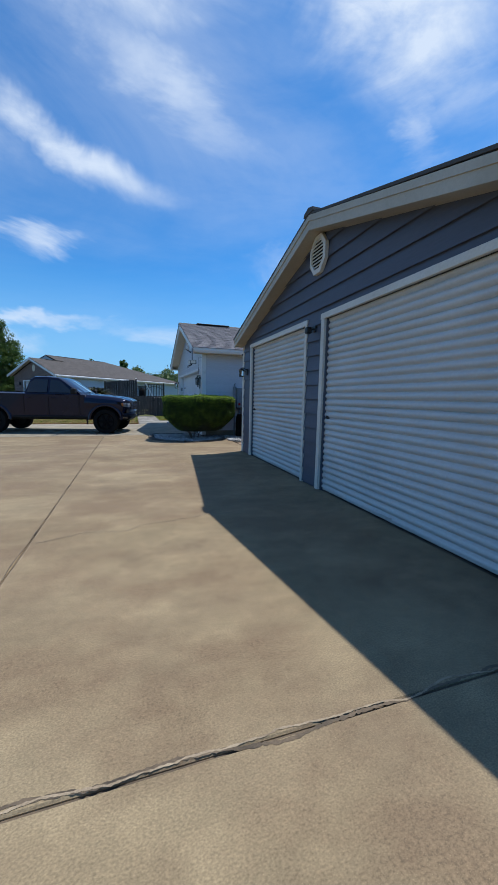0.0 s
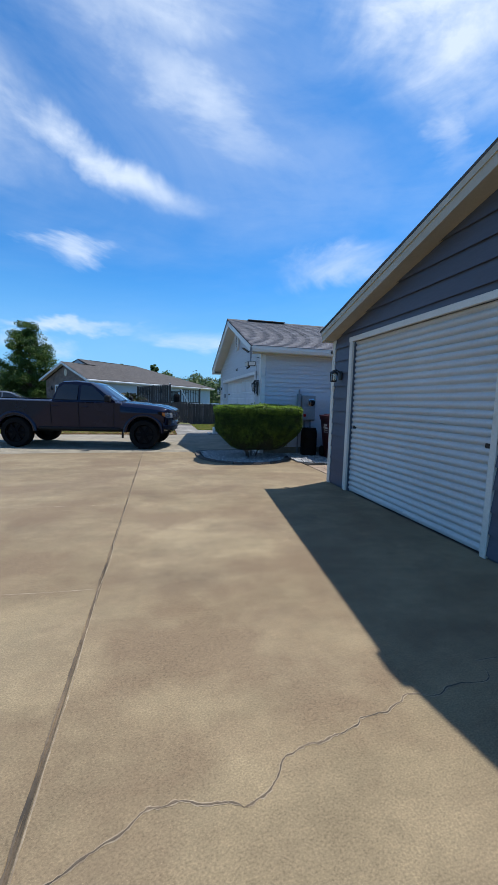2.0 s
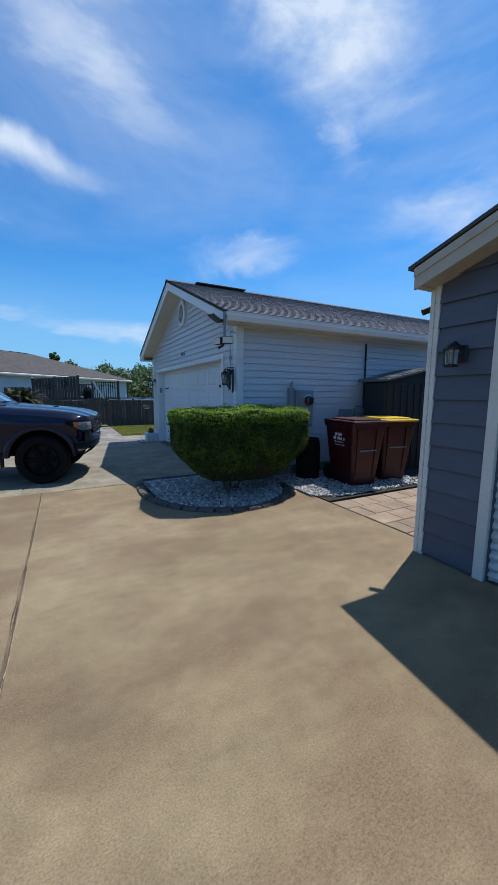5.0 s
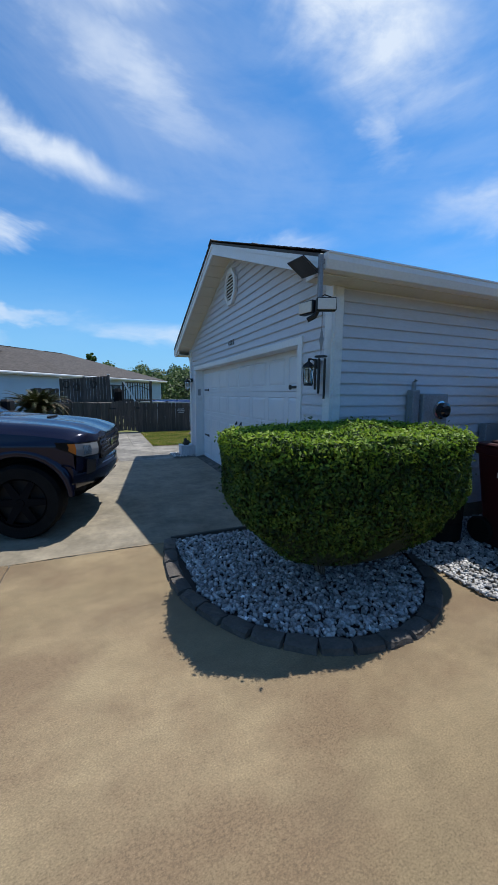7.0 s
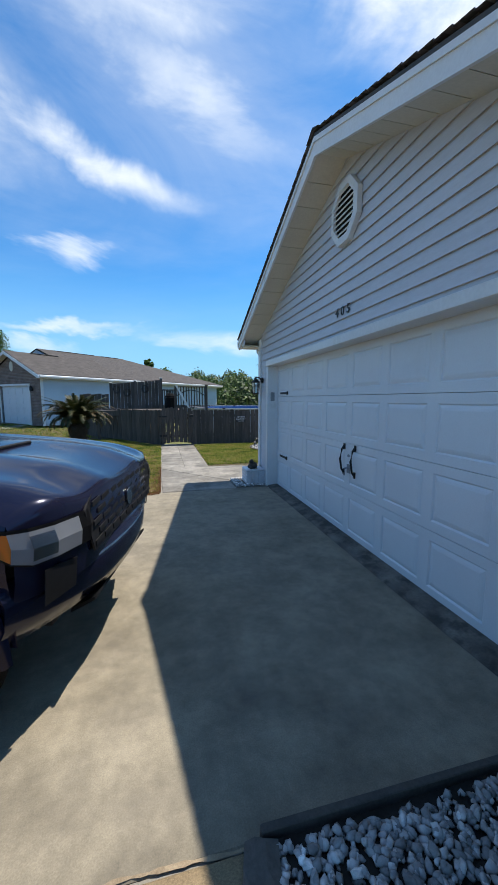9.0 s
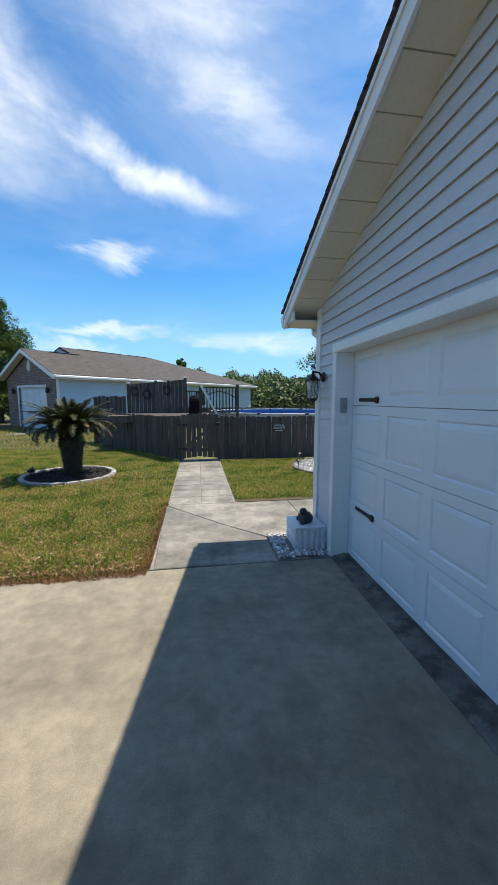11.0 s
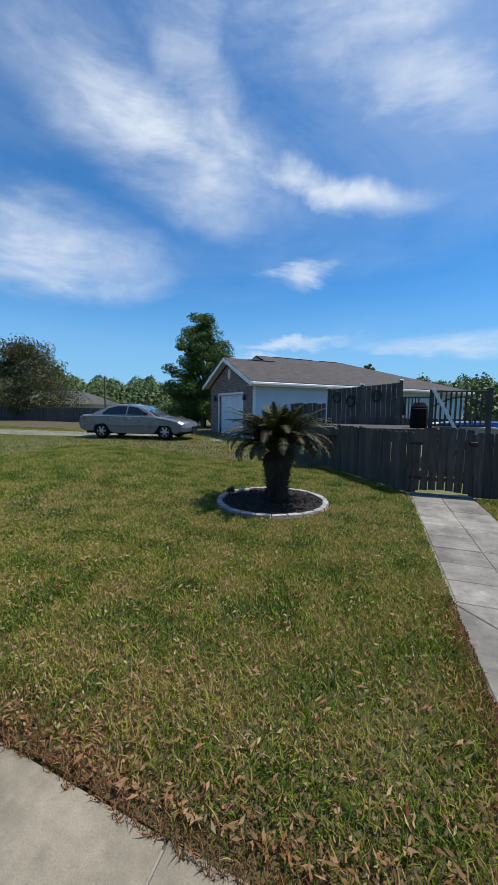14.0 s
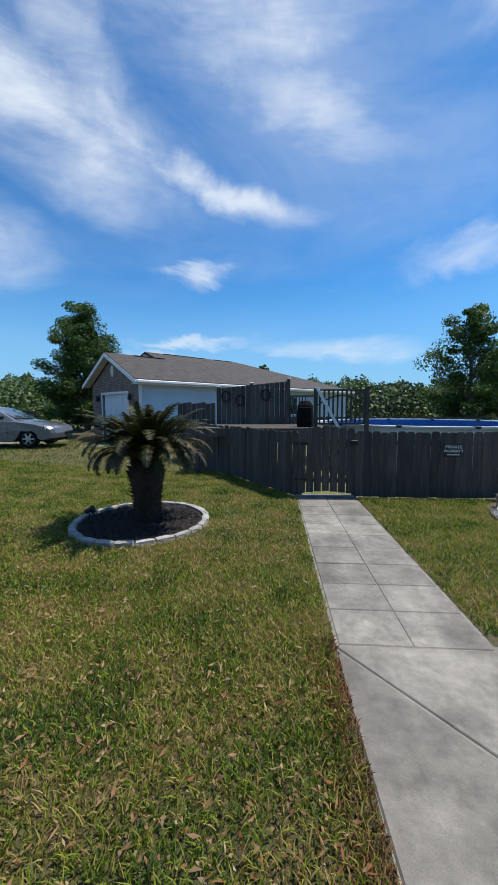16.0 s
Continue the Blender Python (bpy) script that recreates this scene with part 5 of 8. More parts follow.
def build_side_yard():
    wheelie_bin(pose(3.42, 12.26, 0.03, 0, 0, -6), M_BIN, "maroon plastic wheelie bin with a white printed mark")
    wheelie_bin(pose(4.22, 12.33, 0.03, 0, 0, -10), M_YELLOW, "maroon plastic wheelie bin with a yellow lid")
    d = holder("plastic_drum", "black plastic drum standing on the gravel", "drum", pose(2.92, 12.86, 0.02))
    part("body", lathe([(0.19, 0.0), (0.205, 0.03), (0.21, 0.2), (0.2, 0.22), (0.21, 0.24), (0.21, 0.42), (0.2, 0.44), (0.21, 0.46), (0.2, 0.66), (0.17, 0.69)], 24), M_RUBBER, d)
    part("rim", lathe([(0.175, 0.685), (0.185, 0.69), (0.185, 0.715), (0.16, 0.72)], 24), M_RUBBER, d)
    # electric meter
    y = H0 - 0.025
    mt = holder("electric_meter", "grey electric meter box with round glass meter", "electric meter", pose(2.98, y, 0.0))
    part("meter_box", box((-0.19, -0.14, 0.92), (0.19, 0.0, 1.58), 0.012), M_GREYBOX, mt)
    part("box_door", box((-0.165, -0.152, 0.95), (0.165, -0.138, 1.27), 0.006), M_GREYBOX, mt)
    g = part("meter_glass", lathe([(0.085, 0.0), (0.085, 0.03), (0.078, 0.085), (0.05, 0.1)], 20), M_CARGLASS, mt, "round glass meter cover")
    g.matrix_local = pose(0.06, -0.138, 1.40, 90, 0, 0)
    r = part("meter_ring", lathe([(0.1, 0.0), (0.1, 0.022), (0.086, 0.026)], 20), M_CHROME, mt)
    r.matrix_local = pose(0.06, -0.139, 1.40, 90, 0, 0)
    part("warning_tag", box((-0.15, -0.158, 1.02), (-0.08, -0.153, 1.09)), M_REDLENS, mt, "small red tag")
    part("side_box", box((-0.30, -0.10, 0.98), (-0.2, 0.0, 1.62), 0.01), M_GREYBOX, mt)
    for x, top, rad in ((-0.25, 0.98, 0.022), (-0.08, 0.92, 0.028), (0.1, 0.92, 0.022)):
        part("conduit", tube([(x, -0.05, 0.0), (x, -0.05, top)], rad, 8), M_GREYBOX, mt)
    part("weatherhead", tube([(-0.25, -0.05, 1.62), (-0.25, -0.05, 1.70), (-0.24, -0.07, 1.73)], 0.024, 8), M_GREYBOX, mt)
    cb = holder("cable_conduit", "thin dark conduit running up the siding", "conduit", pose(4.56, y - 0.005, 0.0))
    part("pipe", tube([(0, 0, 0.1), (0, 0, 2.52)], 0.018, 8), M_BLACK, cb)
    for z in (0.6, 1.4, 2.2):
        part("clip", box((-0.03, -0.02, z), (0.03, 0.022, z + 0.02), 0.003), M_BLACK, cb)
    dc = holder("disconnect_box", "small grey disconnect box with a metal hoop beside it", "electrical box", pose(4.05, y, 0.0))
    part("body", box((-0.14, -0.1, 0.95), (0.14, 0.0, 1.22), 0.01), M_GREYBOX, dc)
    part("hoop", tube([(0.2, -0.08, 0.0), (0.2, -0.08, 1.22), (0.23, -0.08, 1.27), (0.4, -0.08, 1.27), (0.43, -0.08, 1.22), (0.43, -0.08, 0.0)], 0.018, 8), M_GREYBOX, dc)
    # resin garden shed under the eave
    sh = holder("storage_shed", "dark storage shed with a grey metal roof", "storage shed", pose(5.2, 12.80, 0.0))
    part("body", box((-0.78, -0.26, 0.0), (1.25, 0.26, 1.74), 0.01), M_DARKSHED, sh)
    for k in range(11):
        x = -0.74 + k * 0.19
        part("wall_rib", box((x, -0.275, 0.06), (x + 0.05, -0.259, 1.70), 0.004), M_DARKSHED, sh)
    part("roof", prism([(-0.86, -0.36, 1.75), (0.24, -0.36, 1.97), (1.34, -0.36, 1.75), (1.34, -0.36, 1.785), (0.24, -0.36, 2.01), (-0.86, -0.36, 1.785)], (0, 0.72, 0)), M_METALROOF, sh)
    for k in range(9):
        t = k / 8
        part("roof_rib", prism([(-0.86 + 1.1 * t, -0.365, 1.79 + 0.225 * t), (-0.83 + 1.1 * t, -0.365, 1.80 + 0.225 * t), (-0.83 + 1.1 * t, -0.365, 1.815 + 0.225 * t), (-0.86 + 1.1 * t, -0.365, 1.805 + 0.225 * t)], (0, 0.73, 0)), M_METALROOF, sh)
    part("gable_panel", prism([(-0.78, -0.25, 1.742), (1.25, -0.25, 1.742), (0.24, -0.25, 1.95)], (0, 0.5, 0)), M_DARKSHED, sh)


build_side_yard()


# ---------------------------------------------------------------- lamps and ornaments on the walls
def lantern(m, label):
    """A black coach lantern on a scrolled arm; x points out of the wall."""
    L_ = holder("wall_lantern", label, "wall lamp", m, "lanterns on the house")
    part("wall_plate", lathe([(0.055, 0.0), (0.055, 0.012), (0.035, 0.03)], 16), M_BLACK, L_).matrix_local = pose(0, 0, 0.02, 0, 90, 0)
    part("arm", tube([(0.01, 0, 0.02), (0.06, 0, 0.07), (0.11, 0, 0.075), (0.125, 0, 0.04)], 0.011, 8), M_BLACK, L_)
    part("cap", lathe([(0.085, -0.02), (0.08, -0.005), (0.03, 0.035), (0.012, 0.05), (0.012, 0.075), (0.004, 0.085)], 6), M_BLACK, L_).matrix_local = pose(0.125, 0, 0.0)
    part("base_ring", lathe([(0.05, -0.235), (0.06, -0.225), (0.06, -0.21), (0.03, -0.205)], 6), M_BLACK, L_).matrix_local = pose(0.125, 0, 0.0)
    for k in range(6):
        a = 2 * math.pi * k / 6
        part("bar", tube([(0.125 + 0.058 * math.cos(a), 0.058 * math.sin(a), -0.215), (0.125 + 0.076 * math.cos(a), 0.076 * math.sin(a), -0.015)], 0.005, 5), M_BLACK, L_)
    part("glass", lathe([(0.05, -0.205), (0.067, -0.018)], 6), M_GLASS, L_, "clear lantern glass").matrix_local = pose(0.125, 0, 0.0)
    part("bulb", lathe([(0.012, -0.19), (0.014, -0.12), (0.024, -0.08), (0.012, -0.04)], 10), M_LETTER, L_).matrix_local = pose(0.125, 0, 0.0)
    return L_


def text_part(word, size, m, material, parent, name="digit", label=""):
    c = bpy.data.curves.new(name, "FONT")
    c.body, c.size, c.extrude, c.align_x = word, size, 0.004, "CENTER"
    tmp = bpy.data.objects.new(name, c)
    scene.collection.objects.link(tmp)
    me = bpy.data.meshes.new_from_object(tmp.evaluated_get(bpy.context.evaluated_depsgraph_get()))
    bpy.data.objects.remove(tmp)
    me.materials.clear()
    me.materials.append(material)
    ob = new(name, me)
    ob.parent = parent
    ob.matrix_local = m
    if label:
        ob["label"] = label
    return ob


def build_wall_things():
    lantern(pose(HX - 0.03, 13.44, 1.86, 0, 0, 180) @ Matrix.Scale(0.88, 4), "black coach lantern on a pale siding wall")
    lantern(pose(HX - 0.03, 19.14, 1.88, 0, 0, 180), "black coach lantern on a pale siding wall")
    f = holder("solar_floodlight", "twin-head solar floodlight under a tilted black panel", "floodlight", pose(1.308, 12.90, 2.31))
    part("mast", box((-0.018, -0.018, -0.02), (0.018, 0.018, 0.42), 0.004), M_GREYBOX, f)
    part("mount_plate", box((-0.012, -0.012, 0.345), (0.036, 0.03, 0.385), 0.004), M_GREYBOX, f)
    part("joint", tube([(0.0, 0.0, 0.0), (-0.03, 0.02, -0.08), (-0.08, 0.06, -0.11)], 0.022, 8), M_BLACK, f)
    for x, y, t in ((-0.05, 0.10, 14), (0.02, -0.07, 68)):
        hd = part("lamp_head", box((-0.035, -0.085, -0.055), (0.035, 0.085, 0.055), 0.01), M_BLACK, f)
        hd.matrix_local = pose(x, y, 0.0, 0, 0, t)
        part("lamp_panel", box((-0.041, -0.076, -0.047), (-0.034, 0.076, 0.043), 0.002), M_SHED_TRIM, hd, "pale lamp panel")
    pn = part("solar_panel", box((-0.09, -0.15, -0.008), (0.09, 0.15, 0.008), 0.004), M_CARGLASS, f, "black solar panel")
    pn.matrix_local = pose(-0.10, 0.12, 0.345, 10, 34, 0)
    part("panel_frame", box((-0.098, -0.158, -0.018), (0.098, 0.158, -0.009), 0.003), M_BLACK, pn)
    part("panel_arm", tube([(0.0, 0, 0.30), (-0.05, 0.05, 0.31), (-0.09, 0.10, 0.325)], 0.011, 6), M_BLACK, f)
    c = holder("wind_chime", "dark metal wind chime hanging beside the lantern", "wind chime", pose(HX - 0.13, 13.235, 1.93))
    part("cord", tube([(0.0, 0, 0.02), (0.0, 0, 0.58)], 0.003, 5), M_BLACK, c)
    part("hook", tube([(0.11, 0, 0.57), (0.02, 0, 0.585), (-0.005, 0, 0.57)], 0.006, 5), M_BLACK, c)
    bm = bmesh.new()
    ds = [bm.verts.new(p) for p in ((0, 0, 0.02), (0, 0.04, 0.16), (0, 0, 0.30), (0, -0.04, 0.16), (0.025, 0, 0.16), (-0.025, 0, 0.16))]
    for k in range(4):
        for e in (4, 5):
            bm.faces.new((ds[k], ds[(k + 1) % 4], ds[e]))
    bmesh.ops.recalc_face_normals(bm, faces=bm.faces)
    part("diamond", bm, M_GREYBOX, c, "grey diamond drop")
    part("ring", lathe([(0.05, -0.005), (0.062, -0.005), (0.062, 0.008), (0.05, 0.008)], 18), M_BLACK, c)
    for k, ln in enumerate((0.36, 0.33, 0.30, 0.34, 0.39)):
        a = 2 * math.pi * k / 5
        part("tube", tube([(0.05 * math.cos(a), 0.05 * math.sin(a), -0.02), (0.05 * math.cos(a), 0.05 * math.sin(a), -0.02 - ln)], 0.011, 8), M_BLACK, c)
    nb = holder("house_number", "dark script house number reading 405", "house number", pose(HX - 0.024, 16.21, 2.405))
    for k, ch in enumerate("405"):
        text_part(ch, 0.125, Matrix(((0, 0, -1, 0), (-1, 0, 0, 0.115 - 0.115 * k), (0, 1, 0, 0), (0, 0, 0, 1))) @ pose(0, 0, 0, 0, 0, -8), M_BLACK, nb)
    kp = holder("door_keypad", "small grey garage door keypad on the white jamb", "keypad", pose(HX + 0.06, G1 - 0.006, 1.60))
    part("body", box((-0.035, -0.025, -0.075), (0.035, 0.0, 0.075), 0.006), M_GREYBOX, kp)
    part("cover", box((-0.03, -0.034, -0.01), (0.03, -0.025, 0.07), 0.004), M_GREYBOX, kp)
    # shed lamps
    s = holder("shed_lantern", "small black caged wall lamp beside the roll-up door", "wall lamp", pose(SX - 0.02, 9.64, 1.84))
    part("wall_plate", box((-0.02, -0.05, -0.07), (0.0, 0.05, 0.07), 0.006), M_BLACK, s)
    part("arm", tube([(-0.02, 0, 0.05), (-0.10, 0, 0.09), (-0.13, 0, 0.06)], 0.012, 6), M_BLACK, s)
    part("cap", lathe([(0.07, 0.0), (0.065, 0.015), (0.015, 0.05)], 8), M_BLACK, s).matrix_local = pose(-0.13, 0, 0.03)
    part("glass", lathe([(0.045, -0.12), (0.055, 0.0)], 8), M_GLASS, s).matrix_local = pose(-0.13, 0, 0.03)
    part("base", lathe([(0.05, -0.14), (0.055, -0.125), (0.03, -0.115)], 8), M_BLACK, s).matrix_local = pose(-0.13, 0, 0.03)
    for k in range(4):
        a = math.pi / 4 + k * math.pi / 2
        part("bar", tube([(-0.13 + 0.05 * math.cos(a), 0.05 * math.sin(a), -0.10), (-0.13 + 0.06 * math.cos(a), 0.06 * math.sin(a), 0.03)], 0.005, 5), M_BLACK, s)
    w = holder("security_light", "small black security light between the shed doors", "security light", pose(SX - 0.02, 6.54, 2.24))
    part("wall_plate", box((-0.02, -0.045, -0.045), (0.0, 0.045, 0.045), 0.008), M_BLACK, w)
    part("stem", tube([(-0.02, 0, 0.0), (-0.07, 0, -0.02)], 0.013, 6), M_BLACK, w)
    part("head", box((-0.14, -0.04, -0.07), (-0.06, 0.04, 0.02), 0.012), M_BLACK, w)
    ca = holder("security_camera", "small dark camera under the shed eave", "camera", pose(SX + 0.05, S1 + 0.03, 2.28))
    part("mount", box((-0.03, 0.0, -0.03), (0.03, 0.03, 0.03), 0.006), M_BLACK, ca)
    part("barrel", tube([(0.0, 0.04, 0.0), (-0.06, 0.09, -0.03)], 0.03, 10), M_BLACK, ca)
    # planter box with a dark ornament
    p = holder("planter_box", "white slatted wooden planter box on white gravel", "planter", pose(1.50, 19.18, 0.0) @ Matrix.Scale(0.88, 4))
    part("core", box((-0.17, -0.2, 0.0), (0.17, 0.2, 0.27)), M_PLANTER, p)
    for k in range(4):
        z = 0.015 + k * 0.068
        for s_ in (-1, 1):
            part("slat", box((s_ * 0.185 - 0.013, -0.22, z), (s_ * 0.185 + 0.013, 0.22, z + 0.055), 0.004), M_PLANTER, p)
    for k in range(5):
        x = -0.17 + k * 0.076
        for s_ in (-1, 1):
            part("slat", box((x, s_ * 0.212 - 0.011, 0.01), (x + 0.05, s_ * 0.212 + 0.011, 0.285), 0.004), M_PLANTER, p)
    part("top_board", box((-0.2, -0.23, 0.285), (0.2, 0.23, 0.305), 0.004), M_PLANTER, p)
    bm = bmesh.new()
    bmesh.ops.create_icosphere(bm, subdivisions=3, radius=0.10, matrix=Matrix.Translation((0, 0, 0.07)) @ Matrix.Diagonal((1.0, 1.1, 0.85, 1)))
    bmesh.ops.create_icosphere(bm, subdivisions=2, radius=0.05, matrix=Matrix.Translation((-0.04, -0.03, 0.165)))
    for s_ in (-1, 1):
        bmesh.ops.create_icosphere(bm, subdivisions=2, radius=0.04, matrix=Matrix.Translation((-0.06, s_ * 0.08, 0.035)))
    for v in bm.verts:
        v.co += v.co.normalized() * 0.008 * noise.noise(v.co * 30)
    o = part("garden_ornament", bm, M_STATUE, None)
    o.matrix_world = pose(1.49, 19.16, 0.262) @ Matrix.Scale(0.85, 4)
    tagged(o, "dark weathered squat garden ornament on the planter", "statue")
    gb = holder("gravel_corner", "white gravel patch at the house corner", "gravel", pose(0, 0, 0))
    part("bed_soil", prism([(1.10, 18.80, -0.03), (1.68, 18.80, -0.03), (1.68, 19.48, -0.03), (1.10, 19.46, -0.03)], (0, 0, 0.029)), M_JOINT_PALE, gb)
    gravel(lambda x, y: not (1.27 < x < 1.67 and 18.93 < y < 19.39), (1.11, 1.67, 18.82, 19.46), 420, (0.014, 0.028), 23, gb, 120, 0.006)


build_wall_things()


# ---------------------------------------------------------------- fence, gate, sign
def picket_mesh(tall, wide, seed):
    """A dog-eared board, a little warped."""
    r = random.Random(seed)
    bm = bmesh.new()
    h = wide / 2
    e = 0.03
    add_prism(bm, [(-h, 0, 0), (h, 0, 0), (h, 0, tall - e), (h - e, 0, tall), (-h + e, 0, tall), (-h, 0, tall - e)], (0, 0.016, 0))
    for v in bm.verts:
        v.co += Vector((r.uniform(-1, 1) * 0.002, r.uniform(-1, 1) * 0.003, 0))
    me = bpy.data.meshes.new("picket")
    bm.to_mesh(me)
    bm.free()
    me.materials.append(M_WOOD_DARK)
    return me


PICKETS = [picket_mesh(1.19, 0.1445, k) for k in range(5)]


def fence_run(a, b, label, tall=1.2, tops=0.0):
    a, b = Vector(a), Vector(b)
    d = (b - a)
    ln = d.length
    ang = math.atan2(d.y, d.x)
    f = holder("fence", label, "fence", pose(a.x, a.y, 0, 0, 0, math.degrees(ang)), "fence round the pool yard")
    r = random.Random(int(ln * 100))
    n = int(ln / 0.146)
    for k in range(n):
        ob = new("picket", PICKETS[r.randrange(5)])
        ob.parent = f
        x = (k + 0.5) * ln / n
        w = (f.matrix_world @ Vector((x, 0, 0)))
        ob.matrix_local = pose(x, 0, 0.005 + r.uniform(-0.012, 0.012) + float(lift(w.x, w.y)), r.uniform(-1, 1), r.uniform(-0.7, 0.7), 0)
    m = max(2, int(ln / 2.4) + 1)
    for k in range(m):
        x = k * ln / (m - 1)
        part("post", box((x - 0.045, 0.02, 0.0), (x + 0.045, 0.11, tall - 0.03), 0.006), M_WOOD_DARK, f)
    for z in (0.28, 0.95):
        part("rail", box((0, 0.018, z), (ln, 0.055, z + 0.085), 0.004), M_WOOD_DARK, f)
    return f


def build_fence():
    fence_run((0.86, 25.06), (9.5, 25.12), "dark weathered picket fence with boards close together")
    fence_run((-3.75, 29.9), (-0.2, 25.06), "dark weathered picket fence running back from the gate")
    g = holder("garden_gate", "closed dark wooden gate at the end of the walk", "gate", pose(0.33, 25.06, 0.0))
    r = random.Random(2)
    for k in range(7):
        ob = new("picket", PICKETS[k % 5])
        ob.parent = g
        ob.matrix_local = pose(-0.435 + k * 0.145, 0, 0.06 + 0.05 * (1 - abs(k - 3) / 3.5), 0, r.uniform(-0.6, 0.6), 0) @ Matrix.Diagonal((0.89, 1, 1, 1))
    for z in (0.26, 0.98):
        part("gate_rail", box((-0.5, 0.018, z), (0.5, 0.05, z + 0.08), 0.004), M_WOOD_DARK, g)
    bm = bmesh.new()
    add_box(bm, (-0.56, -0.016, -0.035), (0.56, 0.016, 0.035), 0.004, pose(0, 0.036, 0.66, 0, -36, 0))
    part("brace", bm, M_WOOD_DARK, g)
    part("latch", box((0.42, -0.03, 0.96), (0.56, -0.002, 1.04), 0.006), M_BLACK, g, "black gate latch")
    for z in (0.95, 0.30):
        part("hinge", box((-0.57, -0.014, z), (-0.33, -0.001, z + 0.05), 0.004), M_BLACK, g, "black gate hinge")
    part("sill", box((-0.53, -0.05, 0.0), (0.53, 0.06, 0.03), 0.006), M_CONC_WALK, g, "pale sill under the gate")
    s = holder("warning_sign", "black sign reading private property on the fence", "sign", pose(2.55, 25.045, 0.87))
    part("plate", box((-0.155, -0.006, -0.115), (0.155, 0.004, 0.115), 0.003), M_SIGN, s)
    up = Matrix(((1, 0, 0, 0), (0, 0, -1, -0.008), (0, 1, 0, 0), (0, 0, 0, 1)))
    text_part("PRIVATE", 0.078, Matrix.Translation((0, 0, 0.035)) @ up, M_LETTER, s, "lettering")
    text_part("PROPERTY", 0.070, Matrix.Translation((0, 0, -0.035)) @ up, M_LETTER, s, "lettering")
    part("small_print", box((-0.11, -0.0095, -0.085), (0.11, -0.0065, -0.07)), M_LETTER, s)


build_fence()


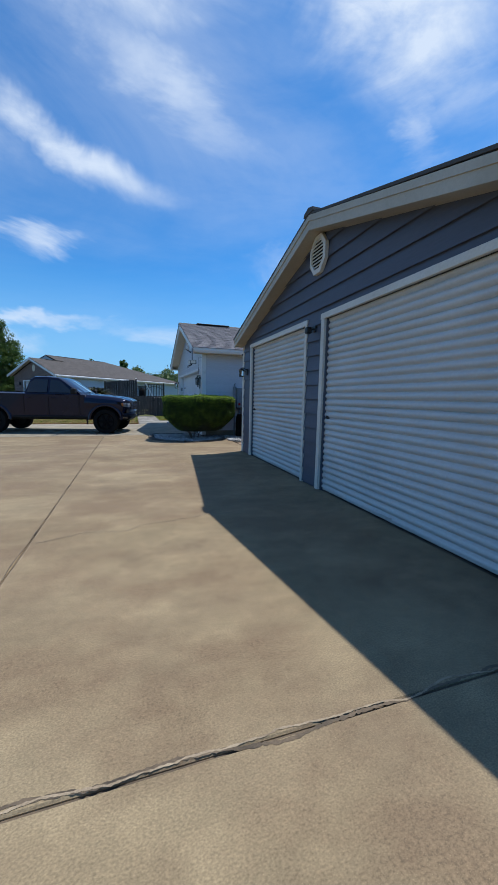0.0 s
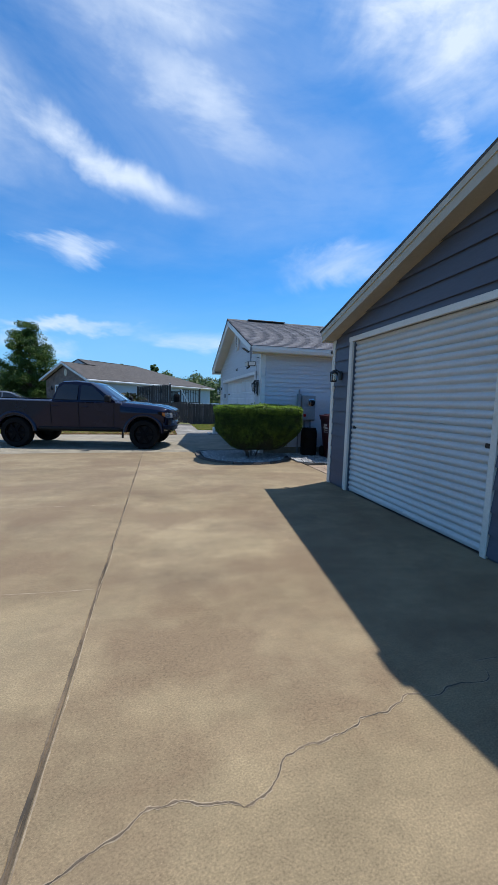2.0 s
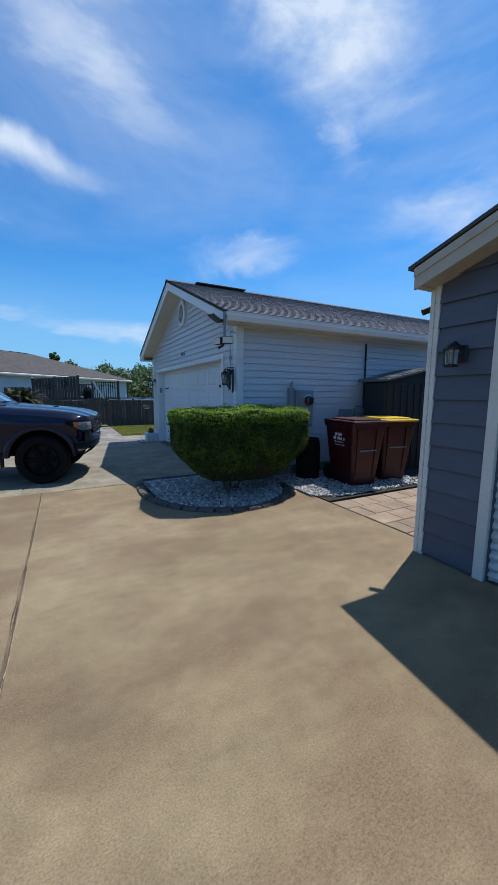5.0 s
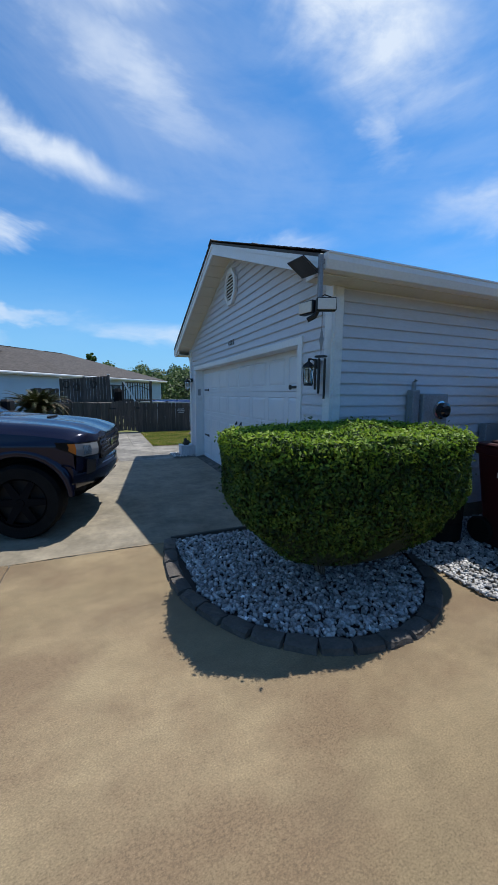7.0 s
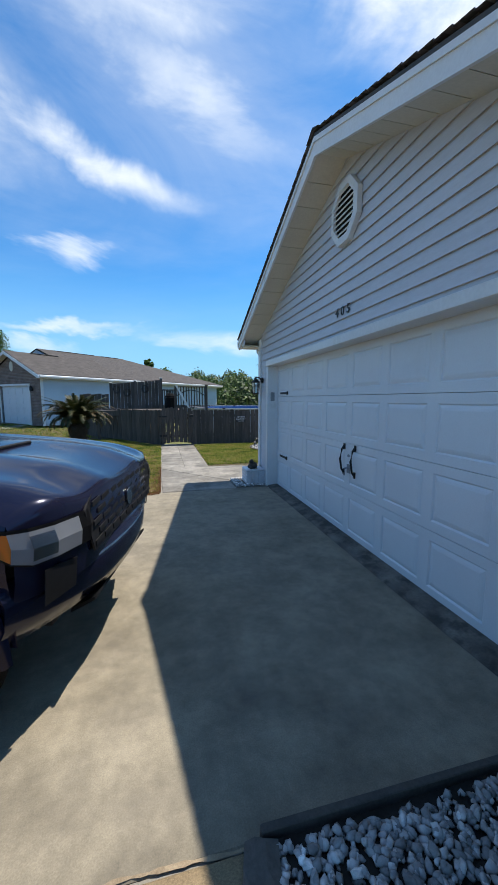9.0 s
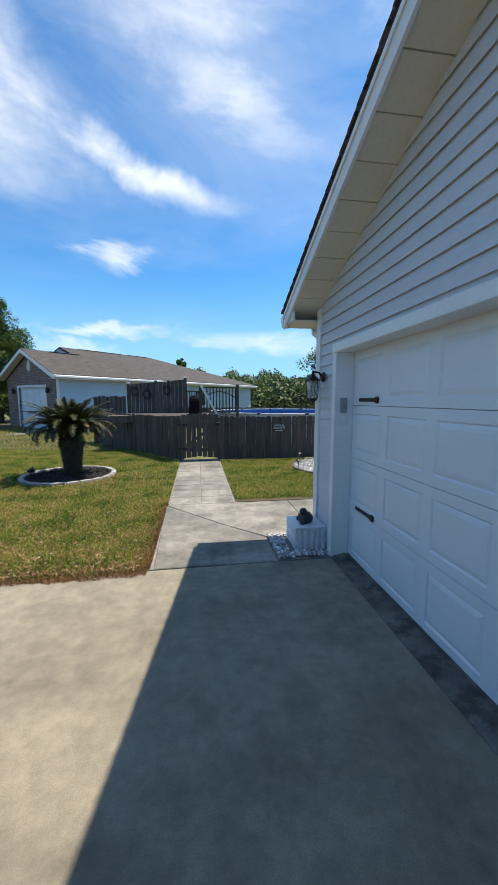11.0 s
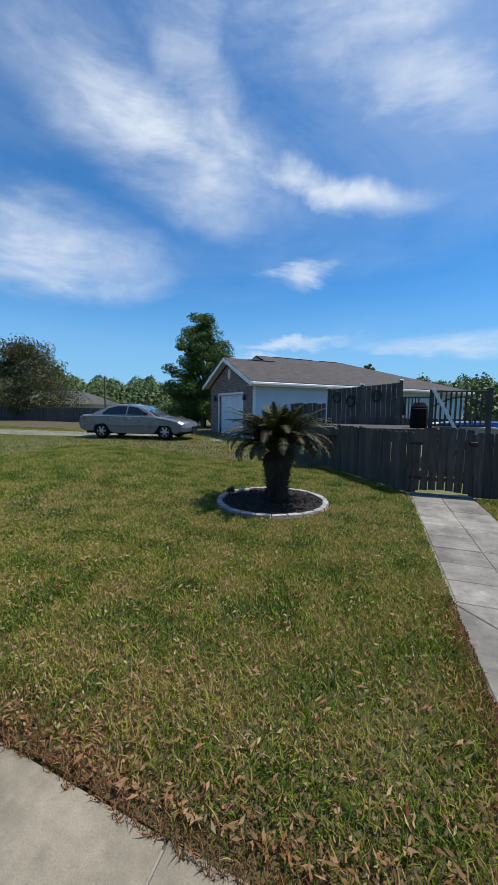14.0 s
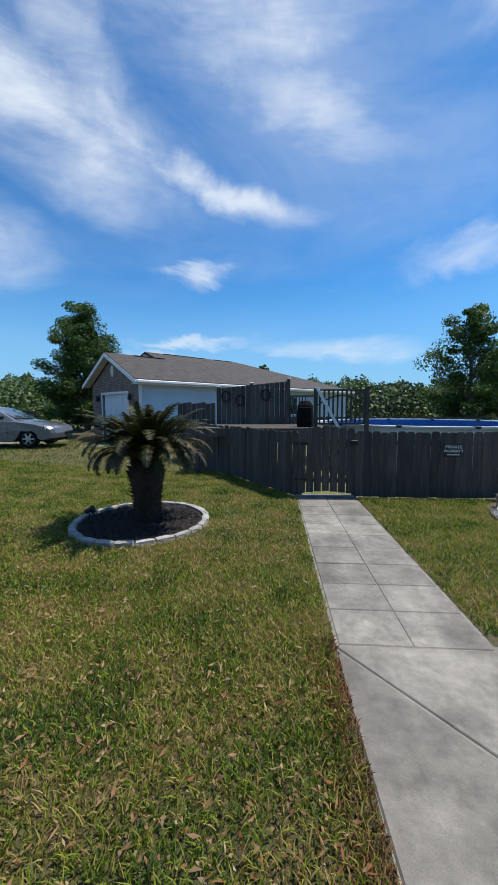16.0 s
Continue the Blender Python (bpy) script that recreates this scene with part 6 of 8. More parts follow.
# ---------------------------------------------------------------- deck and pool behind the fence
def build_deck():
    d = holder("pool_deck", "raised weathered deck with privacy boards and railing", "deck", pose(0, 0, 0))
    for k in range(17):
        y = 27.15 + k * 0.145
        part("deck_board", box((-2.6, y, 1.10), (0.72, y + 0.138, 1.135), 0.003), M_WOOD_DARK, d)
    part("joist", box((-2.6, 27.15, 0.92), (0.72, 27.2, 1.10)), M_WOOD_DARK, d)
    for x, y in ((-2.5, 27.25), (-0.9, 27.25), (0.65, 27.25), (-2.5, 29.5), (0.65, 29.5)):
        part("deck_post", box((x - 0.05, y - 0.05, 0.0), (x + 0.05, y + 0.05, 1.10)), M_WOOD_DARK, d)
    # privacy boards, stepping up
    n = 15
    for k in range(n):
        x = -2.34 + k * 0.147
        tall = 2.22 + 0.2 * k / (n - 1)
        part("privacy_board", box((x, 29.40, 0.98), (x + 0.141, 29.42, tall), 0.004), M_WOOD_DARK, d)
    for k in range(8):
        x = -3.56 + k * 0.147
        part("screen_board", box((x, 29.40, 0.0), (x + 0.141, 29.42, 1.76 + 0.02 * (k % 3)), 0.004), M_WOOD_DARK, d)
    part("screen_rail", box((-3.56, 29.425, 1.45), (-2.40, 29.465, 1.54), 0.004), M_WOOD_DARK, d)
    for x, z in ((-2.30, 2.25), (-1.28, 2.36), (-0.16, 2.48)):
        part("privacy_post", box((x - 0.05, 29.43, 0.9), (x + 0.05, 29.53, z)), M_WOOD_DARK, d)
        part("post_cap", box((x - 0.065, 29.415, z), (x + 0.065, 29.545, z + 0.04), 0.012), M_LETTER, d, "white post cap")
    # railing panel with an arch of balusters
    for x in (0.40, 1.62):
        part("rail_post", box((x - 0.045, 27.26, 0.0 if x > 1 else 1.13), (x + 0.045, 27.35, 2.10), 0.004), M_WOOD_DARK, d)
    part("post_cap", box((1.56, 27.245, 2.10), (1.68, 27.365, 2.14), 0.012), M_WOOD_DARK, d)
    part("top_rail", box((0.40, 27.27, 2.03), (1.62, 27.34, 2.07), 0.004), M_WOOD_DARK, d)
    part("bottom_rail", box((0.40, 27.28, 1.22), (1.62, 27.33, 1.27), 0.004), M_WOOD_DARK, d)
    for k in range(11):
        x = 0.48 + k * 0.106
        part("baluster", box((x, 27.285, 1.27), (x + 0.038, 27.325, 2.03), 0.003), M_WOOD_DARK, d)
    part("arch_rail", tube([(0.45 + 1.12 * t, 27.265, 1.70 + 0.22 * math.sin(math.pi * t)) for t in [k / 12 for k in range(13)]], 0.018, 6), M_WOOD_DARK, d)
    bm = bmesh.new()
    add_box(bm, (-0.54, -0.02, -0.035), (0.54, 0.02, 0.035), 0.004, pose(0.67, 27.23, 1.64, 0, 61, 0))
    part("stair_handrail", bm, M_LETTER, d, "white slanted stair handrail")
    part("stair_stringer", box((0.76, 27.18, 0.0), (0.80, 27.26, 1.2)), M_WOOD_DARK, d)
    for k in range(6):
        part("back_baluster", box((-0.12 + k * 0.09, 29.45, 1.13), (-0.085 + k * 0.09, 29.48, 1.95)), M_WOOD_DARK, d)
    part("back_rail", box((-0.12, 29.44, 1.95), (0.7, 29.5, 2.0)), M_WOOD_DARK, d)
    for x, z in ((-2.05, 1.98), (-1.62, 1.86), (-0.85, 2.02)):
        bm = bmesh.new()
        for k in range(18):
            a = 2 * math.pi * k / 18
            b = a + 0.5
            add_tube(bm, [(x + 0.12 * math.cos(a), 29.375, z + 0.15 * math.sin(a)), (x + 0.14 * math.cos(b), 29.36, z + 0.17 * math.sin(b))], 0.022, 5)
        w = part("wall_wreath", bm, M_BLACK, None)
        tagged(w, "dark wreath hanging on the privacy boards", "wreath", "wreaths on the privacy boards")
    g = holder("grill", "dark covered grill standing on the deck", "grill", pose(0.2, 27.85, 1.135))
    part("cover", lathe([(0.2, 0.0), (0.22, 0.1), (0.2, 0.55), (0.12, 0.66)], 8), M_RUBBER, g)
    part("handle", tube([(-0.15, -0.2, 0.5), (-0.15, -0.25, 0.5), (0.15, -0.25, 0.5), (0.15, -0.2, 0.5)], 0.012, 6), M_BLACK, g)
    # above-ground pool
    p = holder("above_ground_pool", "round white above-ground pool with blue liner", "pool", pose(3.85, 29.75, 0.0))
    R, n = 3.0, 40
    bm = bmesh.new()
    rings = []
    for rad, z in ((R, 0.0), (R, 1.16), (R - 0.03, 1.16)):
        rings.append([bm.verts.new((rad * math.cos(2 * math.pi * k / n), rad * math.sin(2 * math.pi * k / n), z)) for k in range(n)])
    for r0, r1 in zip(rings, rings[1:]):
        for k in range(n):
            bm.faces.new((r0[k], r0[(k + 1) % n], r1[(k + 1) % n], r1[k]))
    part("pool_wall", bm, M_POOL, p)
    bm = bmesh.new()
    lo = [bm.verts.new(((R - 0.035) * math.cos(2 * math.pi * k / n), (R - 0.035) * math.sin(2 * math.pi * k / n), 0.1)) for k in range(n)]
    hi = [bm.verts.new(((R - 0.035) * math.cos(2 * math.pi * k / n), (R - 0.035) * math.sin(2 * math.pi * k / n), 1.165)) for k in range(n)]
    for k in range(n):
        bm.faces.new((hi[k], hi[(k + 1) % n], lo[(k + 1) % n], lo[k]))
    bm.faces.new(lo)
    part("pool_liner", bm, M_POOLBLUE, p, "blue pool liner")
    bm = bmesh.new()
    bmesh.ops.create_circle(bm, cap_ends=True, radius=R - 0.037, segments=n)
    part("pool_water", bm, M_WATER, p).matrix_local = pose(0, 0, 0.98)
    seg = 12
    for k in range(seg):
        a0, a1 = 2 * math.pi * k / seg, 2 * math.pi * (k + 1) / seg
        bm = bmesh.new()
        pts = []
        for q in range(5):
            a = a0 + 0.01 + (a1 - a0 - 0.02) * q / 4
            pts.append([bm.verts.new((rr * math.cos(a), rr * math.sin(a), z)) for rr, z in ((R - 0.09, 1.17), (R - 0.09, 1.20), (R + 0.10, 1.20), (R + 0.10, 1.165))])
        for r0, r1 in zip(pts, pts[1:]):
            for j in range(4):
                bm.faces.new((r0[j], r0[(j + 1) % 4], r1[(j + 1) % 4], r1[j]))
        bmesh.ops.recalc_face_normals(bm, faces=bm.faces)
        part("top_ledge", bm, M_LETTER, p)
        u = part("upright", box((R + 0.005, -0.09, 0.0), (R + 0.06, 0.09, 1.16), 0.01), M_POOL, p)
        u.matrix_local = pose(0, 0, 0, 0, 0, math.degrees(a0))
        c = part("ledge_cap", box((R - 0.1, -0.06, 1.16), (R + 0.12, 0.06, 1.22), 0.01), M_BLACK, p, "dark ledge cap")
        c.matrix_local = pose(0, 0, 0, 0, 0, math.degrees(a0))
    # far side fence of the yard
    fence_run((-2.0, 36.5), (14.0, 35.0), "dark weathered picket fence at the back of the yard")


build_deck()


def path_light(x, y):
    s = holder("path_light", "small dark solar path light on a stake", "path light", pose(x, y, 0.0), "path lights round the gravel bed")
    part("stake", tube([(0, 0, 0), (0, 0, 0.17)], 0.008, 6), M_BLACK, s)
    part("lens", lathe([(0.022, 0.16), (0.04, 0.22)], 10), M_GLASS, s)
    part("cap", lathe([(0.062, 0.22), (0.06, 0.235), (0.02, 0.26)], 10), M_BLACK, s)
    return s


def build_white_bed():
    b = holder("white_gravel_bed", "white gravel bed with a dark edging strip", "garden bed", pose(4.4, 23.6, 0.0))
    n = 44
    bm = bmesh.new()
    add_prism(bm, [(1.8 * math.cos(2 * math.pi * k / n), 1.4 * math.sin(2 * math.pi * k / n), -0.03) for k in range(n)], (0, 0, 0.045))
    part("bed_fill", bm, M_GRAVEL, b)
    for k in range(n):
        a0, a1 = 2 * math.pi * k / n, 2 * math.pi * (k + 1) / n
        part("edging_strip", prism([(1.80 * math.cos(a0), 1.40 * math.sin(a0), -0.02), (1.80 * math.cos(a1), 1.40 * math.sin(a1), -0.02), (1.84 * math.cos(a1), 1.44 * math.sin(a1), -0.02), (1.84 * math.cos(a0), 1.44 * math.sin(a0), -0.02)], (0, 0, 0.06)), M_EDGE_DARK, b)
    r = random.Random(6)
    V, F, c = [], [], 0
    bmc = chip_mesh(77)
    vs = np.array([v.co[:] for v in bmc.verts])
    bmc.verts.index_update()
    fs = np.array([[v.index for v in f.verts] for f in bmc.faces])
    bmc.free()
    for _ in range(2600):
        a, q = r.uniform(0, 6.283), math.sqrt(r.uniform(0, 1))
        s = r.uniform(0.016, 0.032)
        m = np.array(Euler((r.uniform(-0.6, 0.6), r.uniform(-0.6, 0.6), r.uniform(0, 6.3))).to_matrix()) * s
        V.append(vs @ m.T + np.array([1.78 * q * math.cos(a), 1.38 * q * math.sin(a), 0.02 + r.uniform(0, 0.015)]))
        F.append(fs + c)
        c += len(vs)
    tagged(raw_mesh("gravel", np.concatenate(V), np.concatenate(F), M_GRAVEL, b), kind="stuff")
    for x, y in ((2.80, 22.5), (2.62, 23.35), (2.95, 24.4)):
        path_light(x, y)
    p = holder("stone_pot", "grey stone pot standing in the white gravel", "pot", pose(3.65, 23.6, 0.01))
    part("bowl", lathe([(0.10, 0.0), (0.13, 0.02), (0.16, 0.2), (0.18, 0.24), (0.17, 0.26), (0.12, 0.25)], 18), M_GREYBOX, p)
    part("foot", lathe([(0.12, 0.0), (0.12, 0.03), (0.10, 0.04)], 18), M_GREYBOX, p)


build_white_bed()


# ---------------------------------------------------------------- sago palm
def build_palm():
    px, py = -2.42, 23.45
    t = holder("sago_palm", "sago palm with a thick dark trunk and drooping fronds", "palm", pose(px, py, 0.03))
    bm = lathe([(0.16, -0.03), (0.17, 0.1), (0.18, 0.30), (0.205, 0.50), (0.25, 0.66), (0.23, 0.76), (0.10, 0.88)], 20)
    part("trunk", bm, M_PALMTRUNK, t)
    r = random.Random(10)
    bm = bmesh.new()
    for k in range(300):
        z = 0.02 + 0.86 * k / 300
        a = k * 2.39996
        rad = np.interp(z, [0, 0.1, 0.35, 0.55, 0.72, 0.88], [0.155, 0.165, 0.18, 0.205, 0.25, 0.16])
        ln = r.uniform(0.03, 0.10)
        m = pose(rad * math.cos(a), rad * math.sin(a), z, 0, 0, math.degrees(a)) @ pose(0, 0, 0, 0, -r.uniform(10, 45), 0)
        vs = [bm.verts.new(m @ Vector(p)) for p in ((-0.02, -0.022, -0.012), (-0.02, 0.022, -0.012), (-0.02, 0, 0.016), (ln, 0, 0.004))]
        for f in ((0, 1, 2), (0, 3, 1), (1, 3, 2), (2, 3, 0)):
            bm.faces.new([vs[q] for q in f])
    tagged(part("leaf_bases", bm, M_PALMTRUNK, t), kind="stuff")
    n = 110
    for k in range(n):
        a = k * 2.39996 + r.uniform(-0.2, 0.2)
        q = k / n
        rise = math.radians(84 - 40 * q ** 0.8 + r.uniform(-8, 8))
        ln = r.uniform(0.80, 1.12) * (0.85 + 0.25 * math.sin(q * math.pi))
        droop = r.uniform(1.3, 2.3) * (0.55 + 1.05 * q)
        if k == 2:
            rise, ln, droop = math.radians(87), 0.86, 0.3
        pts, p, el = [], Vector((0.10 * math.cos(a), 0.10 * math.sin(a), 0.84)), rise
        seg = 11
        for j in range(seg + 1):
            pts.append(p.copy())
            p = p + Vector((math.cos(el) * math.cos(a), math.cos(el) * math.sin(a), math.sin(el))) * (ln / seg)
            el -= droop / seg * (0.4 + 1.2 * j / seg)
        bm = bmesh.new()
        add_tube(bm, pts, [0.010 - 0.007 * j / seg for j in range(seg + 1)], 4)
        side = Vector((-math.sin(a), math.cos(a), 0))
        for j in range(64):
            u = 0.16 + 0.84 * j / 64
            i = min(seg - 1, int(u * seg))
            c = pts[i].lerp(pts[i + 1], u * seg - i)
            d = (pts[i + 1] - pts[i]).normalized()
            up = side.cross(d)
            lw = 0.135 * math.sin(math.pi * min(1, 0.15 + 0.85 * u)) ** 0.7 + 0.02
            for s in (-1, 1):
                tip = c + (side * s * 0.86 + d * 0.55 - up * (-0.25 + r.uniform(-0.1, 0.35))) * lw
                w = d * 0.009
                vs = [bm.verts.new(c + w), bm.verts.new(c - w), bm.verts.new(tip)]
                bm.faces.new(vs)
        part("frond", bm, M_FROND_DRY if (q > 0.55 and r.random() < 0.3) or (r.random() < 0.1) else M_FROND, t)
    b = holder("palm_bed", "round black mulch bed edged with pale stones", "garden bed", pose(-2.5, 23.45, 0.0))
    m = 36
    bm = bmesh.new()
    bmesh.ops.create_circle(bm, cap_ends=True, radius=0.86, segments=m)
    for v in bm.verts:
        v.co.z = 0.02
    part("mulch_fill", bm, M_MULCH, b)
    rng = np.random.default_rng(31)
    k = 2600
    rr, aa = 0.82 * np.sqrt(rng.uniform(0, 1, k)), rng.uniform(0, 6.283, k)
    pts = np.stack([rr * np.cos(aa), rr * np.sin(aa), 0.025 + 0.03 * (1 - rr) + rng.uniform(0, 0.02, k)], -1)
    mu = leaf_cloud("mulch", pts, np.tile([0, 0, 1.0], (k, 1)), (0.012, 0.035), M_MULCH, b, 32, 0.35, 0.5)
    tagged(mu, kind="stuff")
    for j in range(24):
        a0, a1 = 2 * math.pi * j / 24, 2 * math.pi * (j + 1) / 24
        o = block(b, "edging_stone", (0.91 * math.cos(a0), 0.91 * math.sin(a0)), (0.91 * math.cos(a1), 0.91 * math.sin(a1)), 0.105, 0.06, M_EDGE_PALE, 60 + j)
    s = holder("garden_spotlight", "small black garden spotlight on the bed edge", "spotlight", pose(-3.32, 23.52, 0.04))
    part("stake", tube([(0, 0, -0.04), (0, 0, 0.07)], 0.01, 6), M_BLACK, s)
    part("head", tube([(-0.05, 0.0, 0.07), (0.03, 0, 0.11), (0.06, 0, 0.125)], [0.035, 0.04, 0.05], 10), M_BLACK, s)
    part("second_head", tube([(0.0, 0.05, 0.05), (0.05, 0.07, 0.09)], [0.03, 0.038], 10), M_BLACK, s)


build_palm()


# ---------------------------------------------------------------- the neighbour's house
def build_neighbour():
    base = float(lift(np.array(-8.0), np.array(34.0)))
    ang = math.degrees(math.atan2(0.737, 0.675))
    # local x runs back along the side wall, y across the gable from the side wall outward to the far eave
    m = pose(-5.98, 32.62, base - 0.05, 0, 0, ang)
    h = holder("house", "single-storey house with brick gable, pale siding and brown shingles", "house", m)
    W, Z, LNG, APEX = 5.0, 2.50, 15.6, 3.66
    part("siding_wall", box((0.0, 0.0, 0.0), (LNG, 0.18, Z)), M_NSIDING, h)
    for k in range(19):
        z = 0.12 + k * 0.118
        bm = bmesh.new()
        add_prism(bm, [(0.12, -0.022, z), (0.12, 0.0, z + 0.012), (0.12, 0.0, z + 0.118), (0.12, -0.002, z + 0.118)], (LNG - 0.12, 0, 0))
        part("siding_course", bm, M_NSIDING, h)
    part("corner_post", box((-0.03, -0.04, 0.0), (0.1, 0.0, Z)), M_WHITE, h)
    g0, g1, gt = 1.05, 3.75, 2.05
    bm = bmesh.new()
    for y0, y1, z0 in ((0.0, g0, 0), (g0, g1, gt), (g1, W, 0)):
        t = lambda y: Z + (APEX - Z) * (1 - abs(y - W / 2) / (W / 2))
        ys = [y0, y1] if not y0 < W / 2 < y1 else [y0, W / 2, y1]
        for a, b in zip(ys, ys[1:]):
            add_prism(bm, [(0.0, a, z0), (0.0, b, z0), (0.0, b, t(b)), (0.0, a, t(a))], (0.2, 0, 0))
    bmesh.ops.translate(bm, verts=bm.verts, vec=(-0.002, 0, 0))
    bw = part("brick_wall", bm, M_BRICK, h)
    uv_planar(bw, (0, 1, 0), (0, 0, 1))
    for a, b, z0, z1 in ((g0 - 0.1, g0, 0, gt), (g1, g1 + 0.1, 0, gt), (g0 - 0.1, g1 + 0.1, gt, gt + 0.1)):
        part("door_casing", box((-0.03, a, z0), (0.15, b, z1)), M_WHITE, h)
    gd = part("garage_door", box((0.10, g0, 0.0), (0.14, g1, gt)), M_GARAGE, h, "white panelled garage door")
    for r in range(4):
        for c in range(4):
            part("door_panel", box((0.085, g0 + 0.08 + c * 0.67, 0.07 + r * 0.505), (0.101, g0 + 0.60 + c * 0.67, 0.42 + r * 0.505), 0.02), M_GARAGE, gd)
    part("gable_vent", prism([(-0.03, W / 2 + 0.17 * math.cos(k * math.pi / 4), 3.08 + 0.27 * math.sin(k * math.pi / 4)) for k in range(8)], (0.03, 0, 0)), M_SOFFIT, h, "pale oval gable vent")
    for y in (g0 - 0.35, g1 + 0.4):
        part("wall_lamp", lathe([(0.05, 0.0), (0.08, 0.05), (0.07, 0.22), (0.02, 0.28)], 8), M_BLACK, h).matrix_local = pose(-0.1, y, 1.75)
    # roofs
    o = 0.35
    apex = APEX + 0.16

    def plane(name, pts, material, u, v, thick=0.06):
        bm = bmesh.new()
        add_prism(bm, pts, (0, 0, thick))
        ob = part(name, bm, material, h)
        uv_planar(ob, u, v)
        return ob

    plane("gable_roof", [(-o, -o, Z + 0.02), (5.0, -o, Z + 0.02), (5.0, W / 2, apex), (-o, W / 2, apex)], M_SHINGLE_TAN, (1, 0, 0), (0, 0.88, 0.47))
    plane("gable_roof", [(-o, W + o, Z + 0.02), (5.0, W + o, Z + 0.02), (5.0, W / 2, apex), (-o, W / 2, apex)], M_SHINGLE_TAN, (1, 0, 0), (0, 0.88, -0.47))
    for a, b in ((-o, W / 2), (W + o, W / 2)):
        part("rake_board", prism([(-o - 0.02, a, Z - 0.13), (-o - 0.02, b, apex - 0.13), (-o - 0.02, b, apex + 0.03), (-o - 0.02, a, Z + 0.05)], (0.03, 0, 0)), M_WHITE, h)
        part("rake_soffit", prism([(-o, a, Z - 0.06), (-o, b, apex - 0.06), (-o, b, apex - 0.04), (-o, a, Z - 0.04)], (o, 0, 0)), M_SOFFIT, h)
    D = 10.0
    rz = 4.47
    r0, r1 = 2.9, 9.6
    plane("hip_roof", [(2.6, -o + 0.002, Z + 0.022), (LNG + o, -o, Z + 0.022), (r1, D / 2, rz), (r0, D / 2, rz)], M_SHINGLE_TAN, (1, 0, 0), (0, 0.94, 0.35))
    plane("hip_roof", [(LNG + o, -o, Z + 0.022), (LNG + o, D + o, Z + 0.022), (r1, D / 2, rz)], M_SHINGLE_TAN, (0, 1, 0), (-0.96, 0, 0.28))
    plane("hip_roof", [(LNG + o, D + o, Z + 0.022), (2.6, D + o, Z + 0.022), (r0, D / 2, rz), (r1, D / 2, rz)], M_SHINGLE_TAN, (1, 0, 0), (0, -0.94, 0.35))
    part("gable_end", prism([(2.85, 0.2, Z), (2.85, D - 0.2, Z), (2.85, D / 2, rz - 0.05)], (0.1, 0, 0)), M_NSIDING, h)
    part("end_wall", box((LNG - 0.18, 0.18, 0.0), (LNG, D, Z)), M_NSIDING, h)
    part("eave_fascia", box((-o, -o - 0.03, Z - 0.13), (LNG + o, -o, Z + 0.04)), M_WHITE, h)
    part("gutter", box((-o + 0.05, -o - 0.13, Z - 0.08), (LNG + o, -o - 0.032, Z + 0.03), 0.02), M_WHITE, h)
    part("eave_soffit", box((-o, -o, Z - 0.13), (LNG + o, 0.0, Z - 0.11)), M_SOFFIT, h)
    part("end_fascia", box((LNG + o, -o, Z - 0.13), (LNG + o + 0.03, D + o, Z + 0.04)), M_WHITE, h)
    for x, w in ((1.0, 1.6), (4.0, 3.0), (7.6, 1.6)):
        y, z = (W / 2, apex) if x < 2 else (D / 2, rz)
        part("ridge_vent", box((x, y - 0.15, z + 0.03), (x + w, y + 0.15, z + 0.055), 0.01), M_SHED_ROOF, h)
    part("window_frame", box((9.0, -0.03, 1.0), (10.1, 0.0, 2.1)), M_WHITE, h)
    part("window_pane", box((9.06, -0.036, 1.06), (10.04, -0.031, 2.04)), M_CARGLASS, h)
    # the drive that passes in front of it
    d = holder("neighbour_drive", "", "", kind="structure")
    pts = [(-32.0, 29.2), (-24.0, 28.9), (-16.0, 29.3), (-10.5, 30.2), (-7.0, 31.2)]
    for (xa, ya), (xb, yb) in zip(pts, pts[1:]):
        za, zb = [float(lift(np.array(q), np.array(30.0))) + 0.02 for q in (xa, xb)]
        wa, wb = 2.6, 2.6 if xb < -9 else 4.6
        bm = bmesh.new()
        add_prism(bm, [(xa, ya, za - 0.08), (xb, yb, zb - 0.08), (xb, yb + wb, zb - 0.08), (xa, ya + wa, za - 0.08)], (0, 0, 0.08))
        part("concrete_slab", bm, M_CONC_WALK, d)
    fence_run((-40.0, 42.0), (-15.5, 40.0), "low dark wooden fence beyond the neighbour's drive")
    s = holder("far_house", "distant low house with a grey hip roof", "house", pose(-37.0, 52.0, -0.5, 0, 0, 20))
    part("wall", box((-5, -4, 0), (5, 4, 2.3)), M_NSIDING, s)
    bm = bmesh.new()
    lo = [bm.verts.new(p) for p in ((-5.4, -4.4, 2.3), (5.4, -4.4, 2.3), (5.4, 4.4, 2.3), (-5.4, 4.4, 2.3))]
    hi = [bm.verts.new(p) for p in ((-1.8, 0, 4.0), (1.8, 0, 4.0))]
    for f in ((lo[0], lo[1], hi[1], hi[0]), (lo[1], lo[2], hi[1]), (lo[2], lo[3], hi[0], hi[1]), (lo[3], lo[0], hi[0]), (lo[3], lo[2], lo[1], lo[0])):
        bm.faces.new(f)
    part("roof", bm, M_SHED_ROOF, s)
    pl = holder("utility_pole", "slim wooden pole standing behind the fence", "pole", pose(-25.0, 45.0, 0.2))
    part("shaft", tube([(0, 0, 0), (0, 0, 4.2)], [0.1, 0.08], 8), M_BARK, pl)
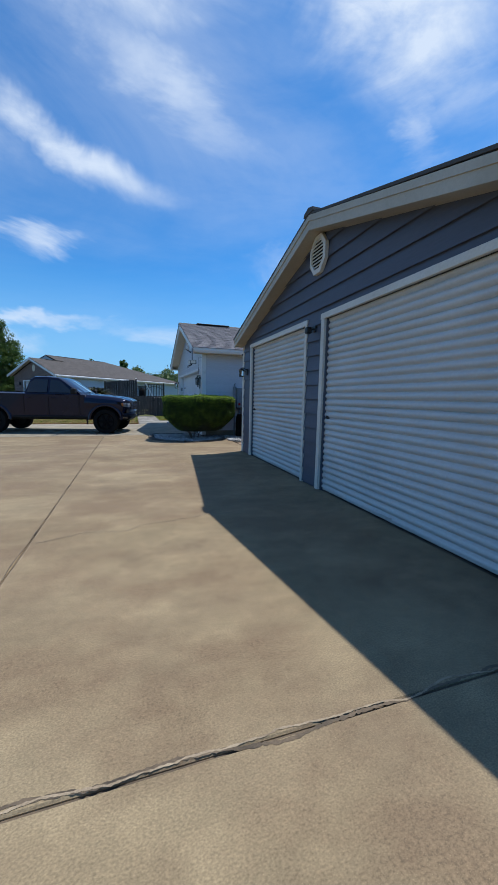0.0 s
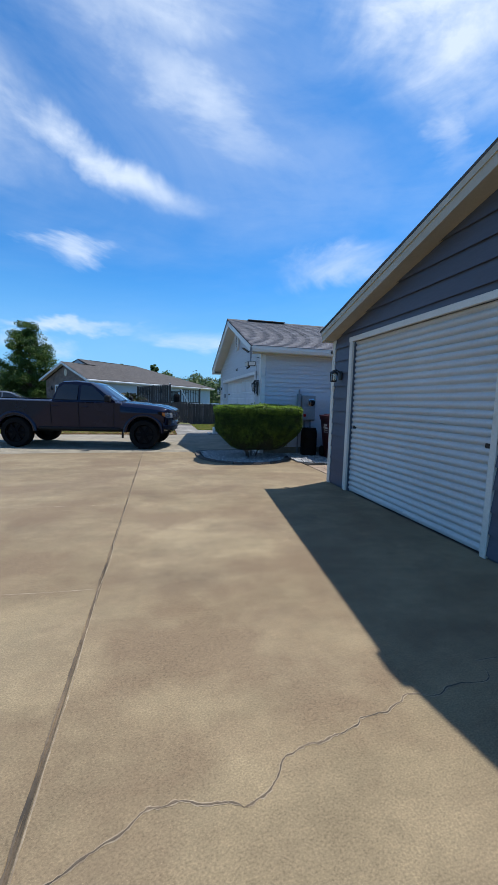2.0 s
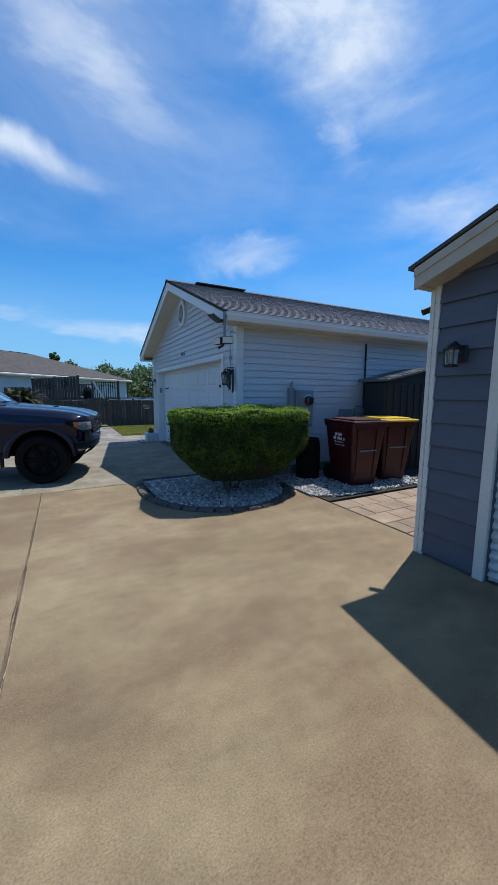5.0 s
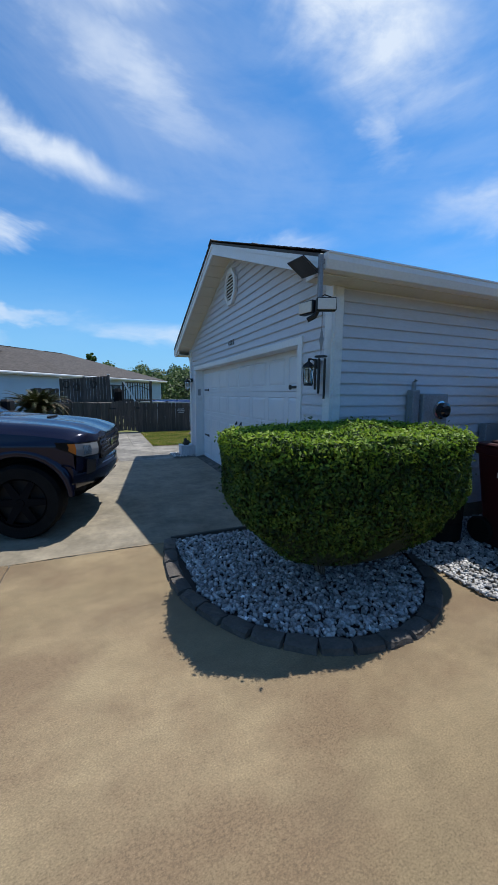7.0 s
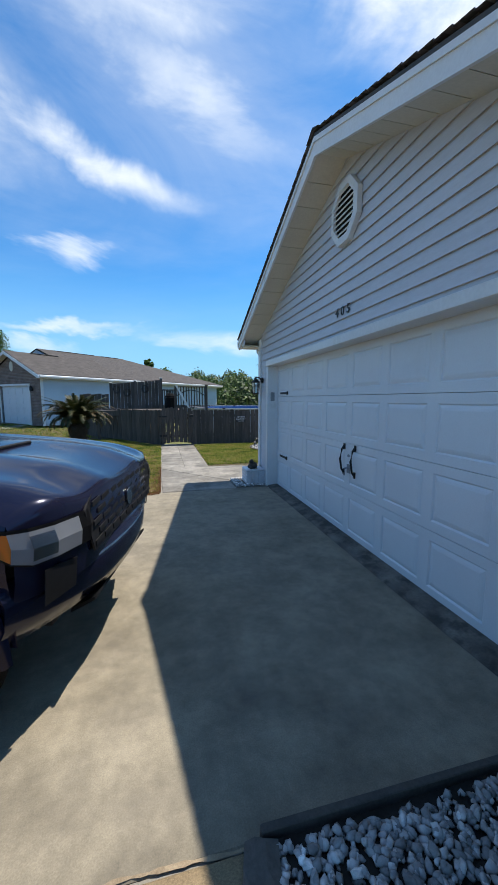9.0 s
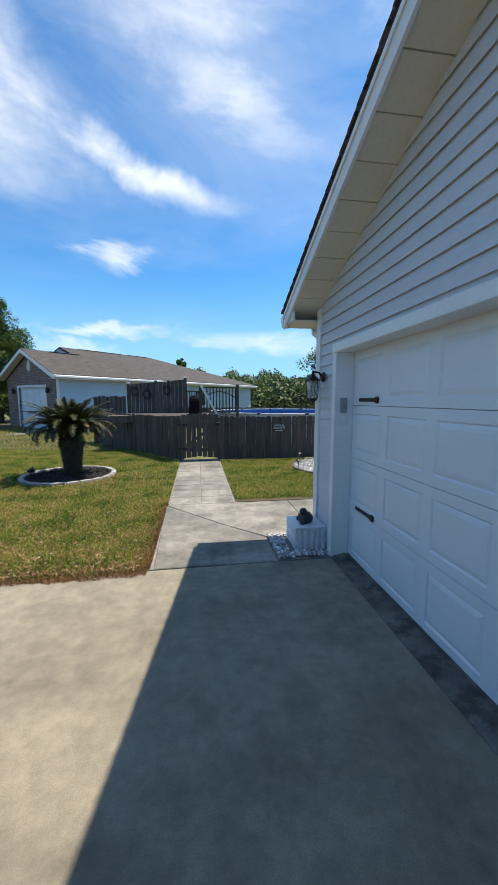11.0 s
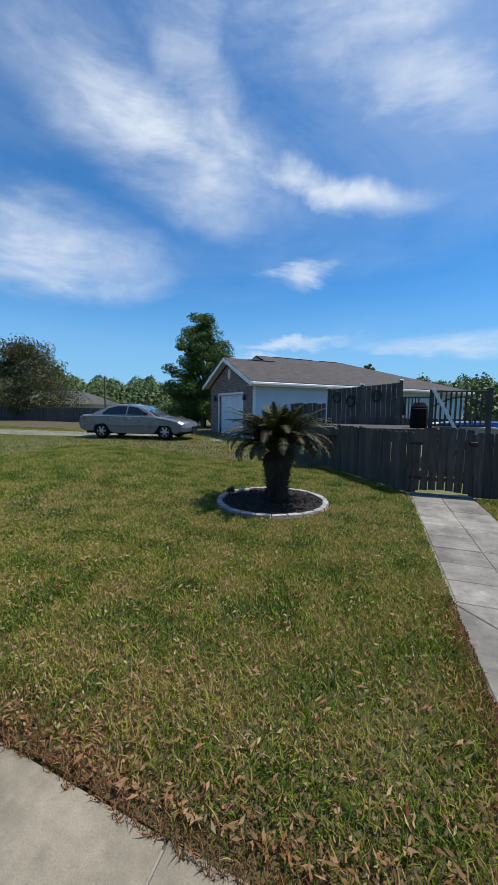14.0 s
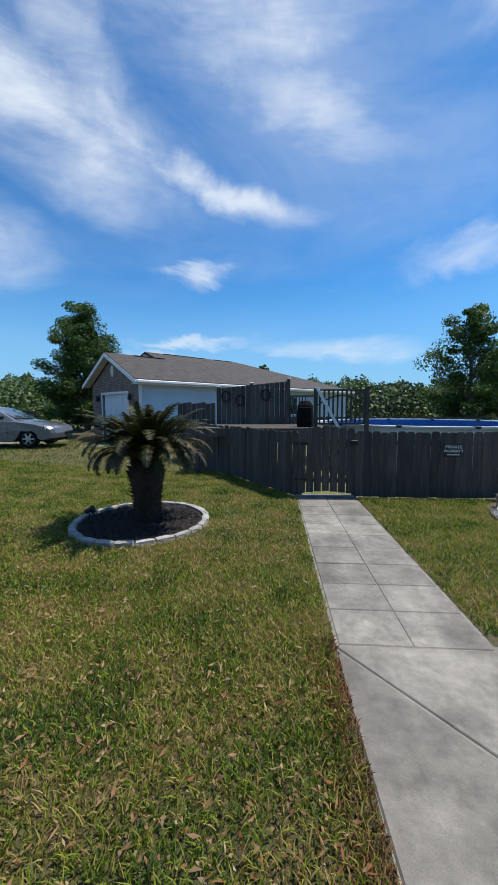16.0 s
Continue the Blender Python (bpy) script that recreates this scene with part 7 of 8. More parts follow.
    part("top_cap", lathe([(0.09, 4.2), (0.1, 4.24), (0.03, 4.3)], 8), M_GREYBOX, pl)


build_neighbour()


# ---------------------------------------------------------------- vehicles
def shell(profile, half_w, front_pull=0.16, rear_pull=0.06, drop=0.05, mid=0.7, tumble=None):
    """A car body: its side outline (x, z), drawn across the width in slices that round off towards the flanks."""
    xs = [p[0] for p in profile]
    x_lo, x_hi = min(xs), max(xs)
    bm = bmesh.new()
    rings = []
    for s in (-1.0, -0.97, -0.86, -0.5, 0.0, 0.5, 0.86, 0.97, 1.0):
        e = abs(s)
        ring = []
        for x, z in profile:
            k = max(0, (x - (x_hi - 0.9)) / 0.9)
            q = max(0, ((x_lo + 0.6) - x) / 0.6)
            xx = x - front_pull * k * e ** 3 + rear_pull * q * e ** 3
            zz = z - (drop * ((e - 0.80) / 0.20) ** 2 if e > 0.8 and z > mid else 0) + (0.012 * (1 - e * e) if z > mid else 0)
            w = half_w * (1 - 0.035 * k * k)
            if tumble:
                w *= tumble(z)
            elif z < 0.62:
                w *= 0.975
            ring.append(bm.verts.new((xx, s * w, zz)))
        rings.append(ring)
    n = len(profile)
    for r0, r1 in zip(rings, rings[1:]):
        for k in range(n):
            bm.faces.new((r0[k], r0[(k + 1) % n], r1[(k + 1) % n], r1[k]))
    bm.faces.new(rings[0])
    bm.faces.new(rings[-1][::-1])
    bmesh.ops.triangulate(bm, faces=[f for f in bm.faces if len(f.verts) > 4])
    bmesh.ops.recalc_face_normals(bm, faces=bm.faces)
    return bm


def arch(cx, r, z0, n=10):
    """Points over a wheel, from front to rear."""
    a0 = math.asin(max(-1, min(1, z0 / r)))
    return [(cx + r * math.cos(a0 + (math.pi - 2 * a0) * k / n), r * math.sin(a0 + (math.pi - 2 * a0) * k / n)) for k in range(n + 1)]


def wheel(parent, x, y, r, wide, rim_material, spokes, side):
    w = part("wheel", lathe([(r * 0.66, -wide / 2), (r * 0.93, -wide / 2), (r, -wide * 0.32), (r, wide * 0.32), (r * 0.93, wide / 2), (r * 0.66, wide / 2)], 36, "y", False), M_RUBBER, parent, "black rubber tyre")
    w.matrix_local = pose(x, y, r)
    f = side * wide * 0.40
    part("rim", lathe([(r * 0.665, f - 0.015), (r * 0.665, f + 0.015), (r * 0.60, f + 0.004 * side), (r * 0.60, f - 0.02 * side)], 28, "y", False), rim_material, w)
    part("hub_back", lathe([(r * 0.62, f - side * 0.07 - 0.004), (r * 0.62, f - side * 0.07 + 0.004)], 24, "y"), M_PLASTIC, w)
    for k in range(spokes):
        a = 2 * math.pi * k / spokes
        bm = bmesh.new()
        add_prism(bm, [(0.02, f - 0.02, -r * 0.11), (r * 0.62, f - 0.012, -r * 0.075), (r * 0.62, f - 0.012, r * 0.075), (0.02, f - 0.02, r * 0.11)], (0, 0.026, 0))
        part("spoke", bm, rim_material, w).matrix_local = pose(0, 0, 0, 0, math.degrees(a), 0)
    part("hub_cap", lathe([(r * 0.15, f - 0.02), (r * 0.15, f + 0.02), (r * 0.1, f + side * 0.028)], 14, "y"), rim_material, w)
    return w


def pane(parent, pts, y_fn, material, thick=0.008, name="side_window"):
    """A window in a flank: points (x, z) at the flank's width."""
    for s in (-1, 1):
        bm = bmesh.new()
        add_prism(bm, [(x, s * (y_fn(z) + 0.002), z) for x, z in pts], (0, s * thick, 0))
        part(name, bm, material, parent)


def truck_front(t, half):
    """Hood, fenders and nose in one loft: the hood falls forward and rolls over into the nose; the flanks are cut by the wheel arches."""
    back, rows, cols = -0.64, 22, 29
    span = [-1 + 2 * k / (cols - 1) for k in range(cols)]
    span = [math.copysign(abs(q) ** 0.72, q) for q in span]
    nose_x = lambda q: 0.755 - 0.19 * abs(q) ** 5
    crown = lambda x: 1.245 - 0.075 * x - 0.10 * max(0, x) ** 2 - 0.30 * max(0, x - 0.45) ** 1.5

    def fall(q):
        e = abs(q)
        return 0.022 * math.exp(-((e - 0.36) / 0.13) ** 2) + 0.012 * math.exp(-((e - 0.80) / 0.10) ** 2) - 0.03 * e ** 2 - 0.085 * max(0, (e - 0.80) / 0.20) ** 2.2

    bm = bmesh.new()
    grid = []
    for r in range(rows + 1):
        u = r / rows
        line = []
        for q in span:
            x = back + (nose_x(q) - 0.015 - back) * u
            bulge = 0.03 * math.exp(-((x + 0.10) / 0.22) ** 2) * math.exp(-(q / 0.26) ** 4)
            line.append(bm.verts.new((x, q * half * (1 - 0.02 * u ** 4), crown(x) + fall(q) + bulge)))
        grid.append(line)
    for k, (dx, drop) in enumerate(((0.010, 0.10), (0.018, 0.25), (0.020, 0.5), (0.018, 0.75), (0.005, 1.0))):
        line = []
        for c, q in enumerate(span):
            top = grid[rows][c].co
            line.append(bm.verts.new((top.x + dx, top.y, top.z + (0.72 - top.z) * drop)))
        grid.append(line)
    for r0, r1 in zip(grid, grid[1:]):
        for c in range(cols - 1):
            bm.faces.new((r0[c], r0[c + 1], r1[c + 1], r1[c]))
    hood = part("hood", bm, M_TRUCK, t, smooth=True)
    for side, c in ((-1, 0), (1, cols - 1)):
        tops = [hood.data.vertices[r * cols + c].co.copy() for r in range(rows + 1)]
        pts = []
        for a, b in zip(tops, tops[1:]):
            pts += [a, a.lerp(b, 0.5)]
        pts.append(tops[-1])
        bm = bmesh.new()
        lines = []
        for p in pts:
            low = 0.42 + math.sqrt(max(0, 0.505 ** 2 - p.x ** 2)) if abs(p.x) < 0.49 else (0.54 if p.x < 0 else 0.52)
            line = []
            for k in range(11):
                w = k / 10
                z = p.z + (low - p.z) * w
                y = p.y + side * (0.028 * math.sin(math.pi * min(1, (p.z - z) / 0.34)) + 0.010 * math.exp(-((z - 1.0) / 0.03) ** 2) - 0.012 * w)
                line.append(bm.verts.new((p.x, y, z)))
            lines.append(line)
        for l0, l1 in zip(lines, lines[1:]):
            for k in range(10):
                bm.faces.new((l0[k], l0[k + 1], l1[k + 1], l1[k]))
        part("front_fender", bm, M_TRUCK, t, smooth=True)
        part("wheel_liner", box((-0.52, min(side * 0.45, side * 0.62), 0.45), (0.50, max(side * 0.45, side * 0.62), 1.02)), M_RUBBER, t)
    part("scoop_mouth", box((0.055, -0.17, crown(0.06) + 0.012), (0.075, 0.17, crown(0.06) + 0.034), 0.006), M_PLASTIC, t)
    part("cowl", box((-0.74, -0.72, 1.27), (-0.60, 0.72, 1.305), 0.012), M_PLASTIC, t)


def build_truck():
    ang = -11.5
    t = holder("pickup_truck", "dark blue-grey crew-cab pickup truck parked on the drive", "pickup truck", pose(-1.115, 15.348, 0, 0, 0, ang))
    WB, R, HW = 3.45, 0.405, 0.94
    ra = [(x - WB, z + 0.42) for x, z in arch(0.0, 0.50, 0.10)]
    prof = [(-0.62, 0.52), (-0.62, 1.285), (-0.72, 1.30),
            (-2.40, 1.30), (-2.52, 1.31), (-4.46, 1.33), (-4.50, 1.28), (-4.50, 0.72), (-4.40, 0.60)]
    prof += [(-3.98, 0.60)] + [(x, z) for x, z in ra[::-1]] + [(-2.9, 0.52)]
    part("body", shell(prof, HW - 0.03, 0.0), M_TRUCK, t, smooth=True).data.set_sharp_from_angle(angle=0.62)
    tum = lambda z: 1.0 - 0.24 * max(0, (z - 1.28)) / 0.58
    cab = [(-0.66, 1.24), (-0.70, 1.30), (-1.34, 1.74), (-1.48, 1.81), (-1.9, 1.85), (-2.25, 1.83), (-2.36, 1.77), (-2.52, 1.24)]
    part("cab", shell(cab, HW - 0.05, 0.10, 0.03, 0.03, 1.7, tum), M_TRUCK, t, smooth=True).data.set_sharp_from_angle(angle=0.62)
    flank = lambda z: (HW - 0.05) * tum(z)
    pane(t, [(-0.98, 1.32), (-1.44, 1.70), (-1.72, 1.735), (-1.72, 1.32)], flank, M_CARGLASS)
    pane(t, [(-1.80, 1.32), (-1.80, 1.735), (-2.20, 1.735), (-2.34, 1.62), (-2.40, 1.32)], flank, M_CARGLASS)
    bm = bmesh.new()
    n = Vector((0.44, 0, 0.64)).normalized() * 0.012
    vs = [Vector((-0.75, -0.74, 1.34)), Vector((-0.75, 0.74, 1.34)), Vector((-1.31, 0.62, 1.725)), Vector((-1.31, -0.62, 1.725))]
    vs = [v + Vector((-0.085 * (abs(v.y) > 0.7) - 0.07 * (abs(v.y) < 0.7), 0, 0)) + n for v in vs]
    lo = [bm.verts.new(v) for v in vs]
    mid0, mid1 = bm.verts.new((-0.735 + n.x, 0, 1.34 + n.z)), bm.verts.new((-1.305 + n.x, 0, 1.735 + n.z))
    bm.faces.new((lo[0], mid0, mid1, lo[3]))
    bm.faces.new((mid0, lo[1], lo[2], mid1))
    part("windshield", bm, M_WINDSHIELD, t, "tinted windshield")
    # bed cavity, tailgate rail, doors
    part("bed_floor", box((-4.38, -0.72, 1.335), (-2.62, 0.72, 1.345)), M_PLASTIC, t, "black bed cover")
    for s in (-1, 1):
        y = s * (HW - 0.028)
        for x in (-0.82, -1.76, -2.5):
            part("door_gap", box((x - 0.004, y - 0.003, 0.60), (x + 0.004, y + 0.003, 1.27)), M_PLASTIC, t)
        for x in (-1.60, -2.38):
            part("door_handle", tube([(x - 0.08, y, 1.14), (x - 0.07, y + s * 0.03, 1.14), (x + 0.07, y + s * 0.03, 1.14), (x + 0.08, y, 1.14)], 0.012, 6), M_TRUCK, t)
        part("rocker", box((-2.85, min(y, y - s * 0.09), 0.50), (-0.6, max(y, y - s * 0.09), 0.58), 0.02), M_PLASTIC, t)
        part("mirror", box((-0.98, min(y + s * 0.06, y + s * 0.27), 1.27), (-0.84, max(y + s * 0.06, y + s * 0.27), 1.46), 0.03), M_PLASTIC, t)
        part("mirror_stalk", tube([(-0.92, y - s * 0.06, 1.29), (-0.92, y + s * 0.09, 1.31)], 0.022, 6), M_PLASTIC, t)
        for cx in (0.0, -WB):
            bm = bmesh.new()
            rings = []
            for k in range(17):
                a = math.radians(4) + math.radians(172) * k / 16
                c, q = math.cos(a), math.sin(a)
                rings.append([bm.verts.new((cx + rr * c, yy, 0.42 + rr * q)) for rr, yy in ((0.475, y - s * 0.06), (0.485, y + s * 0.03), (0.545, y + s * 0.025), (0.575, y - s * 0.005))])
            for r0, r1 in zip(rings, rings[1:]):
                for k in range(3):
                    bm.faces.new((r0[k], r0[k + 1], r1[k + 1], r1[k]))
            bmesh.ops.recalc_face_normals(bm, faces=bm.faces)
            part("fender_flare", bm, M_TRUCK, t, smooth=True)
            wheel(t, cx, s * (HW - 0.145), R, 0.27, M_RIM, 6, s)
        # lamps
        fl = part("fog_lamp_pocket", prism([(0.86, s * 0.66, 0.68), (0.885, s * 0.66, 0.82), (0.79, s * 0.84, 0.84), (0.77, s * 0.84, 0.68)], (0.015, s * 0.01, 0)), M_PLASTIC, t)
        part("fog_lamp", lathe([(0.05, 0.0), (0.05, 0.015), (0.03, 0.02)], 14), M_LENS, fl).matrix_local = pose(0.655, s * 0.73, 0.75, 0, 90, s * 20)
        part("tail_lamp", box((-4.51, s * 0.80 - 0.09, 0.95), (-4.40, s * 0.80 + 0.09, 1.28), 0.02), M_REDLENS, t)
    # nose: grille, bumper, scoop
    gr = part("grille", prism([(0.955, -0.56, 0.80), (0.955, 0.56, 0.80), (0.925, 0.62, 1.02), (0.90, 0.50, 1.08), (0.90, -0.50, 1.08), (0.925, -0.62, 1.02)], (0.02, 0, 0)), M_PLASTIC, t, "black mesh grille")
    for r_ in range(5):
        for c in range(9):
            y = -0.50 + c * 0.125 + (0.06 if r_ % 2 else 0)
            if abs(y) > 0.54:
                continue
            z = 0.82 + r_ * 0.05
            part("grille_cell", prism([(0.972 - 0.1 * (z - 0.8), y - 0.05, z), (0.98 - 0.1 * (z - 0.8), y + 0.045, z + 0.012), (0.972 - 0.1 * (z - 0.8), y + 0.05, z + 0.035), (0.968 - 0.1 * (z - 0.8), y - 0.045, z + 0.025)], (0.012, 0, 0)), M_PLASTIC, gr)
    bm = bmesh.new()
    rows = []
    for k in range(13):
        y = -0.93 + 1.86 * k / 12
        e = abs(y) / 0.93
        x = 1.0 - 0.46 * e ** 2.3
        rows.append([bm.verts.new((x + dx, y, z)) for dx, z in ((-0.12, 0.80), (0.0, 0.775), (0.035, 0.72), (0.02, 0.62), (-0.05, 0.53), (-0.2, 0.50))])
    for r0, r1 in zip(rows, rows[1:]):
        for k in range(5):
            bm.faces.new((r0[k], r0[k + 1], r1[k + 1], r1[k]))
    bmesh.ops.recalc_face_normals(bm, faces=bm.faces)
    part("front_bumper", bm, M_TRUCK, t, smooth=True)
    part("bumper_lip", tube([(1.02 - 0.46 * (abs(y) / 0.93) ** 2.3, y, 0.735) for y in [-0.75 + 1.5 * k / 10 for k in range(11)]], 0.012, 6), M_CHROME, t, "bright bumper strip")
    part("skid_plate", prism([(0.90, -0.5, 0.50), (0.90, 0.5, 0.50), (0.62, 0.45, 0.40), (0.62, -0.45, 0.40)], (0, 0, 0.02)), M_PLASTIC, t)
    part("badge", tube([(0.985, 0, 0.93), (0.995, 0, 0.93)], 0.055, 16), M_CHROME, t)
    part("underbody", box((-4.3, -0.62, 0.44), (0.6, 0.62, 0.60)), M_PLASTIC, t)
    for x in (0.0, -WB):
        part("axle", tube([(x, -0.75, R), (x, 0.75, R)], 0.06, 8), M_PLASTIC, t)
    part("step_bracket", box((-0.62, -0.86, 0.30), (-0.58, -0.80, 0.52)), M_PLASTIC, t)
    part("roof_antenna", prism([(-2.2, -0.02, 1.85), (-2.05, -0.02, 1.85), (-2.18, -0.02, 1.90)], (0, 0.04, 0)), M_PLASTIC, t)
    # the nose is short: draw everything ahead of the wheel in
    for ob in t.children:
        if ob.type == "MESH" and not ob.name.startswith("wheel"):
            for o in (ob, *ob.children):
                for v in o.data.vertices:
                    if v.co.x > 0.5:
                        v.co.x -= (v.co.x - 0.5) * 0.45
    truck_front(t, HW - 0.025)
    for s in (-1, 1):
        plan = [(0.38, 0.928), (0.50, 0.926), (0.57, 0.916), (0.63, 0.875), (0.685, 0.79), (0.73, 0.66), (0.75, 0.585)]

        def band(k0, k1, inset, out):
            bm = bmesh.new()
            rows = []
            for k in range(k0, k1 + 1):
                x, y = plan[k]
                lo = 0.985 - 0.115 * min(1, k / 2.5) + inset
                hi = 1.045 - 0.02 * k / 6 - inset
                e = Vector((0.35 + 0.65 * k / 6, s * (1 - 0.6 * k / 6), 0)).normalized() * out
                rows.append([bm.verts.new((x + e.x + d, s * y + e.y, z)) for d, z in ((0, lo), (0.006, (lo + hi) / 2), (-0.008, hi))])
            for a, b in zip(rows, rows[1:]):
                for q in range(2):
                    bm.faces.new((a[q], b[q], b[q + 1], a[q + 1]))
            bmesh.ops.solidify(bm, geom=bm.faces[:], thickness=0.012)
            bmesh.ops.recalc_face_normals(bm, faces=bm.faces)
            return bm

        hl = part("headlamp", band(0, 6, 0.0, 0.004), M_PLASTIC, t, "wraparound headlamp")
        part("turn_lens", band(1, 2, 0.014, 0.014), M_AMBER, hl, "amber turn lens")
        part("lamp_lens", band(2, 5, 0.012, 0.016), M_LENS, hl, "clear lamp lens")
        part("lamp_reflector", band(3, 4, 0.03, 0.022), M_CHROME, hl, "bright lamp reflector")
    part("rear_bumper", box((-4.62, -0.85, 0.55), (-4.48, 0.85, 0.74), 0.03), M_CHROME, t)


build_truck()


def build_sedan():
    z0 = float(lift(np.array(-10.5), np.array(31.0))) + 0.02
    c = holder("sedan_car", "silver-grey four-door sedan parked on the neighbour's drive", "car", pose(-8.95, 30.75, z0, 0, 0, 10))
    WB, R, HW = 2.75, 0.315, 0.90
    fa = [(x, z + 0.32) for x, z in arch(0.0, 0.375, 0.0)]
    ra = [(x - WB, z + 0.32) for x, z in arch(0.0, 0.375, 0.0)]
    prof = [(0.98, 0.34), (1.02, 0.50), (0.96, 0.66), (0.80, 0.74), (0.30, 0.84), (-0.35, 0.93), (-0.5, 0.95), (-2.6, 0.98), (-3.0, 0.99),
            (-3.70, 0.97), (-3.86, 0.90), (-3.92, 0.66), (-3.88, 0.42), (-3.6, 0.32)] + ra[::-1] + [(-2.2, 0.24), (-0.5, 0.24)] + fa[::-1] + [(0.6, 0.26)]
    part("body", shell(prof, HW - 0.02, 0.30, 0.18, 0.05, 0.6), M_SILVER, c)
    tum = lambda z: 1.0 - 0.30 * max(0, (z - 0.95)) / 0.45
    cab = [(-0.30, 0.92), (-0.9, 1.24), (-1.25, 1.36), (-1.6, 1.41), (-2.1, 1.41), (-2.5, 1.34), (-2.9, 1.18), (-3.35, 0.97), (-3.3, 0.93)]
    part("roof", shell(cab, HW - 0.05, 0.12, 0.12, 0.04, 1.3, tum), M_SILVER, c)
    fl = lambda z: (HW - 0.05) * tum(z)
    pane(c, [(-0.72, 1.02), (-1.22, 1.28), (-1.62, 1.33), (-1.62, 1.02)], fl, M_CARGLASS)
    pane(c, [(-1.68, 1.02), (-1.68, 1.33), (-2.12, 1.33), (-2.50, 1.24), (-2.72, 1.05), (-2.66, 1.02)], fl, M_CARGLASS)
    bm = bmesh.new()
    vs = [bm.verts.new(p) for p in ((-0.42, -0.66, 0.99), (-0.36, 0, 0.99), (-0.42, 0.66, 0.99), (-1.16, 0.55, 1.345), (-1.12, 0, 1.36), (-1.16, -0.55, 1.345))]
    bm.faces.new((vs[0], vs[1], vs[4], vs[5]))
    bm.faces.new((vs[1], vs[2], vs[3], vs[4]))
    part("windshield", bm, M_WINDSHIELD, c)
    for s in (-1, 1):
        y = s * (HW - 0.018)
        for cx in (0.0, -WB):
            wheel(c, cx, s * (HW - 0.13), R, 0.21, M_ALLOY, 6, s)
        for x in (-0.62, -1.65, -2.45):
            part("door_gap", box((x - 0.003, y - 0.003, 0.36), (x + 0.003, y + 0.003, 0.93)), M_PLASTIC, c)
        part("side_moulding", box((-2.35, min(y, y + s * 0.015), 0.56), (-0.45, max(y, y + s * 0.015), 0.61), 0.005), M_SILVER, c)
        for x in (-1.5, -2.3):
            part("door_handle", box((x - 0.09, min(y, y + s * 0.02), 0.80), (x + 0.09, max(y, y + s * 0.02), 0.84), 0.008), M_SILVER, c)
        part("mirror", box((-0.80, min(y, y + s * 0.17), 0.98), (-0.68, max(y, y + s * 0.17), 1.10), 0.03), M_PLASTIC, c)
        part("headlamp", prism([(0.80, s * 0.45, 0.58), (0.82, s * 0.45, 0.70), (0.50, s * 0.84, 0.76), (0.55, s * 0.86, 0.62)], (0.02, s * 0.03, 0.01)), M_LENS, c)
        part("tail_lamp", prism([(-3.86, s * 0.45, 0.74), (-3.84, s * 0.45, 0.90), (-3.45, s * 0.88, 0.90), (-3.50, s * 0.88, 0.74)], (-0.03, s * 0.012, 0.005)), M_REDLENS, c)
    part("underbody", box((-3.6, -0.6, 0.2), (0.7, 0.6, 0.34)), M_PLASTIC, c)
    part("front_grille", box((0.98, -0.35, 0.44), (1.03, 0.35, 0.54), 0.02), M_PLASTIC, c)


build_sedan()


# ---------------------------------------------------------------- trees and woods
def tree(name, x, y, tall, spread, seed, material, label, clumps=46, leaves=9000, size=(0.045, 0.085), low=0.12, lean=0.0, slim=1.0):
    """A tapered trunk with limbs; leaves gather in uneven clumps round the limb ends, with gaps between."""
    r = random.Random(seed)
    rng = np.random.default_rng(seed)
    z0 = float(lift(np.array(x), np.array(y))) - 0.05
    t = holder(name, label, "tree", pose(x, y, z0))
    top = Vector((lean, r.uniform(-0.3, 0.3), tall * 0.86))
    trunk = [Vector((0, 0, 0)).lerp(top, k / 6) + Vector((r.uniform(-0.08, 0.08), r.uniform(-0.08, 0.08), 0)) * (k > 0) for k in range(7)]
    rad = tall * 0.022
    part("trunk", tube(trunk, [rad * (1.25 - 1.1 * k / 6) for k in range(7)], 8), M_BARK, t)
    ends = []
    for k in range(clumps):
        q = low + (0.97 - low) * (k + 0.5) / clumps
        base = trunk[0].lerp(top, max(0.1, q * 0.82))
        a = k * 2.39996 + r.uniform(-0.5, 0.5)
        prof = math.sin(math.pi * min(1, 0.16 + 0.84 * q) ** 0.9) ** 0.7
        reach = spread * slim * prof * r.uniform(0.45, 1.08)
        end = Vector((base.x + math.cos(a) * reach, base.y + math.sin(a) * reach, tall * q + r.uniform(-0.04, 0.07) * tall))
        midp = base.lerp(end, 0.5) + Vector((0, 0, 0.03 * tall))
        part("limb", tube([base, midp, end], [rad * 0.42 * (1.1 - q), rad * 0.25 * (1.1 - q), rad * 0.06], 5), M_BARK, t)
        ends.append((end, prof))
        ends.append((midp.lerp(end, 0.3), prof * 0.8))
    per = leaves // len(ends)
    P, Nn = [], []
    for e, pf in ends:
        n = int(per * r.uniform(0.5, 1.5))
        s = spread * r.uniform(0.13, 0.30) * (0.6 + 0.5 * pf)
        d = rng.normal(0, 1, (n, 3))
        d /= np.linalg.norm(d, axis=1)[:, None]
        P.append(np.array(e) + d * (s * rng.uniform(0.2, 1.15, n) ** 0.6)[:, None] * np.array([1.1, 1.1, 0.75]))
        Nn.append(d + np.array([0, 0, 0.4]))
    leaf_cloud("crown", np.concatenate(P), np.concatenate(Nn), size, material, t, seed + 1, 0.55, 0.8)
    return t


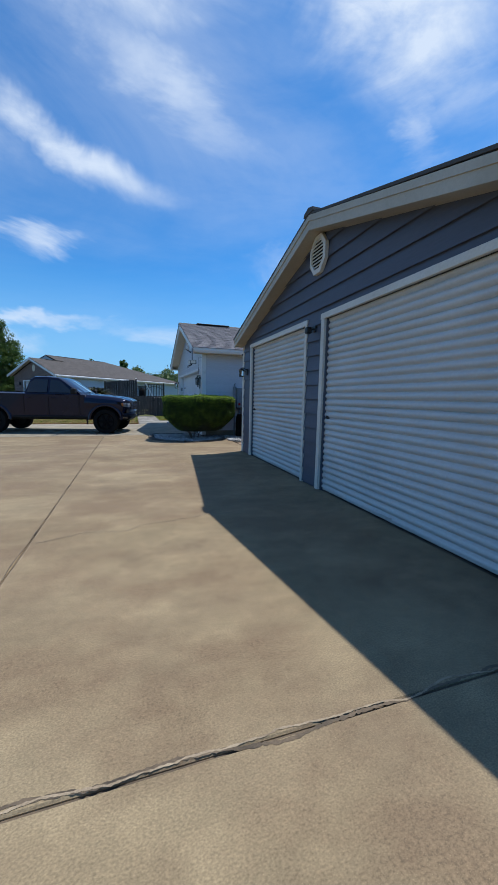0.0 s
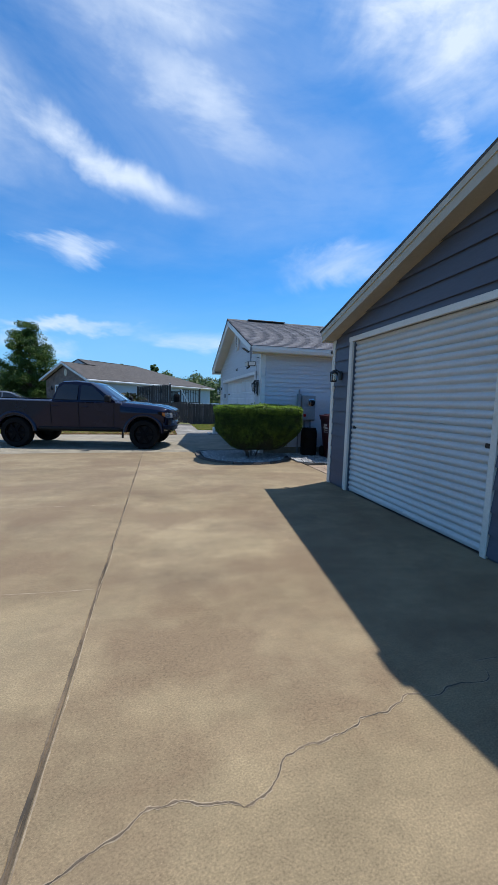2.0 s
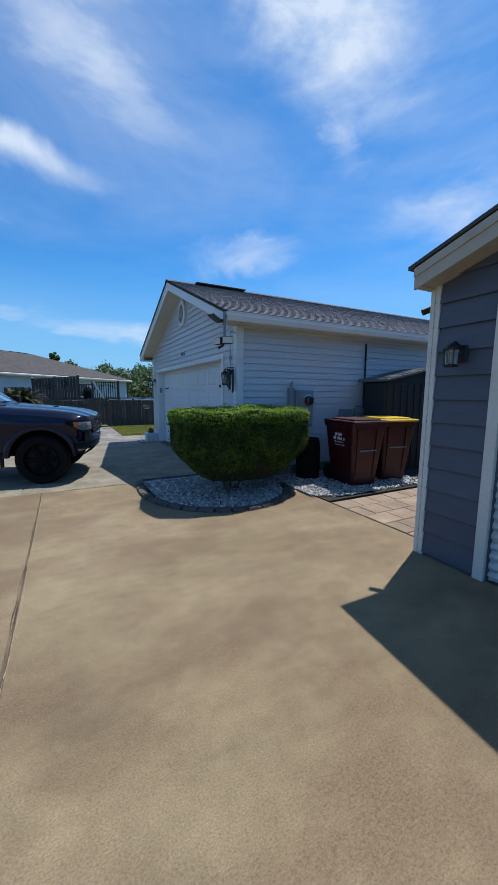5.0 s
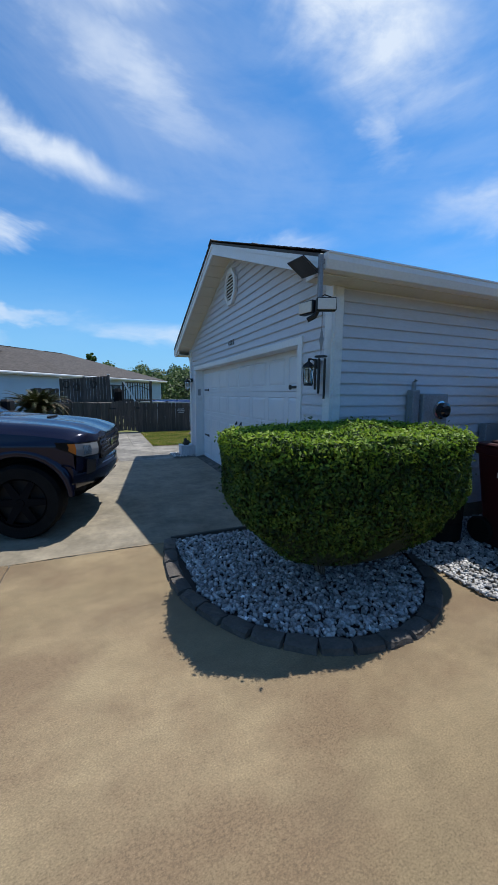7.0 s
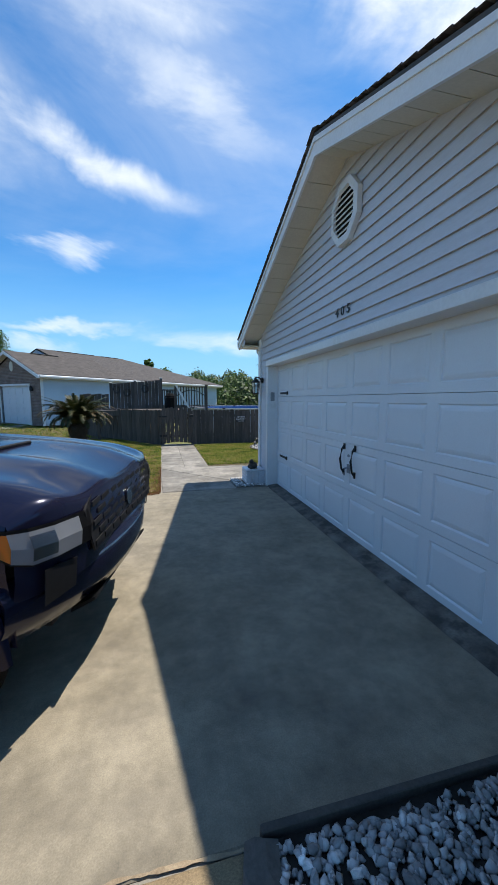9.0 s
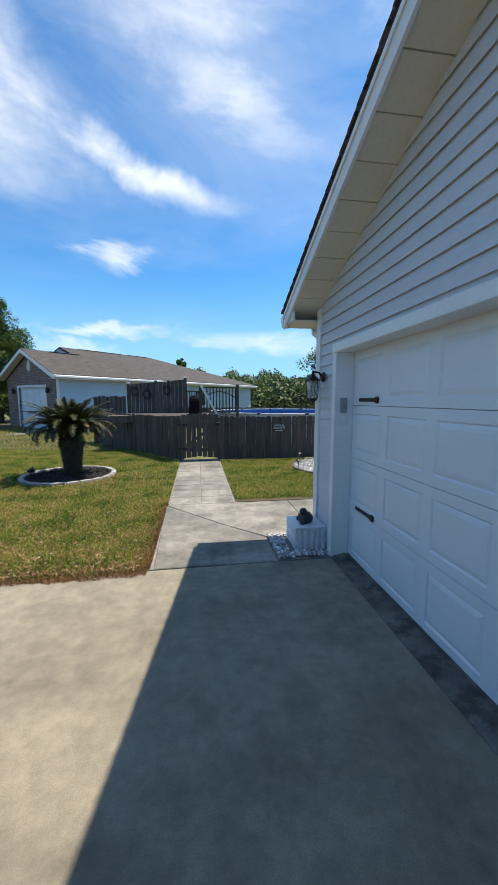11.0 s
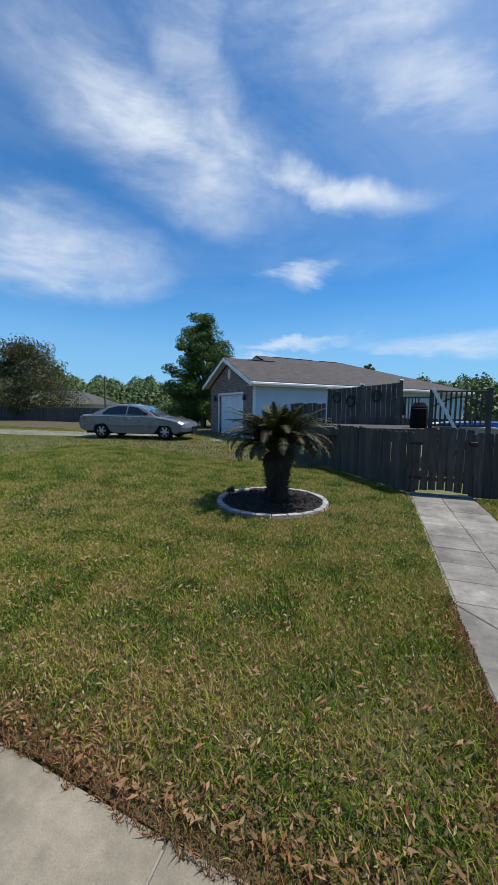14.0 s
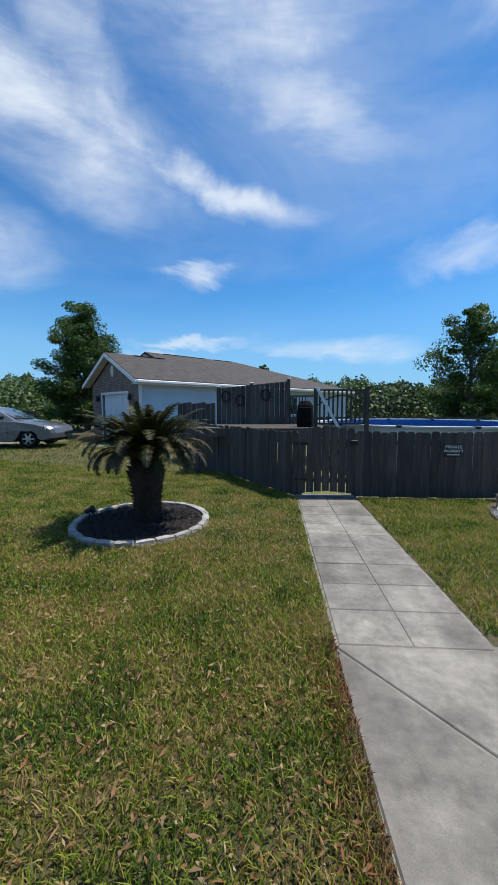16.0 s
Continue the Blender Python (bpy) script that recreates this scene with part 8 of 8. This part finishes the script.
def build_trees():
    tree("tree", -11.9, 39.5, 7.2, 2.4, 41, M_TREE_A, "tall leafy green tree behind the neighbour's house", 70, 52000, low=0.08, slim=0.95)
    tree("tree", 9.3, 37.5, 6.7, 2.2, 43, M_TREE_A, "dark leafy tree beyond the back fence", 58, 26000, low=0.10)
    tree("tree", 12.6, 38.5, 5.6, 2.6, 44, M_TREE_A, "dark leafy tree beyond the back fence", 54, 30000, low=0.08)
    tree("tree", -32.6, 43.0, 7.4, 4.4, 45, M_TREE_B, "broad olive-brown tree in the distance", 56, 24000, size=(0.07, 0.13), low=0.12)
    tree("tree", -14.2, 41.0, 3.4, 2.0, 46, M_TREE_A, "low dark shrub tree beside the tall tree", 30, 6000, low=0.05)
    tree("tree", -9.8, 41.5, 3.6, 1.9, 47, M_TREE_A, "low dark shrub tree behind the house", 26, 5000, low=0.05)
    tree("tree", -1.8, 62.0, 7.0, 1.3, 48, M_TREE_A, "slim tree rising above the roofs", 26, 4000, size=(0.10, 0.18), low=0.5)
    # woods round the horizon, as one mass of leaf clumps on rising ground
    rng = np.random.default_rng(70)
    P, Nn = [], []
    for row, (dist, base_top, cnt) in enumerate(((62, 4.4, 70000), (80, 6.9, 90000), (108, 9.8, 80000))):
        az = rng.uniform(-1.25, 1.0, cnt)
        ridge = base_top * (0.88 + 0.13 * np.sin(az * 7.3 + row) + 0.10 * np.sin(az * 23 + 2 * row) + 0.10 * np.sin(az * 61 + row) + 0.05 * np.sin(az * 143))
        q = rng.uniform(0, 1, cnt) ** 0.75
        d = dist + rng.normal(0, 4.0, cnt) - (1 - q) * 3.0
        P.append(np.stack([np.sin(az) * d, 16 + np.cos(az) * d, ridge * q - 0.2 + rng.normal(0, 0.22, cnt)], -1))
        nn = np.stack([-np.sin(az), -np.cos(az), np.full(cnt, 0.7)], -1)
        Nn.append(nn)
    w = leaf_cloud("far_woods", np.concatenate(P), np.concatenate(Nn), (0.14, 0.34), M_WOODS, None, 71, 0.7, 0.8)
    tagged(w, "green woods along the horizon", "woods", kind="stuff")


build_trees()
